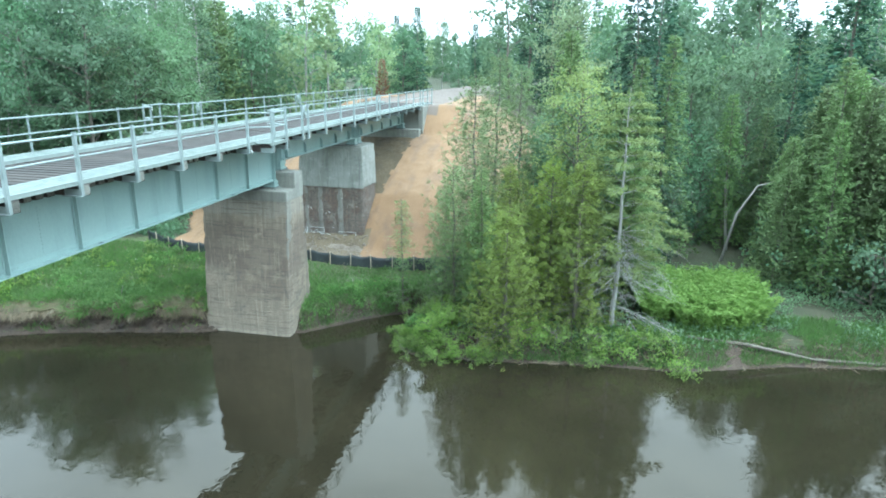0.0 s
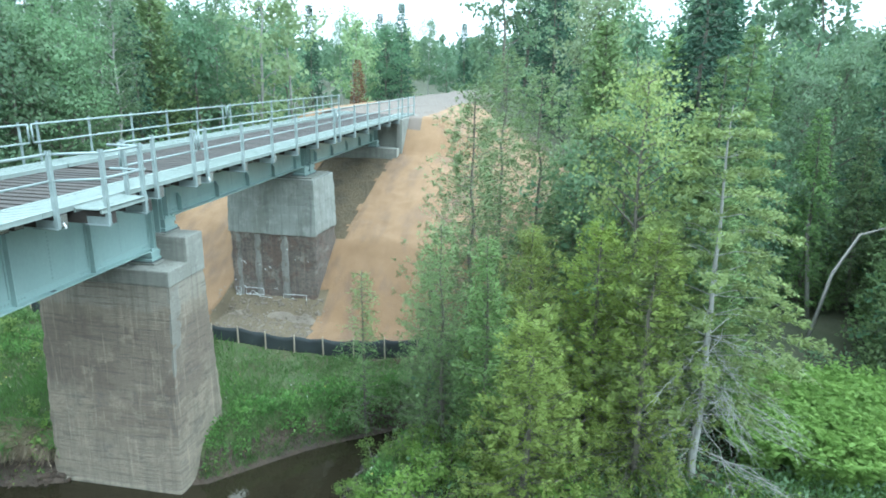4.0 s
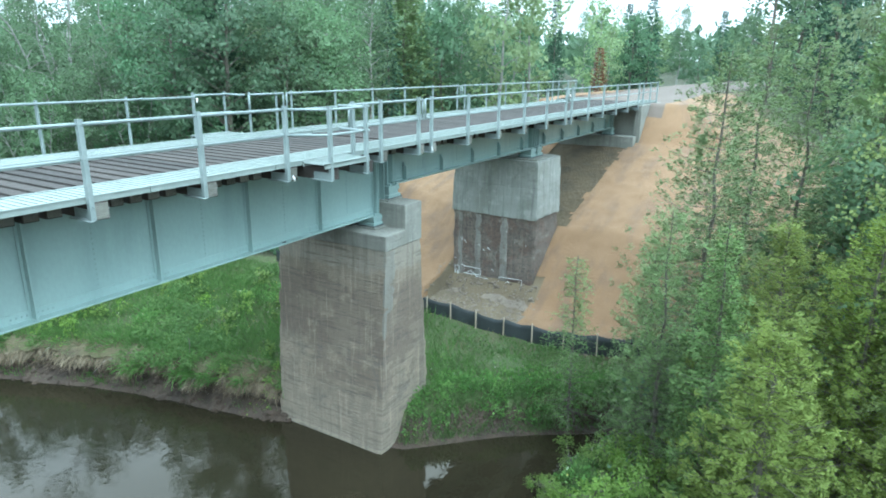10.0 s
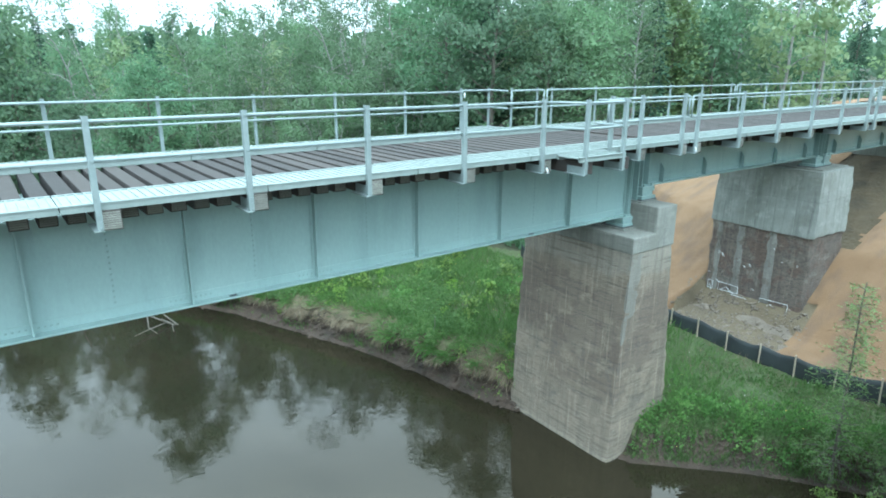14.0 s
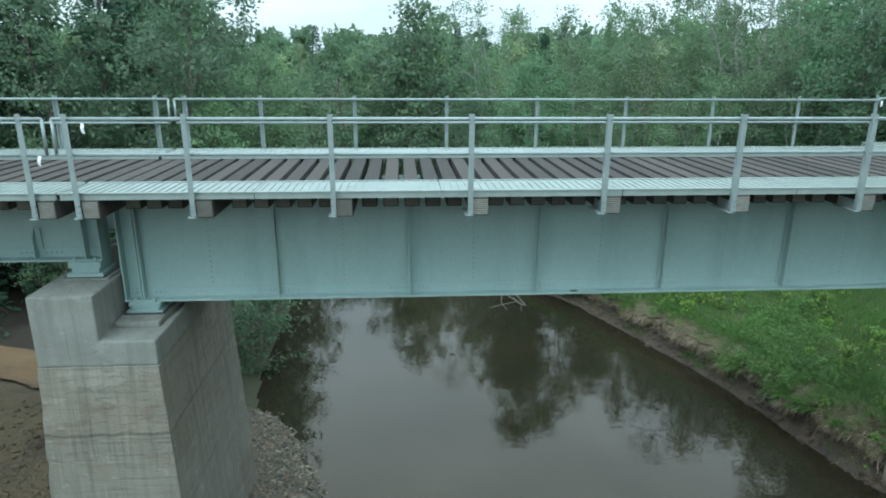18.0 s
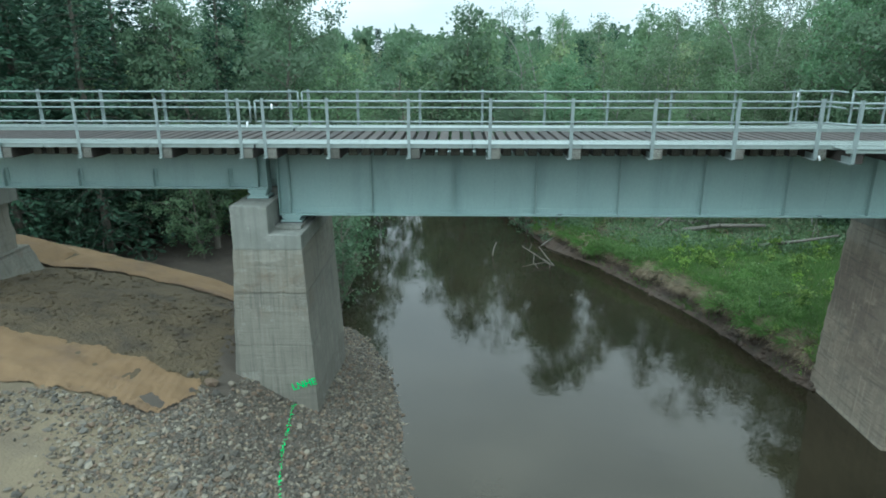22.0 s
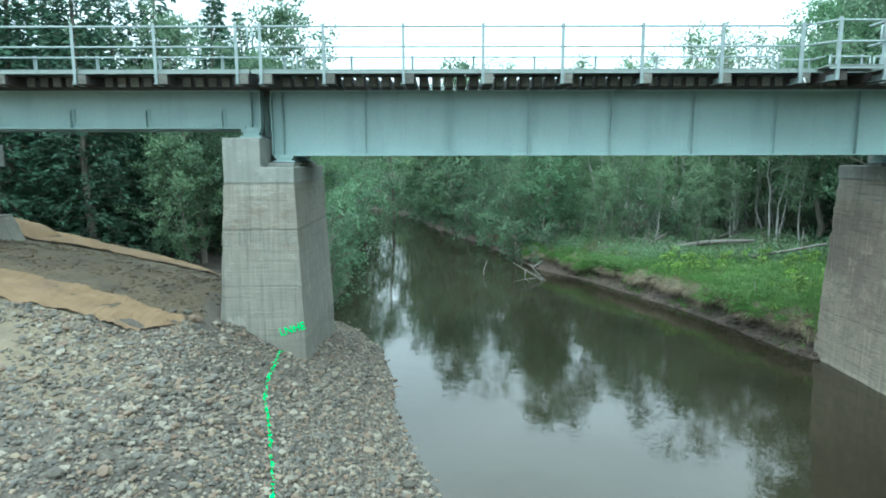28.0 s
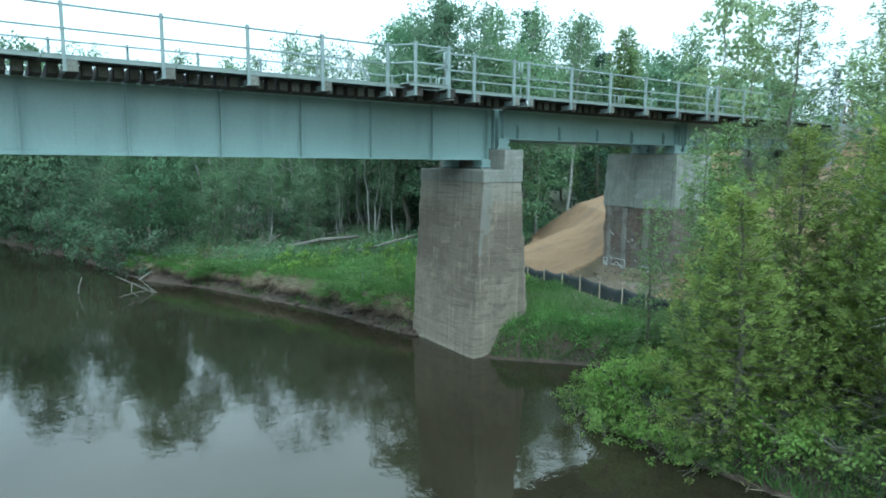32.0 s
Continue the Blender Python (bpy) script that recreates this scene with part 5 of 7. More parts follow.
def grow(kind, x, y, scale, turn=None, rng=random):
    SPOTS.append((x, y))
    if kind in ("alder", "maple", "spruce", "poplar") and (x > 36 or y > 29 or x < -20 or y < -36):
        far = {"alder": 11 / 12, "maple": 1.0, "spruce": 14 / 15, "poplar": 10.5 / 12}[kind]
        kind, scale = "far_" + kind, scale * far
    first = kind not in used
    used.add(kind)
    return plant(protos[kind], x, y, scale, rng.uniform(0, 360) if turn is None else turn, (rng.uniform(-3, 3), rng.uniform(-3, 3)), first)


def dry(x, y, margin):
    a, b = np.array([float(x)]), np.array([float(y)])
    if inside(WEST_SHORE + EAST_SHORE[::-1], a, b)[0]:
        return False
    return min(distance_to(WEST_SHORE, a, b)[0], distance_to(EAST_SHORE, a, b)[0]) > margin


def stand(seed, count, x0, x1, y0, y1, mix, gap, lo, hi, keep):
    """Trees of a mixed stand, no two closer than the gap."""
    rng = random.Random(seed)
    kinds = [k for k, n in mix for _ in range(n)]
    done = tries = 0
    while done < count and tries < 40 * count:
        tries += 1
        x, y = rng.uniform(x0, x1), rng.uniform(y0, y1)
        if keep(x, y) and dry(x, y, 0.8) and clear_of(x, y, gap):
            grow(rng.choice(kinds), x, y, rng.uniform(lo, hi), None, rng)
            done += 1


grow("rusty_fir", 60, 8.2, 0.72)


def glade(x, y, half=3.0):
    """A gap in the trees before the dead stems."""
    return 20 < x < 30.5 and abs(y + 17.4 + 0.4 * (x - 23)) < half


def off_bank(x, y):
    return float(bank_height(np.array(x), np.array(y))) < 0.8


# single trees that stand out
for kind, x, y, sc in (("maple", -4.5, 16, 1.0), ("alder", -2.6, 22, 0.95), ("spruce", -12, 15.5, 1.25), ("spruce", -15.5, 12.5, 1.3), ("spruce", -9.5, 20, 1.1), ("maple", -7.5, 14, 0.9),
                       ("alder", -7.6, 12.4, 0.6), ("spruce", -11.8, 12.2, 1.2), ("spruce", -14.6, 10.6, 1.25), ("spruce", -10.4, 15.2, 1.1), ("alder", 14.5, 27.5, 0.6), ("maple", 8.6, 29, 0.55), ("birch", 18.5, 27, 0.8), ("aspen", 20.5, 26, 0.8),
                       ("birch", 24.0, 24, 1.05), ("aspen", 27, 22, 1.1), ("poplar", 29.5, 17.5, 1.1), ("aspen", 32.5, 18, 1.15), ("birch", 36, 19, 1.15), ("alder", 5.5, 42, 0.8), ("alder", -1.6, 30, 0.8), ("poplar", 12.5, 37, 1.0)):
    grow(kind, x, y, sc)
# taller trees that stand above the rest, by their tops
for kind, x, y, top in (("maple", 10.0, 20.7, 10.2), ("alder", 11.0, 22.2, 8.6), ("alder", 9.2, 22.6, 8.2), ("maple", 5.0, 38.5, 14.6), ("alder", 7.0, 42, 13.8), ("alder", 5.6, 45, 12.8), ("maple", -0.9, 47, 12.6), ("birch", 12.0, 36, 14.0), ("far_spruce", 15.3, 38, 12.2), ("aspen", 18.6, 35, 14.0), ("birch", 22.6, 25, 14.4), ("spruce", 28.8, 22, 17.4), ("aspen", 32.4, 22, 17.8),
                        ("spruce", 36.5, 20, 17.6), ("aspen", 40.0, 19, 17.0), ("cedar", 44.0, 18, 16.6), ("aspen", 50.0, 17, 16.8), ("birch", 57.0, 16, 17.0), ("aspen", 32.6, 14.8, 16.0), ("alder", 30.2, 13.8, 13.6), ("aspen", 35.2, 14.4, 16.2), ("maple", 25.4, 15.4, 15.5), ("spruce", 27.2, 17.5, 16.5), ("maple", 24.8, 18.6, 15.0), ("alder", 27.8, 14.2, 14.0), ("maple", 4.5, 40.2, 12.2), ("alder", 5.0, 36.6, 10.6), ("alder", 3.0, 43.4, 11.8), ("maple", 2.4, 46.8, 12.2), ("alder", 1.7, 50.4, 12.0), ("alder", 10.6, 24.6, 9.8), ("maple", -9.0, 25, 13.3), ("maple", -6.9, 21, 12.4), ("alder", -4.6, 24, 10.6), ("spruce", -18.0, 22, 17.0)):
    tall = {"cedar": 9, "maple": 13, "birch": 12.5, "far_spruce": 15, "aspen": 13.5, "spruce": 14, "alder": 11}[kind]
    grow(kind, x, y, (top - float(land(x, y))) / tall)
stand(1, 26, 12, 29, 24, 46, [("alder", 4), ("maple", 4), ("aspen", 3), ("birch", 1), ("poplar", 2), ("fir", 1)], 1.8, 0.75, 0.98, lambda x, y: off_bank(x, y) and (x > 16 or y > 36))
stand(18, 18, 18.5, 30, 17.5, 27, [("aspen", 3), ("birch", 1)], 1.3, 0.5, 0.66, off_bank)
stand(19, 7, 13, 18.5, 18.5, 27, [("aspen", 3), ("alder", 1)], 1.3, 0.4, 0.55, off_bank)
stand(16, 44, 28, 56, 12, 46, [("alder", 3), ("maple", 4), ("aspen", 5), ("birch", 2), ("poplar", 2), ("spruce", 3), ("fir", 1)], 1.9, 0.9, 1.2, lambda x, y: off_bank(x, y) and y > 12 + 0.5 * max(0, 32 - x))
stand(14, 5, 12, 34, 16, 24, [("alder", 3), ("aspen", 2)], 1.5, 0.32, 0.55, lambda x, y: off_bank(x, y) and y > 15 + 0.2 * abs(x - 20))
stand(2, 60, 44, 120, 10, 60, [("far_maple", 3), ("far_alder", 3), ("far_poplar", 2), ("far_spruce", 3), ("aspen", 1)], 2.6, 0.95, 1.3, lambda x, y: y > 8 + 0.04 * x)
# mixes 3 and 4 are heavy in poplar, whose pale leaves imitate haze
stand(3, 60, 23, 60, -46, -9, [("cedar", 3), ("alder", 4), ("maple", 3), ("spruce", 2), ("fir", 1), ("poplar", 5), ("birch", 1)], 2.0, 0.9, 1.3, lambda x, y: off_bank(x, y) and not glade(x, y, 4.4) and not (x < 25 and -24 < y < -14))
stand(4, 60, 56, 130, -60, -3, [("far_maple", 3), ("far_alder", 3), ("far_spruce", 3), ("far_poplar", 4)], 2.8, 0.95, 1.35, lambda x, y: y < -4.5 - 0.02 * (x - 50))
stand(5, 40, -36, -8, 9.0, 48, [("maple", 4), ("alder", 4), ("spruce", 3), ("cedar", 2)], 2.2, 0.85, 1.15, lambda x, y: x < -1.5 - 0.06 * y and (y > 14.5 or x < -19))
stand(17, 16, -9, -1.5, 14, 48, [("maple", 2), ("alder", 4), ("cedar", 2)], 2.0, 0.55, 0.78, lambda x, y: x < -1.5 - 0.06 * y)
stand(6, 150, -80, 80, 52, 130, [("far_alder", 3), ("far_maple", 4), ("far_poplar", 2), ("far_spruce", 3)], 2.8, 0.74, 0.98, lambda x, y: y > 52 + 0.35 * abs(x) * (x > 0))
stand(7, 12, -50, -24, -45, 8, [("far_maple", 2), ("far_alder", 2), ("far_spruce", 1)], 4.0, 0.9, 1.1, lambda x, y: abs(y - 1) > 9)
stand(8, 12, 22, 60, -90, -46, [("far_maple", 2), ("far_alder", 2), ("far_spruce", 1)], 4.0, 0.9, 1.1, lambda x, y: True)
stand(9, 24, 118, 150, -50, 50, [("far_maple", 1), ("far_spruce", 4)], 3.0, 0.9, 1.3, lambda x, y: True)
stand(10, 20, 9.5, 36, 12.2, 26, [("shrub", 4), ("sapling", 3)], 1.0, 0.6, 1.3, lambda x, y: off_bank(x, y) and (y > 19.5 or x > 23))
stand(11, 46, 20, 40, -32, -7.5, [("shrub", 4), ("sapling", 2)], 1.0, 0.7, 1.6, lambda x, y: off_bank(x, y) and not glade(x, y) and not (x < 24.5 and -24 < y < -14.5))
stand(12, 10, -18, -0.9, 12, 22, [("shrub", 2), ("sapling", 3)], 1.4, 0.7, 1.4, lambda x, y: y > 16 or x > -2.6)
stand(20, 9, -22, -6, 13, 24, [("spruce", 3), ("fir", 1)], 1.8, 0.8, 1.15, lambda x, y: True)
stand(21, 16, 13.5, 31, 18.5, 28, [("pole_aspen", 1)], 1.2, 0.7, 1.05, off_bank)
stand(13, 9, 3, 10.5, 19, 44, [("shrub", 3), ("sapling", 2)], 1.2, 0.9, 1.9, lambda x, y: True)
stand(15, 44, 22.6, 31, -30, -12.5, [("cedar", 5), ("fir", 4), ("sapling", 2)], 1.2, 0.55, 1.05, lambda x, y: not glade(x, y) and not (x < 24.2 and -23 < y < -15))


def along(seed, line, gap, off, kinds, lo, hi):
    """Bushes that lean over the water along a shore."""
    rng = random.Random(seed)
    for (ax, ay), (bx, by) in zip(line, line[1:]):
        d = math.hypot(bx - ax, by - ay)
        for k in range(max(1, round(d / gap))):
            u = (k + rng.uniform(0.2, 0.8)) / max(1, round(d / gap))
            nx, ny = (by - ay) / d, -(bx - ax) / d
            o = off * rng.uniform(0.6, 1.5)
            grow(rng.choice(kinds), ax + (bx - ax) * u + nx * o, ay + (by - ay) * u + ny * o, rng.uniform(lo, hi), None, rng)


along(1, [(9.0, 19), (7.2, 28), (2.6, 41), (0.8, 52), (-3, 60)], 1.6, 0.9, ["shrub", "sapling", "shrub"], 0.8, 1.3)
along(2, [(-0.6, 15), (-1.2, 20), (-3.6, 41), (-6.5, 50), (-14, 56)], 1.6, -0.9, ["shrub", "sapling", "sapling"], 0.8, 1.3)
along(3, [(-3, 60), (-12, 66), (-40, 69)], 2.2, 1.2, ["sapling", "sapling", "shrub"], 1.2, 1.9)


# ---- trees by the water on the east bank ----
FRONT = "trees at the water's edge"


def single(name, label, made, bark, foliage, x, y, turn=0, lean=(0, 0), group=FRONT, category="tree", scale=1.0):
    t = make_tree(name, label, made, bark, foliage, group, category=category)
    SPOTS.append((x, y))
    return plant(t, x, y, scale, turn, lean, True)


SPRAY = (0.088, 0.026)
single("cedar_tree", "small white cedar leaning over the water, yellow-green sprays", conifer(101, 5.1, 1.75, 0.06, 30, 7, 15, SPRAY, 0.09, 0.22, 0.6, 0.9, 0.2, 36, 0.1, 21), BARK, CEDAR, 15.95, -9.4, 20, (-4, -4))
single("cedar_tree", "white cedar with dense yellow-green sprays", conifer(102, 6.2, 1.9, 0.03, 34, 7, 15, SPRAY, 0.10, 0.22, 0.6, 0.9, 0.2, 26, 0.1, 21), BARK, CEDAR, 18.5, -10.95, 80)
single("cedar_tree", "white cedar with ragged yellow-green sprays", conifer(103, 6.0, 1.8, 0.03, 32, 7, 15, SPRAY, 0.10, 0.22, 0.6, 0.9, 0.2, 26, 0.1, 21), BARK, CEDAR, 18.2, -9.3, 200)
single("cedar_tree", "slim white cedar standing behind the others", conifer(104, 6.6, 1.8, 0.03, 34, 6, 14, SPRAY, 0.10, 0.2, 0.6, 0.9, 0.2, 26, 0.1, 21), BARK, CEDAR, 17.3, -12.0, 130)
single("fir_tree", "young fir with fresh blue-green needles", conifer(105, 6.2, 1.05, 0.02, 26, 6, 44, (0.085, 0.026), 0.07, 0.1, 0.8, 0.3, 0.1, 8, 0.1, 6), BARK, FIR_BLUE, 16.85, -8.35, 30)
single("poplar_tree", "young poplar with pale yellowish new leaves", broadleaf(106, 10.3, 1.6, 0.28, 34, 7, 26, (0.10, 0.076), 0.09, 1, 0.36, 0.3), BARK, LEAF_NEW, 19.4, -11.8, 40)
single("hemlock_tree", "sparse conifer with layered pale green boughs and grey dead lower branches", conifer(107, 9.3, 2.45, 0.25, 15, 7, 36, (0.11, 0.04), 0.11, -0.05, 0.55, 0.07, 0.14, 60, 0.05, 14, 0.42), SILVER, HEMLOCK, 17.75, -13.55, 10, (0, 5))
ragged = single("cedar_tree", "tall ragged cedar with thin olive sprays and bare twigs", conifer(108, 9.6, 2.2, 0.05, 32, 6, 20, (0.10, 0.034), 0.10, 0.2, 0.5, 0.7, 0.2, 22, 0.1, 13), BARK, OLIVE, 20.9, -7.4, 15)
for x, y, sc, tn in ((23.4, -9.3, 1.0, 130), (21.7, -10.4, 0.86, 250), (25.6, -7.7, 1.0, 330), (17.9, -7.15, 0.64, 70), (19.4, -6.4, 0.6, 200)):
    plant(ragged, x, y, sc, tn)
    SPOTS.append((x, y))
single("spruce_sapling", "thin young spruce standing alone in the grass", conifer(109, 5.25, 0.85, 0.14, 22, 5, 22, (0.085, 0.024), 0.045, -0.1, 0.7, 0.12, 0.15, 8, 0.03, 4), BARK, NEEDLE_FRESH, 19.3, -4.55, 60)
for n, (x, y, sc, kind) in enumerate(((27.5, -11.5, 1.1, "cedar"), (22.6, -13.6, 0.95, "cedar"), (24.2, -12.6, 0.85, "fir"), (26.0, -14.5, 1.0, "spruce"),
                                      (30.5, -11.5, 1.15, "poplar"), (31.5, -15.8, 1.1, "spruce"), (27.2, -23.8, 1.0, "cedar"), (25.2, -23.5, 0.95, "fir"), (23.2, -25.5, 0.95, "cedar"), (21.5, -28.0, 1.0, "maple"), (20.0, -31.0, 1.0, "alder"), (20.6, -14.2, 0.75, "cedar"), (21.4, -12.0, 0.85, "alder"))):
    grow(kind, x, y, sc, 47.0 * n)
point_shrub = make_tree("shrub", "bright green leafy shrub hanging over the water", broadleaf(111, 1.15, 0.85, 0.03, 28, 7, 20, (0.095, 0.07), 0.02, 5, 0.2, 0.4, 0.3), BARK, LEAF_BRIGHT, "bright shrubs on the point", category="shrub")
first = True
for x, y, sc, tn in ((15.75, -5.55, 0.72, 0), (15.2, -6.2, 0.8, 70), (15.15, -7.0, 0.8, 140), (15.3, -7.8, 0.8, 200), (16.3, -5.3, 0.6, 260), (15.9, -6.4, 0.95, 310), (17.0, -5.7, 0.6, 30), (15.9, -7.4, 0.95, 95), (17.2, -6.7, 0.75, 160), (16.4, -8.0, 0.7, 20),
                    (15.5, -8.6, 0.75, 280), (16.6, -7.0, 0.9, 330), (15.7, -9.3, 0.6, 45)):
    sc *= 0.76
    plant(point_shrub, x, y, sc, tn, (0, 0), first)
    first = False
# low leafy growth along the shore
low_shrub = make_tree("shrub", "low green shrub trailing over the muddy shore", broadleaf(113, 0.75, 0.7, 0.03, 20, 6, 14, (0.10, 0.07), 0.015, 4, 0.2, 0.35, 0.25), BARK, LEAF_BRIGHT, "low shrubs along the shore", category="shrub")
first = True
rng_s = random.Random(41)
for k in range(13):
    y = -9.8 - 0.5 * k
    x = float(np.interp(-y, [9.3, 13.4, 16, 18, 20, 24], [15.3, 15.8, 15.9, 16.6, 17.3, 17.9])) + rng_s.uniform(0.35, 1.5)
    plant(low_shrub, x, y + rng_s.uniform(-0.2, 0.2), rng_s.uniform(0.6, 1.05), rng_s.uniform(0, 360), (0, 0), first)
    first = False
# bank-side bushes by the west pier
for x, y, sc, tn in ((-1.0, 9.4, 1.0, 20), (-0.9, 11.2, 1.15, 120), (-1.6, 8.4, 0.8, 220), (-1.3, 13.4, 1.1, 300)):
    grow("sapling", x, y, sc, tn)


# ---- dead wood ----
def dead(name, label, paths, category="log", mat=None):
    s = Shape()
    for pts, r0, r1 in paths:
        n = len(pts)
        s.tube(pts, [r0 + (r1 - r0) * k / (n - 1) for k in range(n)], 7)
    return thing(name, label, category, data=s.mesh(name, mat or DEADWOOD, smooth=True))


def zg(x, y, up=0.0):
    return float(land(x, y)) + up


dead("fallen_log", "long bleached log lying along the muddy shore", [([(17.3, -16.3, zg(17.3, -16.3, 0.12)), (17.5, -18.5, zg(17.5, -18.5, 0.12)), (17.7, -21, zg(17.7, -21, 0.1)), (18.2, -24.5, zg(18.2, -24.5, 0.04))], 0.075, 0.05)], "log", BARK)
dead("fallen_log", "broken pale log propped among the ferns", [([(20.0, -15.2, 1.25), (19.5, -16.2, 1.05), (19.1, -17.2, 0.85)], 0.09, 0.07)])
dead("bare_snag", "bent grey-white dead stem rising from the undergrowth", [([(29.8, -20.4, 1.0), (30.2, -20.2, 3.2), (30.6, -20.1, 4.8), (31.2, -20.3, 6.2)], 0.10, 0.05)], "dead tree")
dead("bare_snag", "arched grey dead stem among the conifers", [([(27.5, -19.6, 1.0), (27.9, -20.2, 3.6), (28.6, -21.2, 5.0), (29.2, -22.6, 5.3), (29.6, -24, 4.9)], 0.075, 0.03)], "dead tree")
dead("driftwood", "bare pale branch lying in the shallow water", [([(7.7, 16.0, 0.78), (8.4, 15.6, 0.42), (9.2, 15.2, -0.05)], 0.02, 0.04), ([(8.6, 16.3, 0.68), (8.95, 15.7, 0.28), (9.3, 15.1, -0.05)], 0.016, 0.035),
      ([(8.3, 15.65, 0.46), (8.2, 15.1, 0.15), (8.45, 14.6, -0.04)], 0.022, 0.012), ([(8.75, 15.4, 0.28), (9.0, 14.9, 0.2), (8.95, 14.5, -0.03)], 0.02, 0.01),
      ([(8.05, 15.8, 0.6), (8.2, 16.1, 0.85), (8.15, 16.25, 1.0)], 0.014, 0.007), ([(8.9, 15.35, 0.12), (8.1, 15.0, 0.1), (7.6, 14.95, -0.02)], 0.02, 0.012)], "driftwood", GREY_LOG)
dead("driftwood", "short stick poking from the river", [([(6.2, 16.9, -0.3), (6.25, 16.85, 0.3), (6.4, 16.8, 0.75)], 0.04, 0.02)], "driftwood")
dead("fallen_log", "grey root log jutting from the bank over the water", [([(11.2, 20.0, 0.8), (10.2, 19.6, 0.45), (8.9, 20.5, 0.3)], 0.12, 0.05), ([(10.4, 19.7, 0.5), (9.6, 18.9, 0.35), (9.0, 18.4, 0.1)], 0.05, 0.02)])
rng_d = random.Random(17)
for a, b, r in (((15.8, 17.0, 1.35), (20.2, 16.2, 1.9), 0.14), ((13.5, 16.2, 1.2), (16.5, 18.6, 2.0), 0.08), ((17.0, 18.2, 1.5), (21.5, 20.0, 2.0), 0.10), ((12.6, 17.5, 1.4), (16.4, 16.4, 1.2), 0.07), ((19.2, 14.6, 1.3), (22.4, 13.6, 2.1), 0.09),
                ((14.6, 19.4, 1.6), (19.0, 18.4, 1.5), 0.09), ((20.8, 16.0, 1.3), (17.6, 14.6, 1.25), 0.07)):
    m = [(a[i] + b[i]) / 2 + rng_d.uniform(-0.15, 0.15) for i in range(3)]
    paths = [([a, tuple(m), b], r, r * 0.6)]
    for k in range(4):
        u = rng_d.uniform(0.35, 0.95)
        p = [a[i] + (b[i] - a[i]) * u for i in range(3)]
        paths.append(([tuple(p), (p[0] + rng_d.uniform(-0.7, 0.7), p[1] + rng_d.uniform(-0.7, 0.7), p[2] + rng_d.uniform(0.2, 0.9))], 0.025, 0.008))
    dead("fallen_log", "fallen grey trunk with broken branches at the wood's edge", paths, "log", GREY_LOG)
dead("stick", "thin pale stick standing in the grass", [([(15.75, 6.9, 1.0), (15.7, 6.8, 1.35), (15.55, 6.6, 1.65)], 0.02, 0.012)], "stick")


# ---- silt fence ----
FENCE = [(24.2, 11.6), (23.2, 9.9), (22.6, 8.2), (22.45, 6.0), (22.42, 2.2), (22.3, 0.0), (22.36, -2.1), (22.45, -3.2), (22.75, -4.2), (23.05, -5.1), (23.5, -6.3), (24.3, -8.0)]
fence = thing("silt_fence", "sagging black fabric silt fence on pale wooden stakes", "silt fence")
fy = np.array([p[1] for p in FENCE])[::-1]
fxx = np.array([p[0] for p in FENCE])[::-1]
rows = []
ys = np.arange(-8.0, 11.6, 0.13)
for y in ys:
    x = float(np.interp(y, fy, fxx))
    u = ((y + 0.02) / 1.055) % 1.0
    g = zg(x, y)
    top = max(1.62, g + 0.58) - 0.10 * math.sin(math.pi * u) + 0.012 * math.sin(y * 9)
    belly = 0.07 * math.sin(math.pi * u) * (1 + 0.5 * math.sin(y * 3.1))
    rows.append([(x + belly * w + 0.012 * math.sin(7 * y + 5 * w), y, g - 0.08 + (top - g + 0.08) * w) for w in (0, 0.25, 0.5, 0.75, 1.0)] +
                [(x + belly * w + 0.012 * math.sin(7 * y + 5 * w) + 0.008, y, g - 0.08 + (top - g + 0.08) * w) for w in (1.0, 0.75, 0.5, 0.25, 0)])
part("fabric", Shape().loft(rows).mesh("fabric", FABRIC, smooth=True), fence, "black woven silt fabric")
for k in range(-7, 11):
    y = -0.02 + 1.055 * k
    x = float(np.interp(y, fy, fxx)) - 0.05
    lean = 0.03 * math.sin(k * 2.7)
    g = zg(x, y)
    s = Shape().loft([[(x + dx, y + dy, g - 0.1) for dx, dy in ((-0.02, -0.02), (0.02, -0.02), (0.02, 0.02), (-0.02, 0.02))],
                      [(x + lean * 0.3 + dx, y + lean + dy, max(1.70, g + 0.66)) for dx, dy in ((-0.018, -0.018), (0.018, -0.018), (0.018, 0.018), (-0.018, 0.018))]])
    part("stake", s.mesh("stake", STAKE), fence)


# ---- grass, weeds and ferns ----
def scatter(seed, count, x0, x1, y0, y1, keep):
    rng = np.random.default_rng(seed)
    x, y = rng.uniform(x0, x1, count), rng.uniform(y0, y1, count)
    ok = keep(x, y)
    return x[ok], y[ok], rng


def on_terrace(x, y):
    de = distance_to(EAST_SHORE, x, y)
    ok = (~inside(WEST_SHORE + EAST_SHORE[::-1], x, y)) & (de > 0.12) & (x > 8) & (x < np.interp(y, fy, fxx) - 0.15)
    return ok & ~((x > 15.5) & (x < 18.2) & (y > -0.85) & (y < 3.0))


def turf(name, label, x, y, rng, height, width, mat, up=1.0, clump=None):
    z = land(x, y)
    way = rng.normal(size=(len(x), 3)) * 0.45 + np.array([0, 0, up])
    me = leaves(name, np.stack([x, y, z - 0.03], 1), way, height, width, mat, rng)
    return thing(name, label, "grass", kind="stuff", data=me)


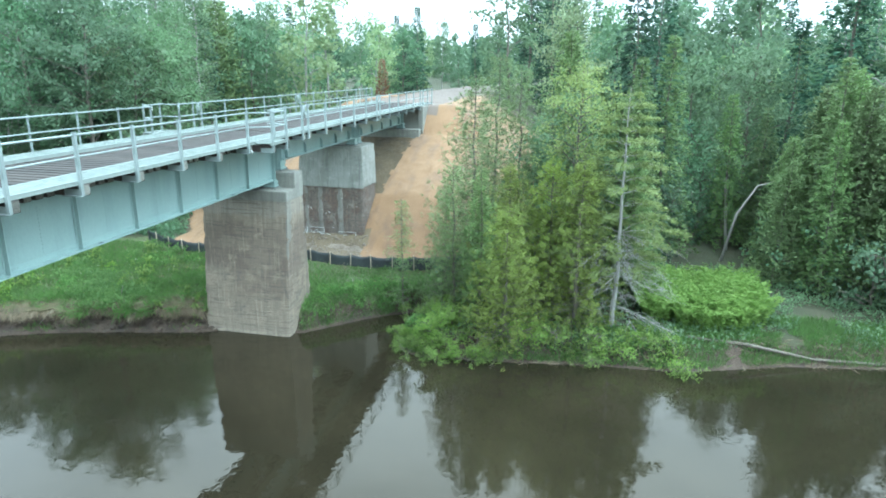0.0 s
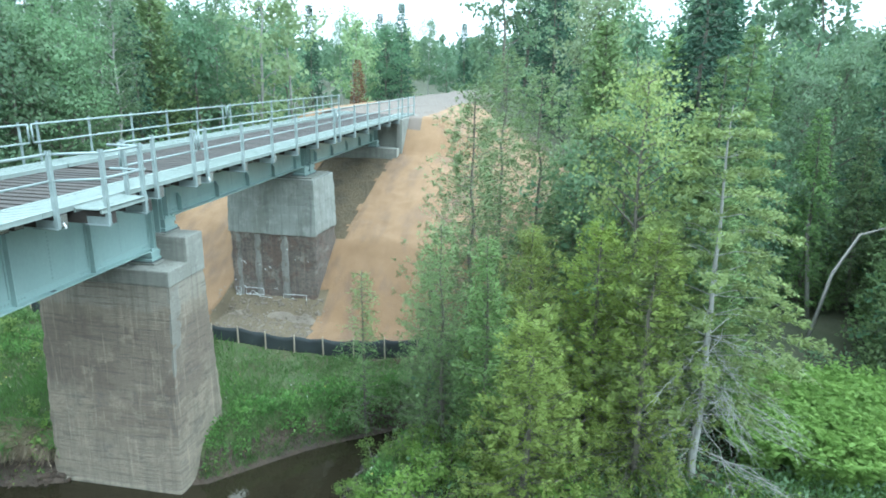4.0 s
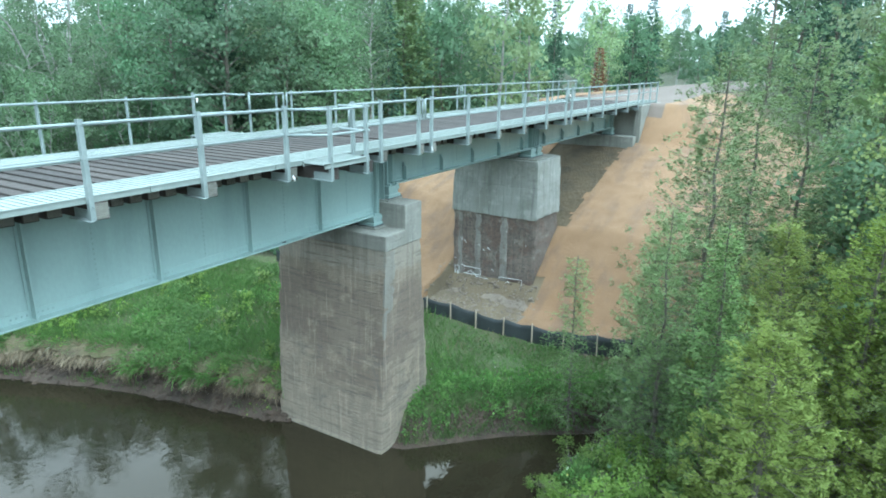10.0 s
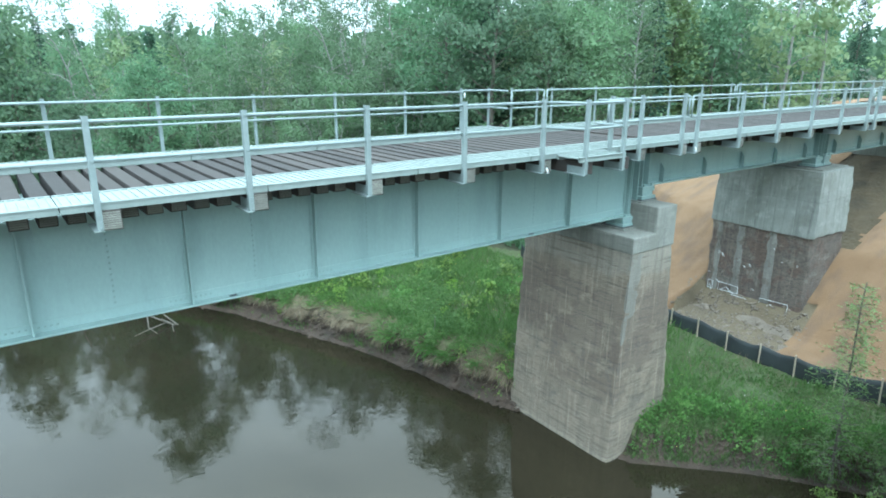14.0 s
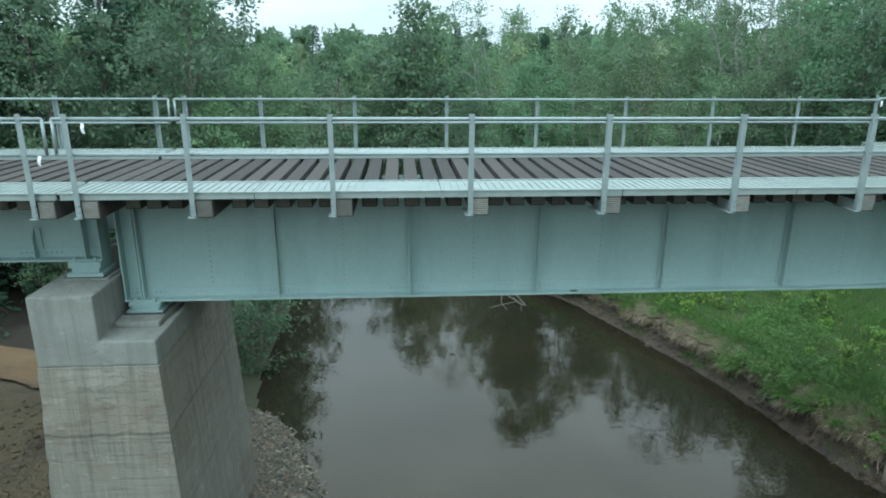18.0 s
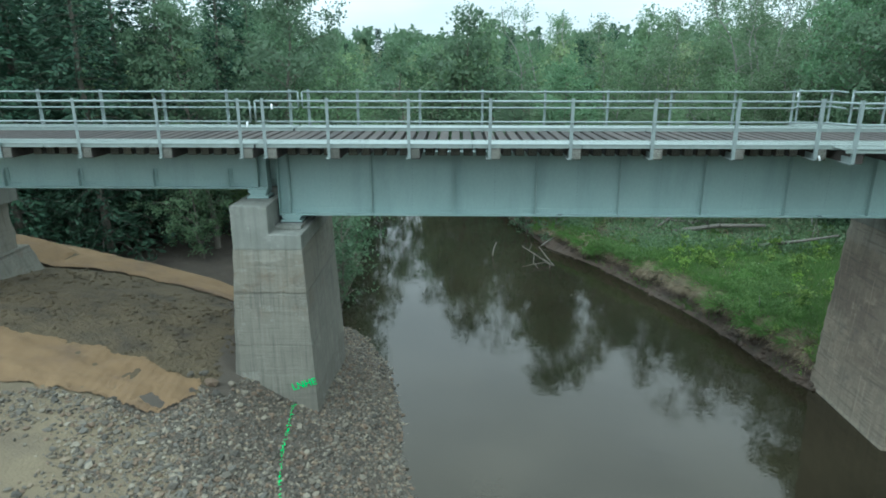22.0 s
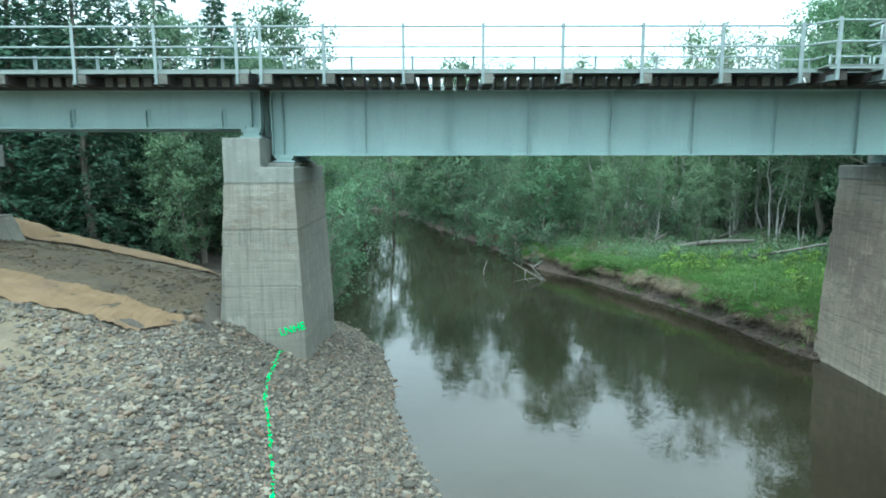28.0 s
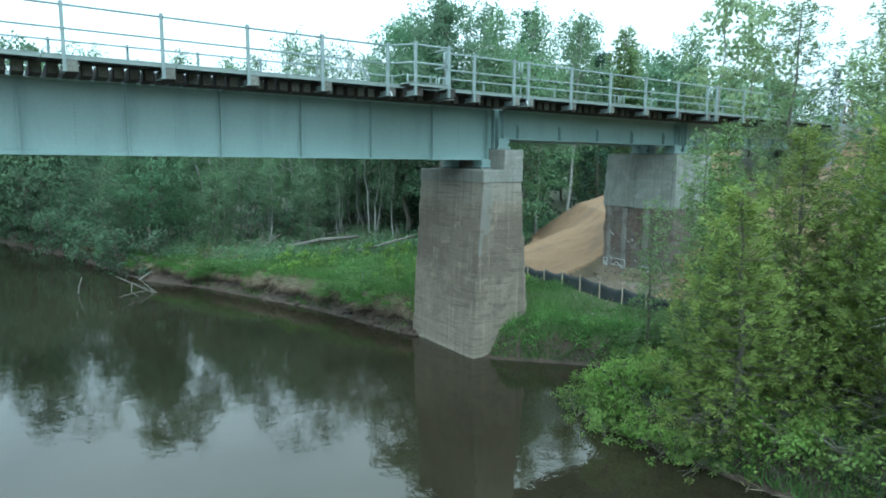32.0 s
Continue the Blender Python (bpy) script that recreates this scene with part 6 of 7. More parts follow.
x, y, rng = scatter(5, 130000, 8, 23.5, -7, 16, on_terrace)
worn = np.clip((x - 19.6) / 1.6, 0, 1) * (y < 2.5) + 0.5 * (y < 2.5)
sel = rng.uniform(0, 1, len(x)) > 0.62 * np.clip(worn, 0, 1) * (ripple(x, y, 1.1, 5.0) > -0.35)
x, y = x[sel], y[sel]
lush = ripple(x, y, 1.05, 3.3) + 0.4 * ripple(x, y, 3.4, 1.0)
for lo, hi, height, up, words in ((-9, -0.15, 0.17, 0.9, "short trodden green grass on the river terrace"), (-0.15, 0.3, 0.27, 1.0, "lush green grass on the river terrace"), (0.3, 9, 0.40, 0.8, "long leaning grass in tufts on the terrace")):
    sel = (lush > lo) & (lush <= hi)
    turf("grass", words, x[sel], y[sel], rng, height, 0.022, GRASS, up)
x, y, rng = scatter(40, 16000, 16, 21.5, -7, -0.9, lambda a, b: (~inside(WEST_SHORE + EAST_SHORE[::-1], a, b)) & (distance_to(EAST_SHORE, a, b) > 0.1) & (distance_to(EAST_SHORE, a, b) < 1.1))
turf("grass", "long grass drooping towards the muddy inlet", x, y, rng, 0.28, 0.024, GRASS, 0.8)
x, y, rng = scatter(6, 9500, 8, 23.5, 2.6, 16, on_terrace)
dx, dy, drng = scatter(44, 9000, 8, 23.5, -6, 16, on_terrace)
sel = ripple(dx, dy, 1.3, 7.0) > 0.0
turf("dry_grass", "old straw blades among the green grass", dx[sel], dy[sel], drng, 0.3, 0.014, STRAW)
tall = 0.55 + 0.45 * ripple(x, y, 0.8, 3.0)
keepers = tall > 0.68
x, y, tall = x[keepers], y[keepers], tall[keepers]
px = np.repeat(x, 9) + rng.normal(size=9 * len(x)) * 0.12
py = np.repeat(y, 9) + rng.normal(size=9 * len(x)) * 0.12
pz = np.maximum(land(px, py), 0.9) + rng.uniform(0.05, 0.5, len(px)) * np.repeat(tall, 9)
me = leaves("weeds", np.stack([px, py, pz], 1), rng.normal(size=(len(px), 3)) + np.array([0, 0, 0.4]), 0.125, 0.07, WEED, rng)
thing("weeds", "leafy bright weeds among the grass", "weeds", kind="stuff", data=me)


def weed_mounds(seed, count, x0, x1, y0, y1, name, label, mat, leaf, lo, hi, keep):
    """Rounded clumps of broad-leaved weeds of uneven size."""
    cx, cy, rng = scatter(seed, count, x0, x1, y0, y1, keep)
    where, way = [], []
    for px, py in zip(cx, cy):
        r = rng.uniform(lo, hi)
        n = int(420 * r * r) + 14
        out = unit(rng.normal(size=(n, 3)) * np.array([1, 1, 0.8]))
        out[:, 2] = np.abs(out[:, 2])
        q = out * r * rng.uniform(0.55, 1.1, n)[:, None] * np.array([1, 1, rng.uniform(0.6, 1.3)])
        where.append(q + np.array([px, py, zg(px, py, 0.02)]))
        way.append(out + rng.normal(size=(n, 3)) * 0.5 + np.array([0, 0, 0.1]))
    me = leaves(name, np.concatenate(where), np.concatenate(way), leaf, 0.55 * leaf, mat, rng, 0.2)
    return thing(name, label, "weeds", kind="stuff", data=me)


def off_edge(a, b):
    return on_terrace(a, b) & (distance_to(EAST_SHORE, a, b) > 0.45)


weed_mounds(61, 520, 10, 22.3, 2.4, 15, "weeds", "mounded clumps of bright broad-leaved weeds", WEED, 0.13, 0.14, 0.42, lambda a, b: off_edge(a, b) & (ripple(a, b, 0.9, 3.0) > 0.22))
weed_mounds(62, 150, 10, 22.3, 2.4, 15, "weeds", "pale yellow-green weed clumps standing above the grass", LEAF_BRIGHT, 0.10, 0.10, 0.26, off_edge)
weed_mounds(63, 170, 15.5, 22.3, -6, 0, "weeds", "low dark weed clumps in the grass below the fence", WEED, 0.10, 0.08, 0.24, off_edge)
weed_mounds(64, 700, 15.8, 22.0, -6.5, 0, "weeds", "fresh green weeds crowding the edge of the inlet", WEED, 0.11, 0.10, 0.26, lambda a, b: on_terrace(a, b) & (distance_to(EAST_SHORE, a, b) + 0.5 * ripple(a, b, 1.2, 2.0) < 1.5) & (distance_to(EAST_SHORE, a, b) > 0.3))
x, y, rng = scatter(7, 26000, 14.5, 26, -30, -6.5, lambda a, b: (~inside(WEST_SHORE + EAST_SHORE[::-1], a, b)) & (distance_to(EAST_SHORE, a, b) > 0.55) & (ripple(a, b, 0.9, 1.0) > -0.35))
z = land(x, y) + rng.uniform(0, 0.35, len(x))
me = leaves("undergrowth", np.stack([x, y, z], 1), rng.normal(size=(len(x), 3)) + np.array([0, 0, 0.6]), 0.15, 0.07, LEAF_MID, rng)
thing("undergrowth", "low mixed green undergrowth beneath the trees", "undergrowth", kind="stuff", data=me)


x, y, rng = scatter(38, 60000, 14.8, 20.5, -26, -8.5, lambda a, b: (~inside(WEST_SHORE + EAST_SHORE[::-1], a, b)) & (distance_to(EAST_SHORE, a, b) > 0.12) & (distance_to(EAST_SHORE, a, b) < 2.3) & (ripple(a, b, 1.7, 4.0) > -0.5))
turf("grass", "rough grass growing down to the muddy shore", x, y, rng, 0.3, 0.024, GRASS)
tall_weed = make_tree("tall_weed", "tall leafy weed with bright green leaves in the grass", broadleaf(115, 0.8, 0.3, 0.1, 12, 4, 7, (0.12, 0.06), 0.008, 2, 0.09, 0.1, 0.6), GRASS, LEAF_BRIGHT, "tall weeds on the terrace", category="weed")
rng_w = random.Random(51)
first = True
for k in range(46):
    x, y = rng_w.uniform(11.5, 21.5), rng_w.uniform(2.5, 15)
    a, b = np.array([x]), np.array([y])
    if on_terrace(a, b)[0] and distance_to(EAST_SHORE, a, b)[0] > 0.4:
        plant(tall_weed, x, y, rng_w.uniform(0.5, 1.25), rng_w.uniform(0, 360), (rng_w.uniform(-12, 12), 0), first)
        first = False


x, y, rng = scatter(39, 26000, 20, 46, 8.5, 20, lambda a, b: ~east_mat(a, b) & (a > np.interp(b, fy, fxx) + 0.3) & (ripple(a, b, 0.8, 2.0) > -0.5))
me = leaves("undergrowth", np.stack([x, y, land(x, y) + rng.uniform(0, 0.6, len(x))], 1), rng.normal(size=(len(x), 3)) + np.array([0, 0, 0.5]), 0.24, 0.13, LEAF_DEEP, rng)
thing("undergrowth", "dark leafy undergrowth below the embankment", "undergrowth", kind="stuff", data=me)


x, y, rng = scatter(45, 30000, 10.2, 25, 13.6, 23, lambda a, b: (~inside(WEST_SHORE + EAST_SHORE[::-1], a, b)) & (distance_to(EAST_SHORE, a, b) > 0.6) & (ripple(a, b, 0.9, 4.0) > -0.45))
me = leaves("undergrowth", np.stack([x, y, land(x, y) + rng.uniform(0, 1, len(x)) ** 2 * 0.7], 1), rng.normal(size=(len(x), 3)) + np.array([0, 0, 0.5]), 0.17, 0.085, LEAF_MID, rng)
thing("undergrowth", "low leafy growth at the edge of the wood", "undergrowth", kind="stuff", data=me)
weed_mounds(65, 90, 11, 24, 13.4, 19, "weeds", "tall pale weeds in front of the fallen logs", WEED, 0.15, 0.2, 0.6, lambda a, b: distance_to(EAST_SHORE, a, b) > 0.8)
x, y, rng = scatter(46, 2600, 10.8, 24, 14.4, 22, lambda a, b: (~inside(WEST_SHORE + EAST_SHORE[::-1], a, b)) & (distance_to(EAST_SHORE, a, b) > 0.5) & (ripple(a, b, 0.7, 1.0) > -0.2))
me = leaves("brushwood", np.stack([x, y, land(x, y) + rng.uniform(0.02, 0.5, len(x))], 1), rng.normal(size=(len(x), 3)) * np.array([1, 1, 0.35]), 0.9, 0.022, STRAW, rng, 0.5)
thing("brushwood", "tangled grey-brown brushwood on the wood's floor", "brushwood", kind="stuff", data=me)


def frond_patch(seed, count, x0, x1, y0, y1, keep):
    rng = np.random.default_rng(seed)
    where, way = [], []
    done = 0
    while done < count:
        cx, cy = rng.uniform(x0, x1), rng.uniform(y0, y1)
        if not keep(cx, cy):
            continue
        done += 1
        cz = zg(cx, cy)
        for f in range(6):
            az, ln = rng.uniform(0, 6.28), rng.uniform(0.8, 1.35)
            out = np.array([math.cos(az), math.sin(az), 0])
            side = np.array([-out[1], out[0], 0])
            for k in range(9):
                u = (k + 1) / 9
                p = np.array([cx, cy, cz]) + out * ln * 0.45 * u ** 1.4 + np.array([0, 0, ln * (1.25 * u - 0.4 * u * u)])
                for sd in (-1, 1):
                    where.append(p)
                    way.append(side * sd + out * 0.5 + np.array([0, 0, 0.25]))
    me = leaves("ferns", np.array(where), np.array(way), 0.2, 0.075, LEAF_FERN, rng)
    return thing("ferns", "bright green patch of tall arching ferns", "ferns", kind="stuff", data=me)


frond_patch(8, 330, 17.8, 22.6, -19.6, -14.9, lambda a, b: a > 17.9 + 0.18 * abs(b + 17) and float(distance_to(EAST_SHORE, np.array(a), np.array(b))) > 1.3)
# dry grass and roots that hang from the undercut bank
rng = np.random.default_rng(9)
edge = np.array(EAST_SHORE[6:18])
seg = rng.integers(0, len(edge) - 1, 32000)
u = rng.uniform(0, 1, len(seg))[:, None]
pts = edge[seg] + (edge[seg + 1] - edge[seg]) * u
nx = edge[seg + 1] - edge[seg]
nrm = unit(np.stack([-nx[:, 1], nx[:, 0]], 1))
pts = pts + nrm * rng.uniform(0.75, 1.2, len(seg))[:, None]
ok = (ripple(pts[:, 0], pts[:, 1], 1.6, 2.0) > -0.25)
pts, nrm = pts[ok], nrm[ok]
hang = np.concatenate([-nrm * 0.7, -rng.uniform(0.2, 1.3, len(pts))[:, None]], 1) + rng.normal(size=(len(pts), 3)) * 0.35
me = leaves("dry_grass", np.stack([pts[:, 0], pts[:, 1], land(pts[:, 0], pts[:, 1]) + 0.05], 1), hang, 0.5, 0.026, STRAW, rng)
thing("dry_grass", "dry straw and roots hanging over the eroded bank", "dry grass", kind="stuff", data=me)
lip, face = Shape(), Shape()
rings, faces = [], []
for k in range(len(edge) - 1):
    a, b = edge[k], edge[k + 1]
    d = float(np.linalg.norm(b - a))
    for j in range(int(d / 0.08)):
        u = j * 0.08 / d
        p = a + (b - a) * u
        w0, w1 = edge[k] - edge[max(k - 1, 0)], edge[min(k + 2, len(edge) - 1)] - edge[k + 1]
        way_now = (b - a) / d + max(0, 0.5 - u) * unit(w0 + 1e-6) + max(0, u - 0.5) * unit(w1 + 1e-6)
        nn = unit(np.array([-way_now[1], way_now[0]]))
        c = max(-0.22, 0.10 + 0.5 * noise.noise((p[0] * 0.95, p[1] * 0.95, 3.0)) + 0.16 * noise.noise((p[0] * 3.1, p[1] * 3.1, 5.0)))
        droop = max(0.0, c) ** 1.3
        n1, n2 = noise.noise((p[0] * 2.9, p[1] * 2.9, 1.0)), 1.4 * noise.noise((p[0] * 0.9, p[1] * 0.9, 8.0))
        zt = 0.87 + 0.06 * n2 + 0.05 * n1
        at = lambda o, z: (p[0] + nn[0] * o, p[1] + nn[1] * o, z)
        rings.append([at(1.6, zt + 0.14), at(0.8 - 0.4 * c, zt + 0.1), at(0.6 - c, zt - 0.03 - 0.75 * droop), at(0.62 - c, zt - 0.1 - 0.8 * droop), at(0.87 - 0.4 * c, zt - 0.2), at(1.6, zt - 0.2)])
        wave = [0.11 * n2 + 0.10 * noise.noise((p[0] * 1.7, p[1] * 1.7, 1.3 * q)) + 0.07 * noise.noise((p[0] * 4, p[1] * 4, 7.1 * q)) for q in range(6)]
        faces.append([at(-0.25, -0.2), at(-0.02 + 0.4 * wave[0], 0.03), at(0.14 + wave[1], 0.10), at(0.31 + wave[2], 0.20), at(0.50 + wave[3], 0.33), at(0.66 + 0.7 * wave[4], 0.5), at(0.80 + 0.5 * wave[5], 0.68), at(1.4, 0.78)])
lip.loft(rings)
face.loft(faces, cap=False, closed=False)
thing("bank_face", "eroded brown mud face of the undercut river bank", "bank", kind="structure", data=face.mesh("bank_face", MUD, smooth=True))
thing("sod_lip", "ragged overhanging sod of grass roots along the bank", "sod", kind="stuff", data=lip.mesh("sod_lip", SOD))
tips = np.array([q[2] for q in rings for _ in range(44)]) + rng.normal(size=(44 * len(rings), 3)) * np.array([0.13, 0.13, 0.03])
inner = np.array([q[0] for q in rings for _ in range(44)])
outw = unit((tips - inner) * np.array([1, 1, 0]))
clumpy = np.array([noise.noise((t[0] * 2.2, t[1] * 2.2, 0)) for t in tips])
tips[:, 2] += 0.08
deep = rng.uniform(0, 1, len(tips)) ** 1.2
back = tips + (inner - tips) * deep[:, None]
back[:, 2] += 0.18 * np.sqrt(deep * (1 - deep))
green = clumpy + 0.6 * deep > 0.22
me = leaves("bank_grass", back[green], outw[green] * 0.6 + rng.normal(size=(int(green.sum()), 3)) * 0.45 + np.array([0, 0, 0.4]), 0.32, 0.022, GRASS, rng)
thing("bank_grass", "grass leaning out over the edge of the bank", "grass", kind="stuff", data=me)
straw = ~green | (rng.uniform(0, 1, len(tips)) < 0.12)
me = leaves("bank_roots", tips[straw] - np.array([0, 0, 0.06]), outw[straw] * 0.5 + rng.normal(size=(int(straw.sum()), 3)) * 0.35 - np.array([0, 0, 0.7]), 0.4, 0.018, STRAW, rng)
thing("bank_roots", "dry roots and straw hanging from the sod", "roots", kind="stuff", data=me)
hang_i = rng.integers(10, len(rings) - 10, 30)
where, way = [], []
for k in hang_i:
    tip, back_to = np.array(rings[k][2]), np.array(rings[k][0])
    lean_out = unit((tip - back_to) * np.array([1, 1, 0]))
    wide = rng.uniform(0.08, 0.24)
    for j in range(int(1100 * wide)):
        o = rng.normal(size=2) * wide
        where.append((tip[0] + o[0] - 0.1 * lean_out[0], tip[1] + o[1] - 0.1 * lean_out[1], tip[2] + 0.03))
        way.append((lean_out[0] * 0.8 + rng.normal() * 0.5, lean_out[1] * 0.8 + rng.normal() * 0.5, rng.uniform(-0.9, 0.7)))
thing("bank_tussocks", "green grass tussocks drooping over the eroded bank", "grass", kind="stuff", data=leaves("bank_tussocks", where, way, 0.4, 0.026, GRASS, rng))
stick = random.Random(77)
for k in range(16):
    q = rings[stick.randrange(20, len(rings) - 20)]
    a, b = Vector(q[2]), Vector(q[0])
    o = (a - b).normalized()
    s = Vector((-o.y, o.x, 0)) * stick.choice((-1, 1))
    p0 = b.lerp(a, 0.75) + Vector((0, 0, 0.02))
    ln = stick.uniform(0.4, 1.0)
    p1 = a + o * 0.1 * ln + s * 0.35 * ln + Vector((0, 0, 0.02))
    p2 = a + o * 0.25 * ln + s * 0.8 * ln + Vector((0, 0, -stick.uniform(0.1, 0.5)))
    dead("root", "thin bleached root hanging over the edge of the bank", [([p0, p1, p2], 0.018, 0.008)], "root")
x, y, rng = scatter(10, 12000, 14.8, 20, -26, -8.2, lambda a, b: (~inside(WEST_SHORE + EAST_SHORE[::-1], a, b)) & (np.abs(distance_to(EAST_SHORE, a, b) - 0.6) < 0.6) & (ripple(a, b, 1.5, 5.0) > -0.1))
me = leaves("dry_grass", np.stack([x, y, land(x, y) + 0.03], 1), rng.normal(size=(len(x), 3)) * np.array([1, 1, 0.3]) + np.array([-0.5, 0, 0.1]), 0.42, 0.02, STRAW, rng)
thing("dry_grass", "straw and washed-up twigs along the shore", "dry grass", kind="stuff", data=me)


# ---- stones of the west bank ----
def stone_mesh(seed):
    rng = random.Random(seed)
    bm = bmesh.new()
    bmesh.ops.create_icosphere(bm, subdivisions=1, radius=0.5)
    for v in bm.verts:
        v.co *= rng.uniform(0.78, 1.12)
        v.co.x *= 1.0
        v.co.y *= 0.78
        v.co.z *= 0.55
    me = bpy.data.meshes.new("stone")
    bm.to_mesh(me)
    bm.free()
    me.materials.append(STONES)
    return me


STONE_MESHES = [stone_mesh(k) for k in range(8)]


def on_gravel(x, y):
    dw = distance_to(WEST_SHORE, x, y)
    wet = inside(WEST_SHORE + EAST_SHORE[::-1], x, y)
    de = distance_to(EAST_SHORE, x, y)
    j = ripple(x, y, 1.1, 0.7)
    ok = (dw < de) & (~wet | (dw < 0.5)) & (dw < 7.0 + 0.8 * j + np.clip(-2.5 - y, 0, 6)) & (y < 7.2)
    ok &= ~((x > -1.55) & (x < 0.62) & (y > -1.0) & (y < 3.05))
    ok &= ~west_mat_low(x, y)
    ok &= ~((x < -1.3) & (y > -2.1 + 0.2 * j))
    return ok


gravel = thing("gravel_bank", "bank of loose grey river stones beside the pier", "gravel", kind="structure")
x, y, rng = scatter(12, 900, -1.0, 4.6, -10.2, -4.6, on_gravel)
for k in range(min(300, len(x))):
    o = part("stone", STONE_MESHES[k % 8], gravel)
    sc = float(rng.choice([0.11, 0.15, 0.19, 0.25], p=[0.3, 0.35, 0.25, 0.1]))
    o.matrix_basis = pose(float(x[k]), float(y[k]), zg(x[k], y[k], 0.12 * sc), rng.uniform(-20, 20), rng.uniform(-20, 20), rng.uniform(0, 360)) @ Matrix.Diagonal((sc, sc, sc, 1))
for k, (bx, by, sc) in enumerate(((-1.75, -1.9, 0.42), (-2.05, -1.55, 0.3), (-1.35, -1.6, 0.3), (-1.0, -1.75, 0.26), (-2.5, -2.15, 0.36), (-2.3, -1.75, 0.28), (-1.5, -2.25, 0.3), (2.6, -4.6, 0.3), (3.4, -5.4, 0.34), (3.7, -6.6, 0.36))):
    if west_mat_low(np.array(bx), np.array(by)):
        continue
    o = part("boulder", STONE_MESHES[(3 * k) % 8], gravel)
    o.matrix_basis = pose(bx, by, zg(bx, by, 0.12 * sc), 8 * (k % 3) - 8, 10, 50 * k) @ Matrix.Diagonal((sc, sc, sc, 1))
# the rest of the stones, joined
ico_v = []
ph = (1 + 5 ** 0.5) / 2
for a in (-1, 1):
    for b in (-ph, ph):
        ico_v += [(0, a, b), (a, b, 0), (b, 0, a)]
ico_v = np.array(ico_v, float) / math.hypot(1, ph) * 0.5
ico_f = []
for i in range(12):
    for j in range(i + 1, 12):
        for k in range(j + 1, 12):
            d = [np.linalg.norm(ico_v[p] - ico_v[q]) for p, q in ((i, j), (j, k), (i, k))]
            if max(d) < 0.6:
                n = np.cross(ico_v[j] - ico_v[i], ico_v[k] - ico_v[i])
                ico_f.append((i, j, k) if n @ ico_v[i] > 0 else (i, k, j))
ico_f = np.array(ico_f)
x, y, rng = scatter(13, 220000, -7.5, 6.0, -24, 8, on_gravel)
dens = 0.8 + 0.5 * ripple(x, y, 0.9, 6.0) - 0.13 * np.clip(-2.3 - x, 0, 4) - 0.10 * np.clip(distance_to(WEST_SHORE, x, y) - 5.0, 0, 6) - 0.12 * np.clip(-10.5 - y, 0, 20)
sel = rng.uniform(0, 1, len(x)) < dens
x, y = x[sel][:56000], y[sel][:56000]
n = len(x)
size = rng.choice([0.045, 0.065, 0.09, 0.125, 0.18], n, p=[0.30, 0.34, 0.22, 0.10, 0.04]) * rng.uniform(0.75, 1.2, n)
shape = np.stack([np.ones(n), rng.uniform(0.45, 0.9, n), rng.uniform(0.32, 0.7, n)], 1) * 1.1 * size[:, None]
v = ico_v[None] * rng.uniform(0.68, 1.2, (n, 12, 1)) * shape[:, None, :]
az = rng.uniform(0, 6.28, n)
tilt = rng.normal(size=n) * 0.3
ct, sn = np.cos(tilt)[:, None], np.sin(tilt)[:, None]
v = np.stack([v[..., 0] * ct + v[..., 2] * sn, v[..., 1], -v[..., 0] * sn + v[..., 2] * ct], -1)
ca, sa = np.cos(az)[:, None], np.sin(az)[:, None]
v = np.stack([v[..., 0] * ca - v[..., 1] * sa, v[..., 0] * sa + v[..., 1] * ca, v[..., 2]], -1)
v = v + np.stack([x, y, land(x, y) + 0.1 * size], 1)[:, None, :]
tri = (ico_f[None] + 12 * np.arange(n)[:, None, None]).reshape(-1, 3)
me = bpy.data.meshes.new("stones")
me.vertices.add(12 * n)
me.vertices.foreach_set("co", v.astype(np.float32).ravel())
me.loops.add(3 * len(tri))
me.loops.foreach_set("vertex_index", tri.astype(np.int32).ravel())
me.polygons.add(len(tri))
me.polygons.foreach_set("loop_start", np.arange(0, 3 * len(tri), 3, dtype=np.int32))
me.polygons.foreach_set("use_smooth", np.zeros(len(tri), bool))
me.materials.append(STONES)
me.update(calc_edges=True)
tagged(part("stones", me, gravel, "loose grey river stones of mixed size"), kind="stuff")

# green sprayed line over the stones
rng = np.random.default_rng(15)
gy = np.linspace(-1.12, -11.5, 620)
gx = np.interp(-gy, [1.1, 1.3, 3.5, 4.5, 5.8, 7.3, 8.25, 9.1, 11.5], [0.2, 0.06, 0.36, 0.58, 1.02, 1.47, 1.72, 1.84, 2.1]) + rng.normal(size=len(gy)) * 0.010
sel = rng.uniform(0, 1, len(gy)) < 0.75 + 0.25 * np.sin(gy * 7)
gx, gy = gx[sel], gy[sel]
gp = np.stack([gx, gy, land(gx, gy) + 0.055 + rng.uniform(0, 0.035, len(gx))], 1)
me = leaves("painted_line", gp, rng.normal(size=(len(gp), 3)) * np.array([1, 1, 0.25]), 0.045, 0.026, GREEN_PAINT, rng, 0.05)
thing("painted_line", "bright green spray-painted line across the stones", "paint line", kind="stuff", data=me)

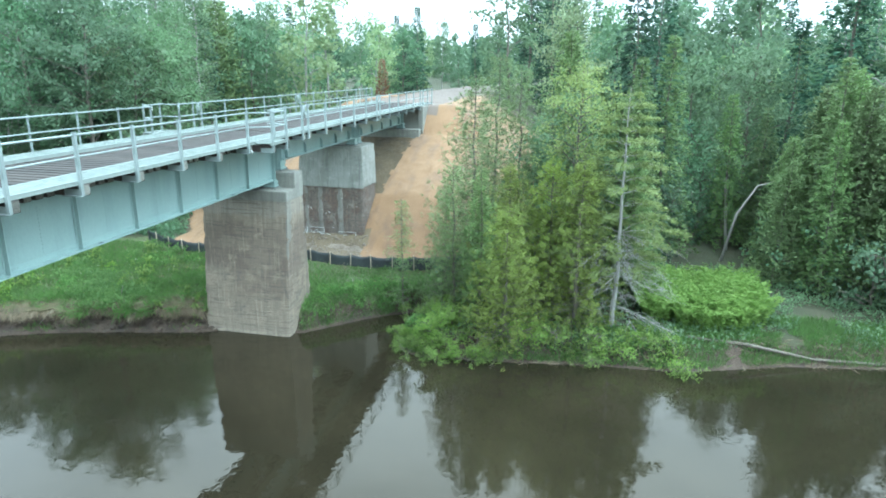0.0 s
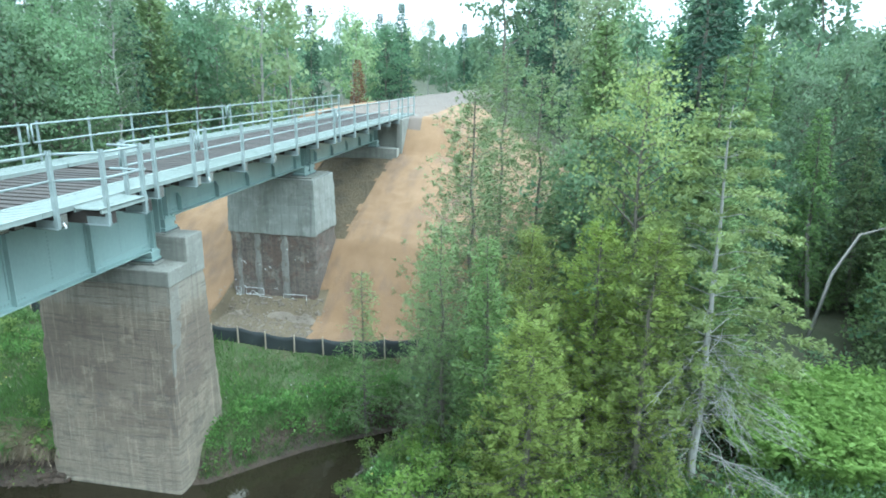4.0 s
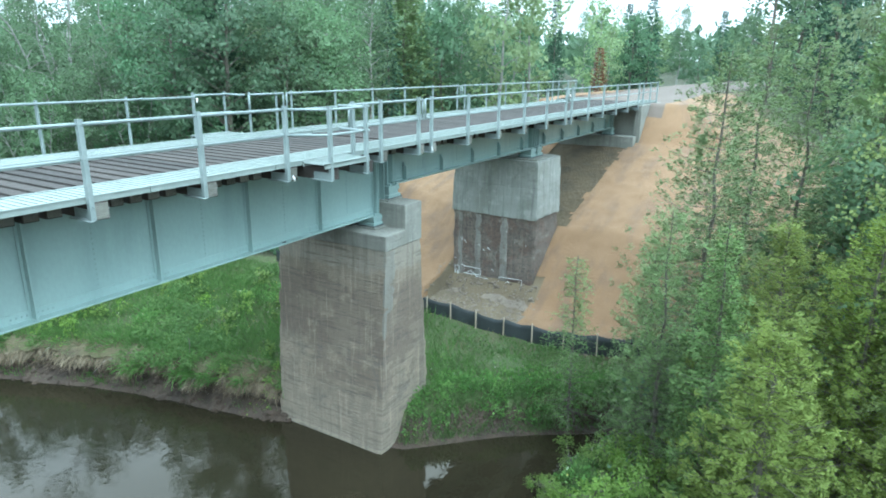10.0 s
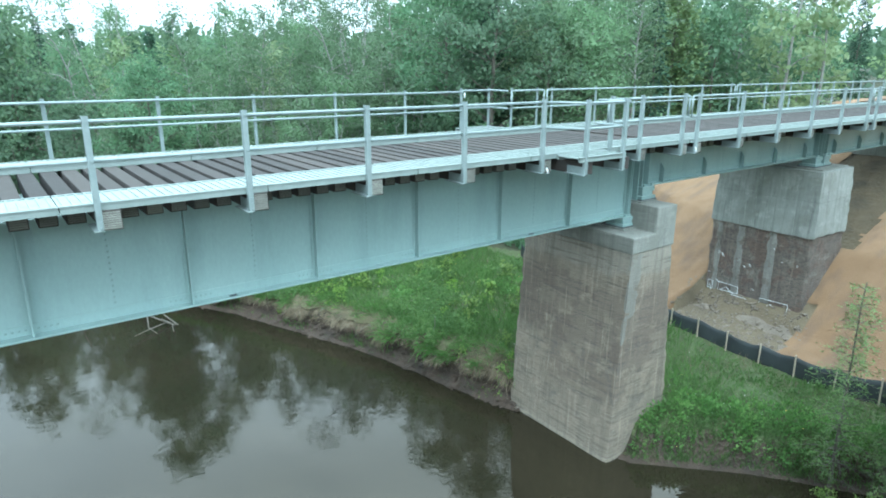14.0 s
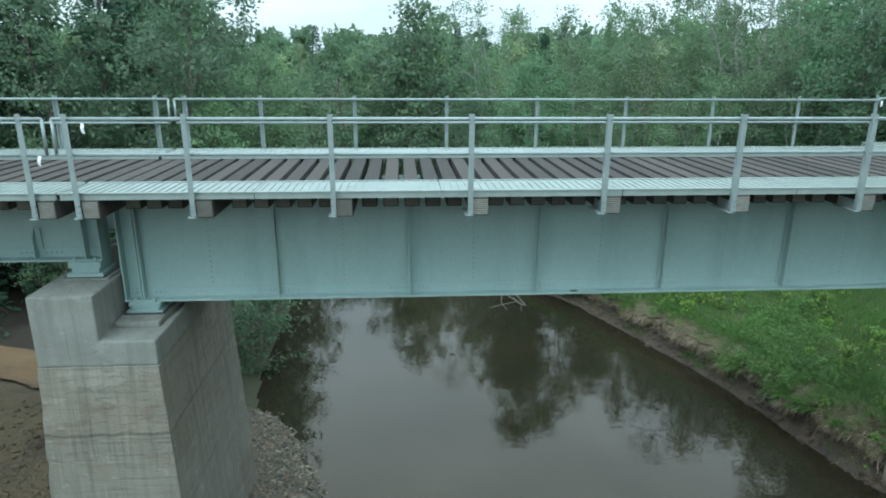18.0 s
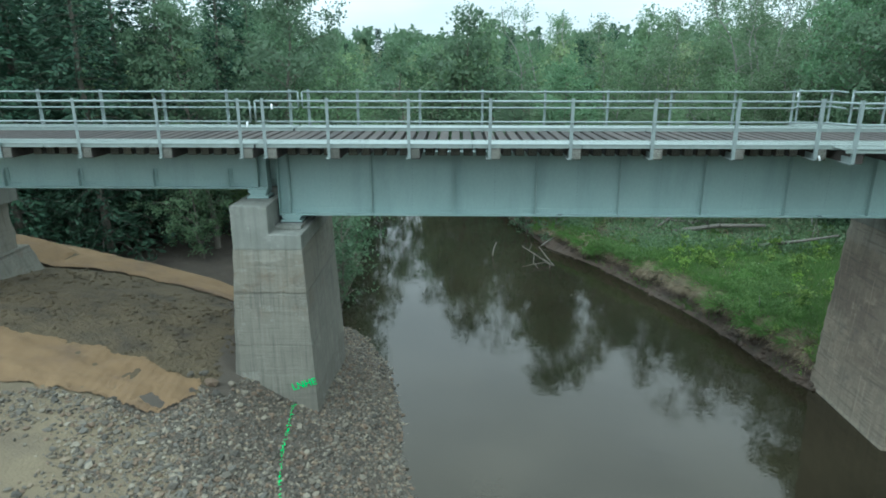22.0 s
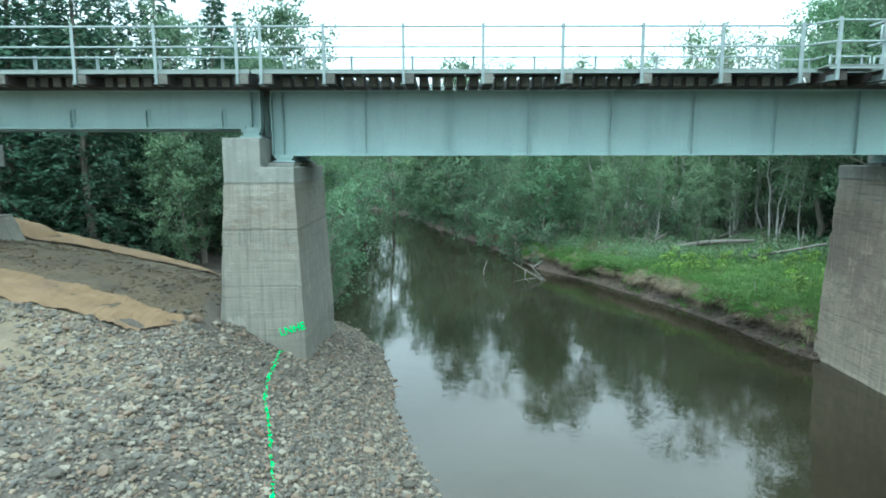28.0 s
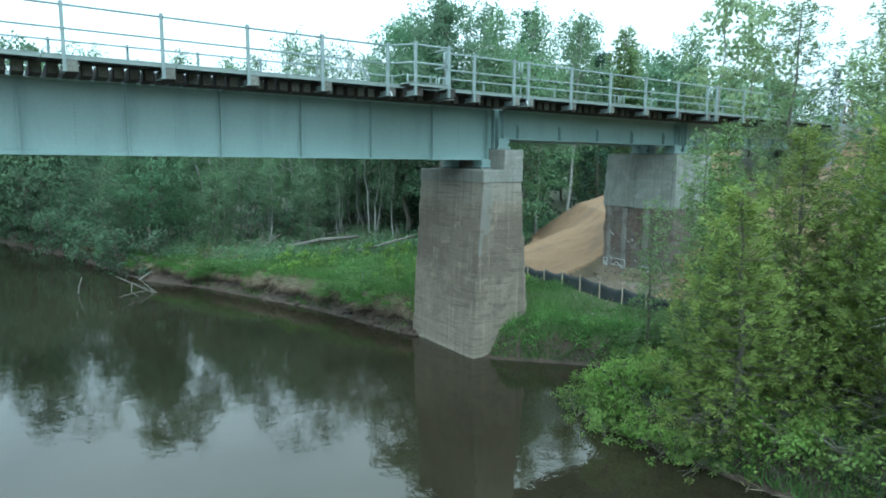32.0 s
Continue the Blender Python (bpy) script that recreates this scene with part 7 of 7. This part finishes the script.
# ---- woods on the skyline ----
rng = np.random.default_rng(21)
ang, dist = rng.uniform(0, 2 * math.pi, 1500), rng.uniform(150, 330, 1500)
fxs, fys = dist * np.cos(ang), dist * np.sin(ang)
sel = ~((fys < -30) & (np.abs(fxs - 15) < 25))
fxs, fys = fxs[sel], fys[sel]
hgt = rng.uniform(9, 15, len(fxs))
wide = rng.uniform(1.6, 4.0, len(fxs))
m = 46
u = rng.uniform(0, 1, (len(fxs), m)) ** 0.8
a = rng.uniform(0, 6.28, (len(fxs), m))
rad = wide[:, None] * (1 - u) ** 0.6 * rng.uniform(0.5, 1, (len(fxs), m))
gz = land(fxs, fys) + np.clip((dist[sel] - 160) / 500, 0, 1) * 10
pw = np.stack([fxs[:, None] + rad * np.cos(a), fys[:, None] + rad * np.sin(a), gz[:, None] + 0.3 + hgt[:, None] * u], -1).reshape(-1, 3)
me = leaves("distant_woods", pw, rng.normal(size=pw.shape) + np.array([0, 0, -0.3]), 2.6, 1.7, LEAF_DEEP, rng)
thing("distant_woods", "distant mixed woods along the skyline", "woods", kind="stuff", data=me)

# mud clods that have slipped from the undercut bank
rng = np.random.default_rng(31)
edge = np.array(EAST_SHORE[6:18])
seg = rng.integers(0, len(edge) - 1, 520)
u = rng.uniform(0, 1, len(seg))[:, None]
way = unit(edge[seg + 1] - edge[seg])
up = rng.uniform(-0.12, 0.75, len(seg))
pts = edge[seg] + (edge[seg + 1] - edge[seg]) * u + np.stack([-way[:, 1], way[:, 0]], 1) * up[:, None]
n = len(pts)
size = 0.05 + 0.3 * rng.uniform(0, 1, n) ** 2.2
v = ico_v[None] * rng.uniform(0.7, 1.2, (n, 12, 1)) * (np.stack([np.ones(n), rng.uniform(0.6, 1, n), rng.uniform(0.4, 0.8, n)], 1) * size[:, None])[:, None, :]
v = v + np.stack([pts[:, 0], pts[:, 1], np.interp(up, [-0.12, 0, 0.14, 0.31, 0.5, 0.66, 0.8], [-0.03, 0.02, 0.1, 0.2, 0.33, 0.5, 0.68])], 1)[:, None, :]
cl = Shape()
cl.v = [tuple(p) for p in v.reshape(-1, 3)]
cl.f = [list(t) for t in (ico_f[None] + 12 * np.arange(n)[:, None, None]).reshape(-1, 3)]
cl.m = [0] * len(cl.f)
thing("mud_clods", "slipped clods of dark mud down the bank to the waterline", "mud", kind="stuff", data=cl.mesh("mud_clods", MUD))
# broken concrete at the foot of the slope pier
x, y, rng = scatter(36, 1500, 22.7, 25.7, -1.2, 3.4, lambda a, b: (a > 23.3) | (b > 1.5))
n = len(x)
size = 0.03 + 0.17 * rng.uniform(0, 1, n) ** 3
v = ico_v[None] * rng.uniform(0.6, 1.25, (n, 12, 1)) * (np.stack([np.ones(n), rng.uniform(0.6, 1, n), rng.uniform(0.5, 0.8, n)], 1) * size[:, None])[:, None, :]
v = v + np.stack([x, y, np.maximum(land(x, y), np.interp(x, [24.2, 25.7], [0.85, 1.6])) + 0.05 * size], 1)[:, None, :]
cl = Shape()
cl.v = [tuple(p) for p in v.reshape(-1, 3)]
cl.f = [list(t) for t in (ico_f[None] + 12 * np.arange(n)[:, None, None]).reshape(-1, 3)]
cl.m = [0] * len(cl.f)
thing("rubble", "broken concrete rubble piled at the pier foot", "rubble", kind="stuff", data=cl.mesh("rubble", RUBBLE))
# clods and ruts of the worked soil on the west bank
x, y, rng = scatter(35, 5200, -13, -0.9, -3.2, 4.6, lambda a, b: ~west_mat_low(a, b) & ~west_mat_high(a, b) & (a < -1.75) & (ripple(a, b, 1.4, 0.3) > -0.3))
n = len(x)
size = 0.03 + 0.16 * rng.uniform(0, 1, n) ** 2.5
v = ico_v[None] * rng.uniform(0.7, 1.2, (n, 12, 1)) * (np.stack([np.ones(n), rng.uniform(0.6, 1, n), rng.uniform(0.4, 0.7, n)], 1) * size[:, None])[:, None, :]
v = v + np.stack([x, y, land(x, y) + 0.02 * size], 1)[:, None, :]
cl = Shape()
cl.v = [tuple(p) for p in v.reshape(-1, 3)]
cl.f = [list(t) for t in (ico_f[None] + 12 * np.arange(n)[:, None, None]).reshape(-1, 3)]
cl.m = [0] * len(cl.f)
thing("soil_clods", "crumbly dark soil clods on the worked bank", "soil", kind="stuff", data=cl.mesh("soil_clods", SOIL, smooth=True))
# dandelions in the grass
x, y, rng = scatter(33, 300, 15, 22.4, -6, 12, on_terrace)
fl = leaves("dandelions", np.stack([x, y, land(x, y) + 0.24], 1), rng.normal(size=(len(x), 3)) * np.array([1, 1, 0.2]), 0.035, 0.035, FLOWER, rng)
thing("dandelions", "scattered pale dandelion heads in the grass", "flowers", kind="stuff", data=fl)
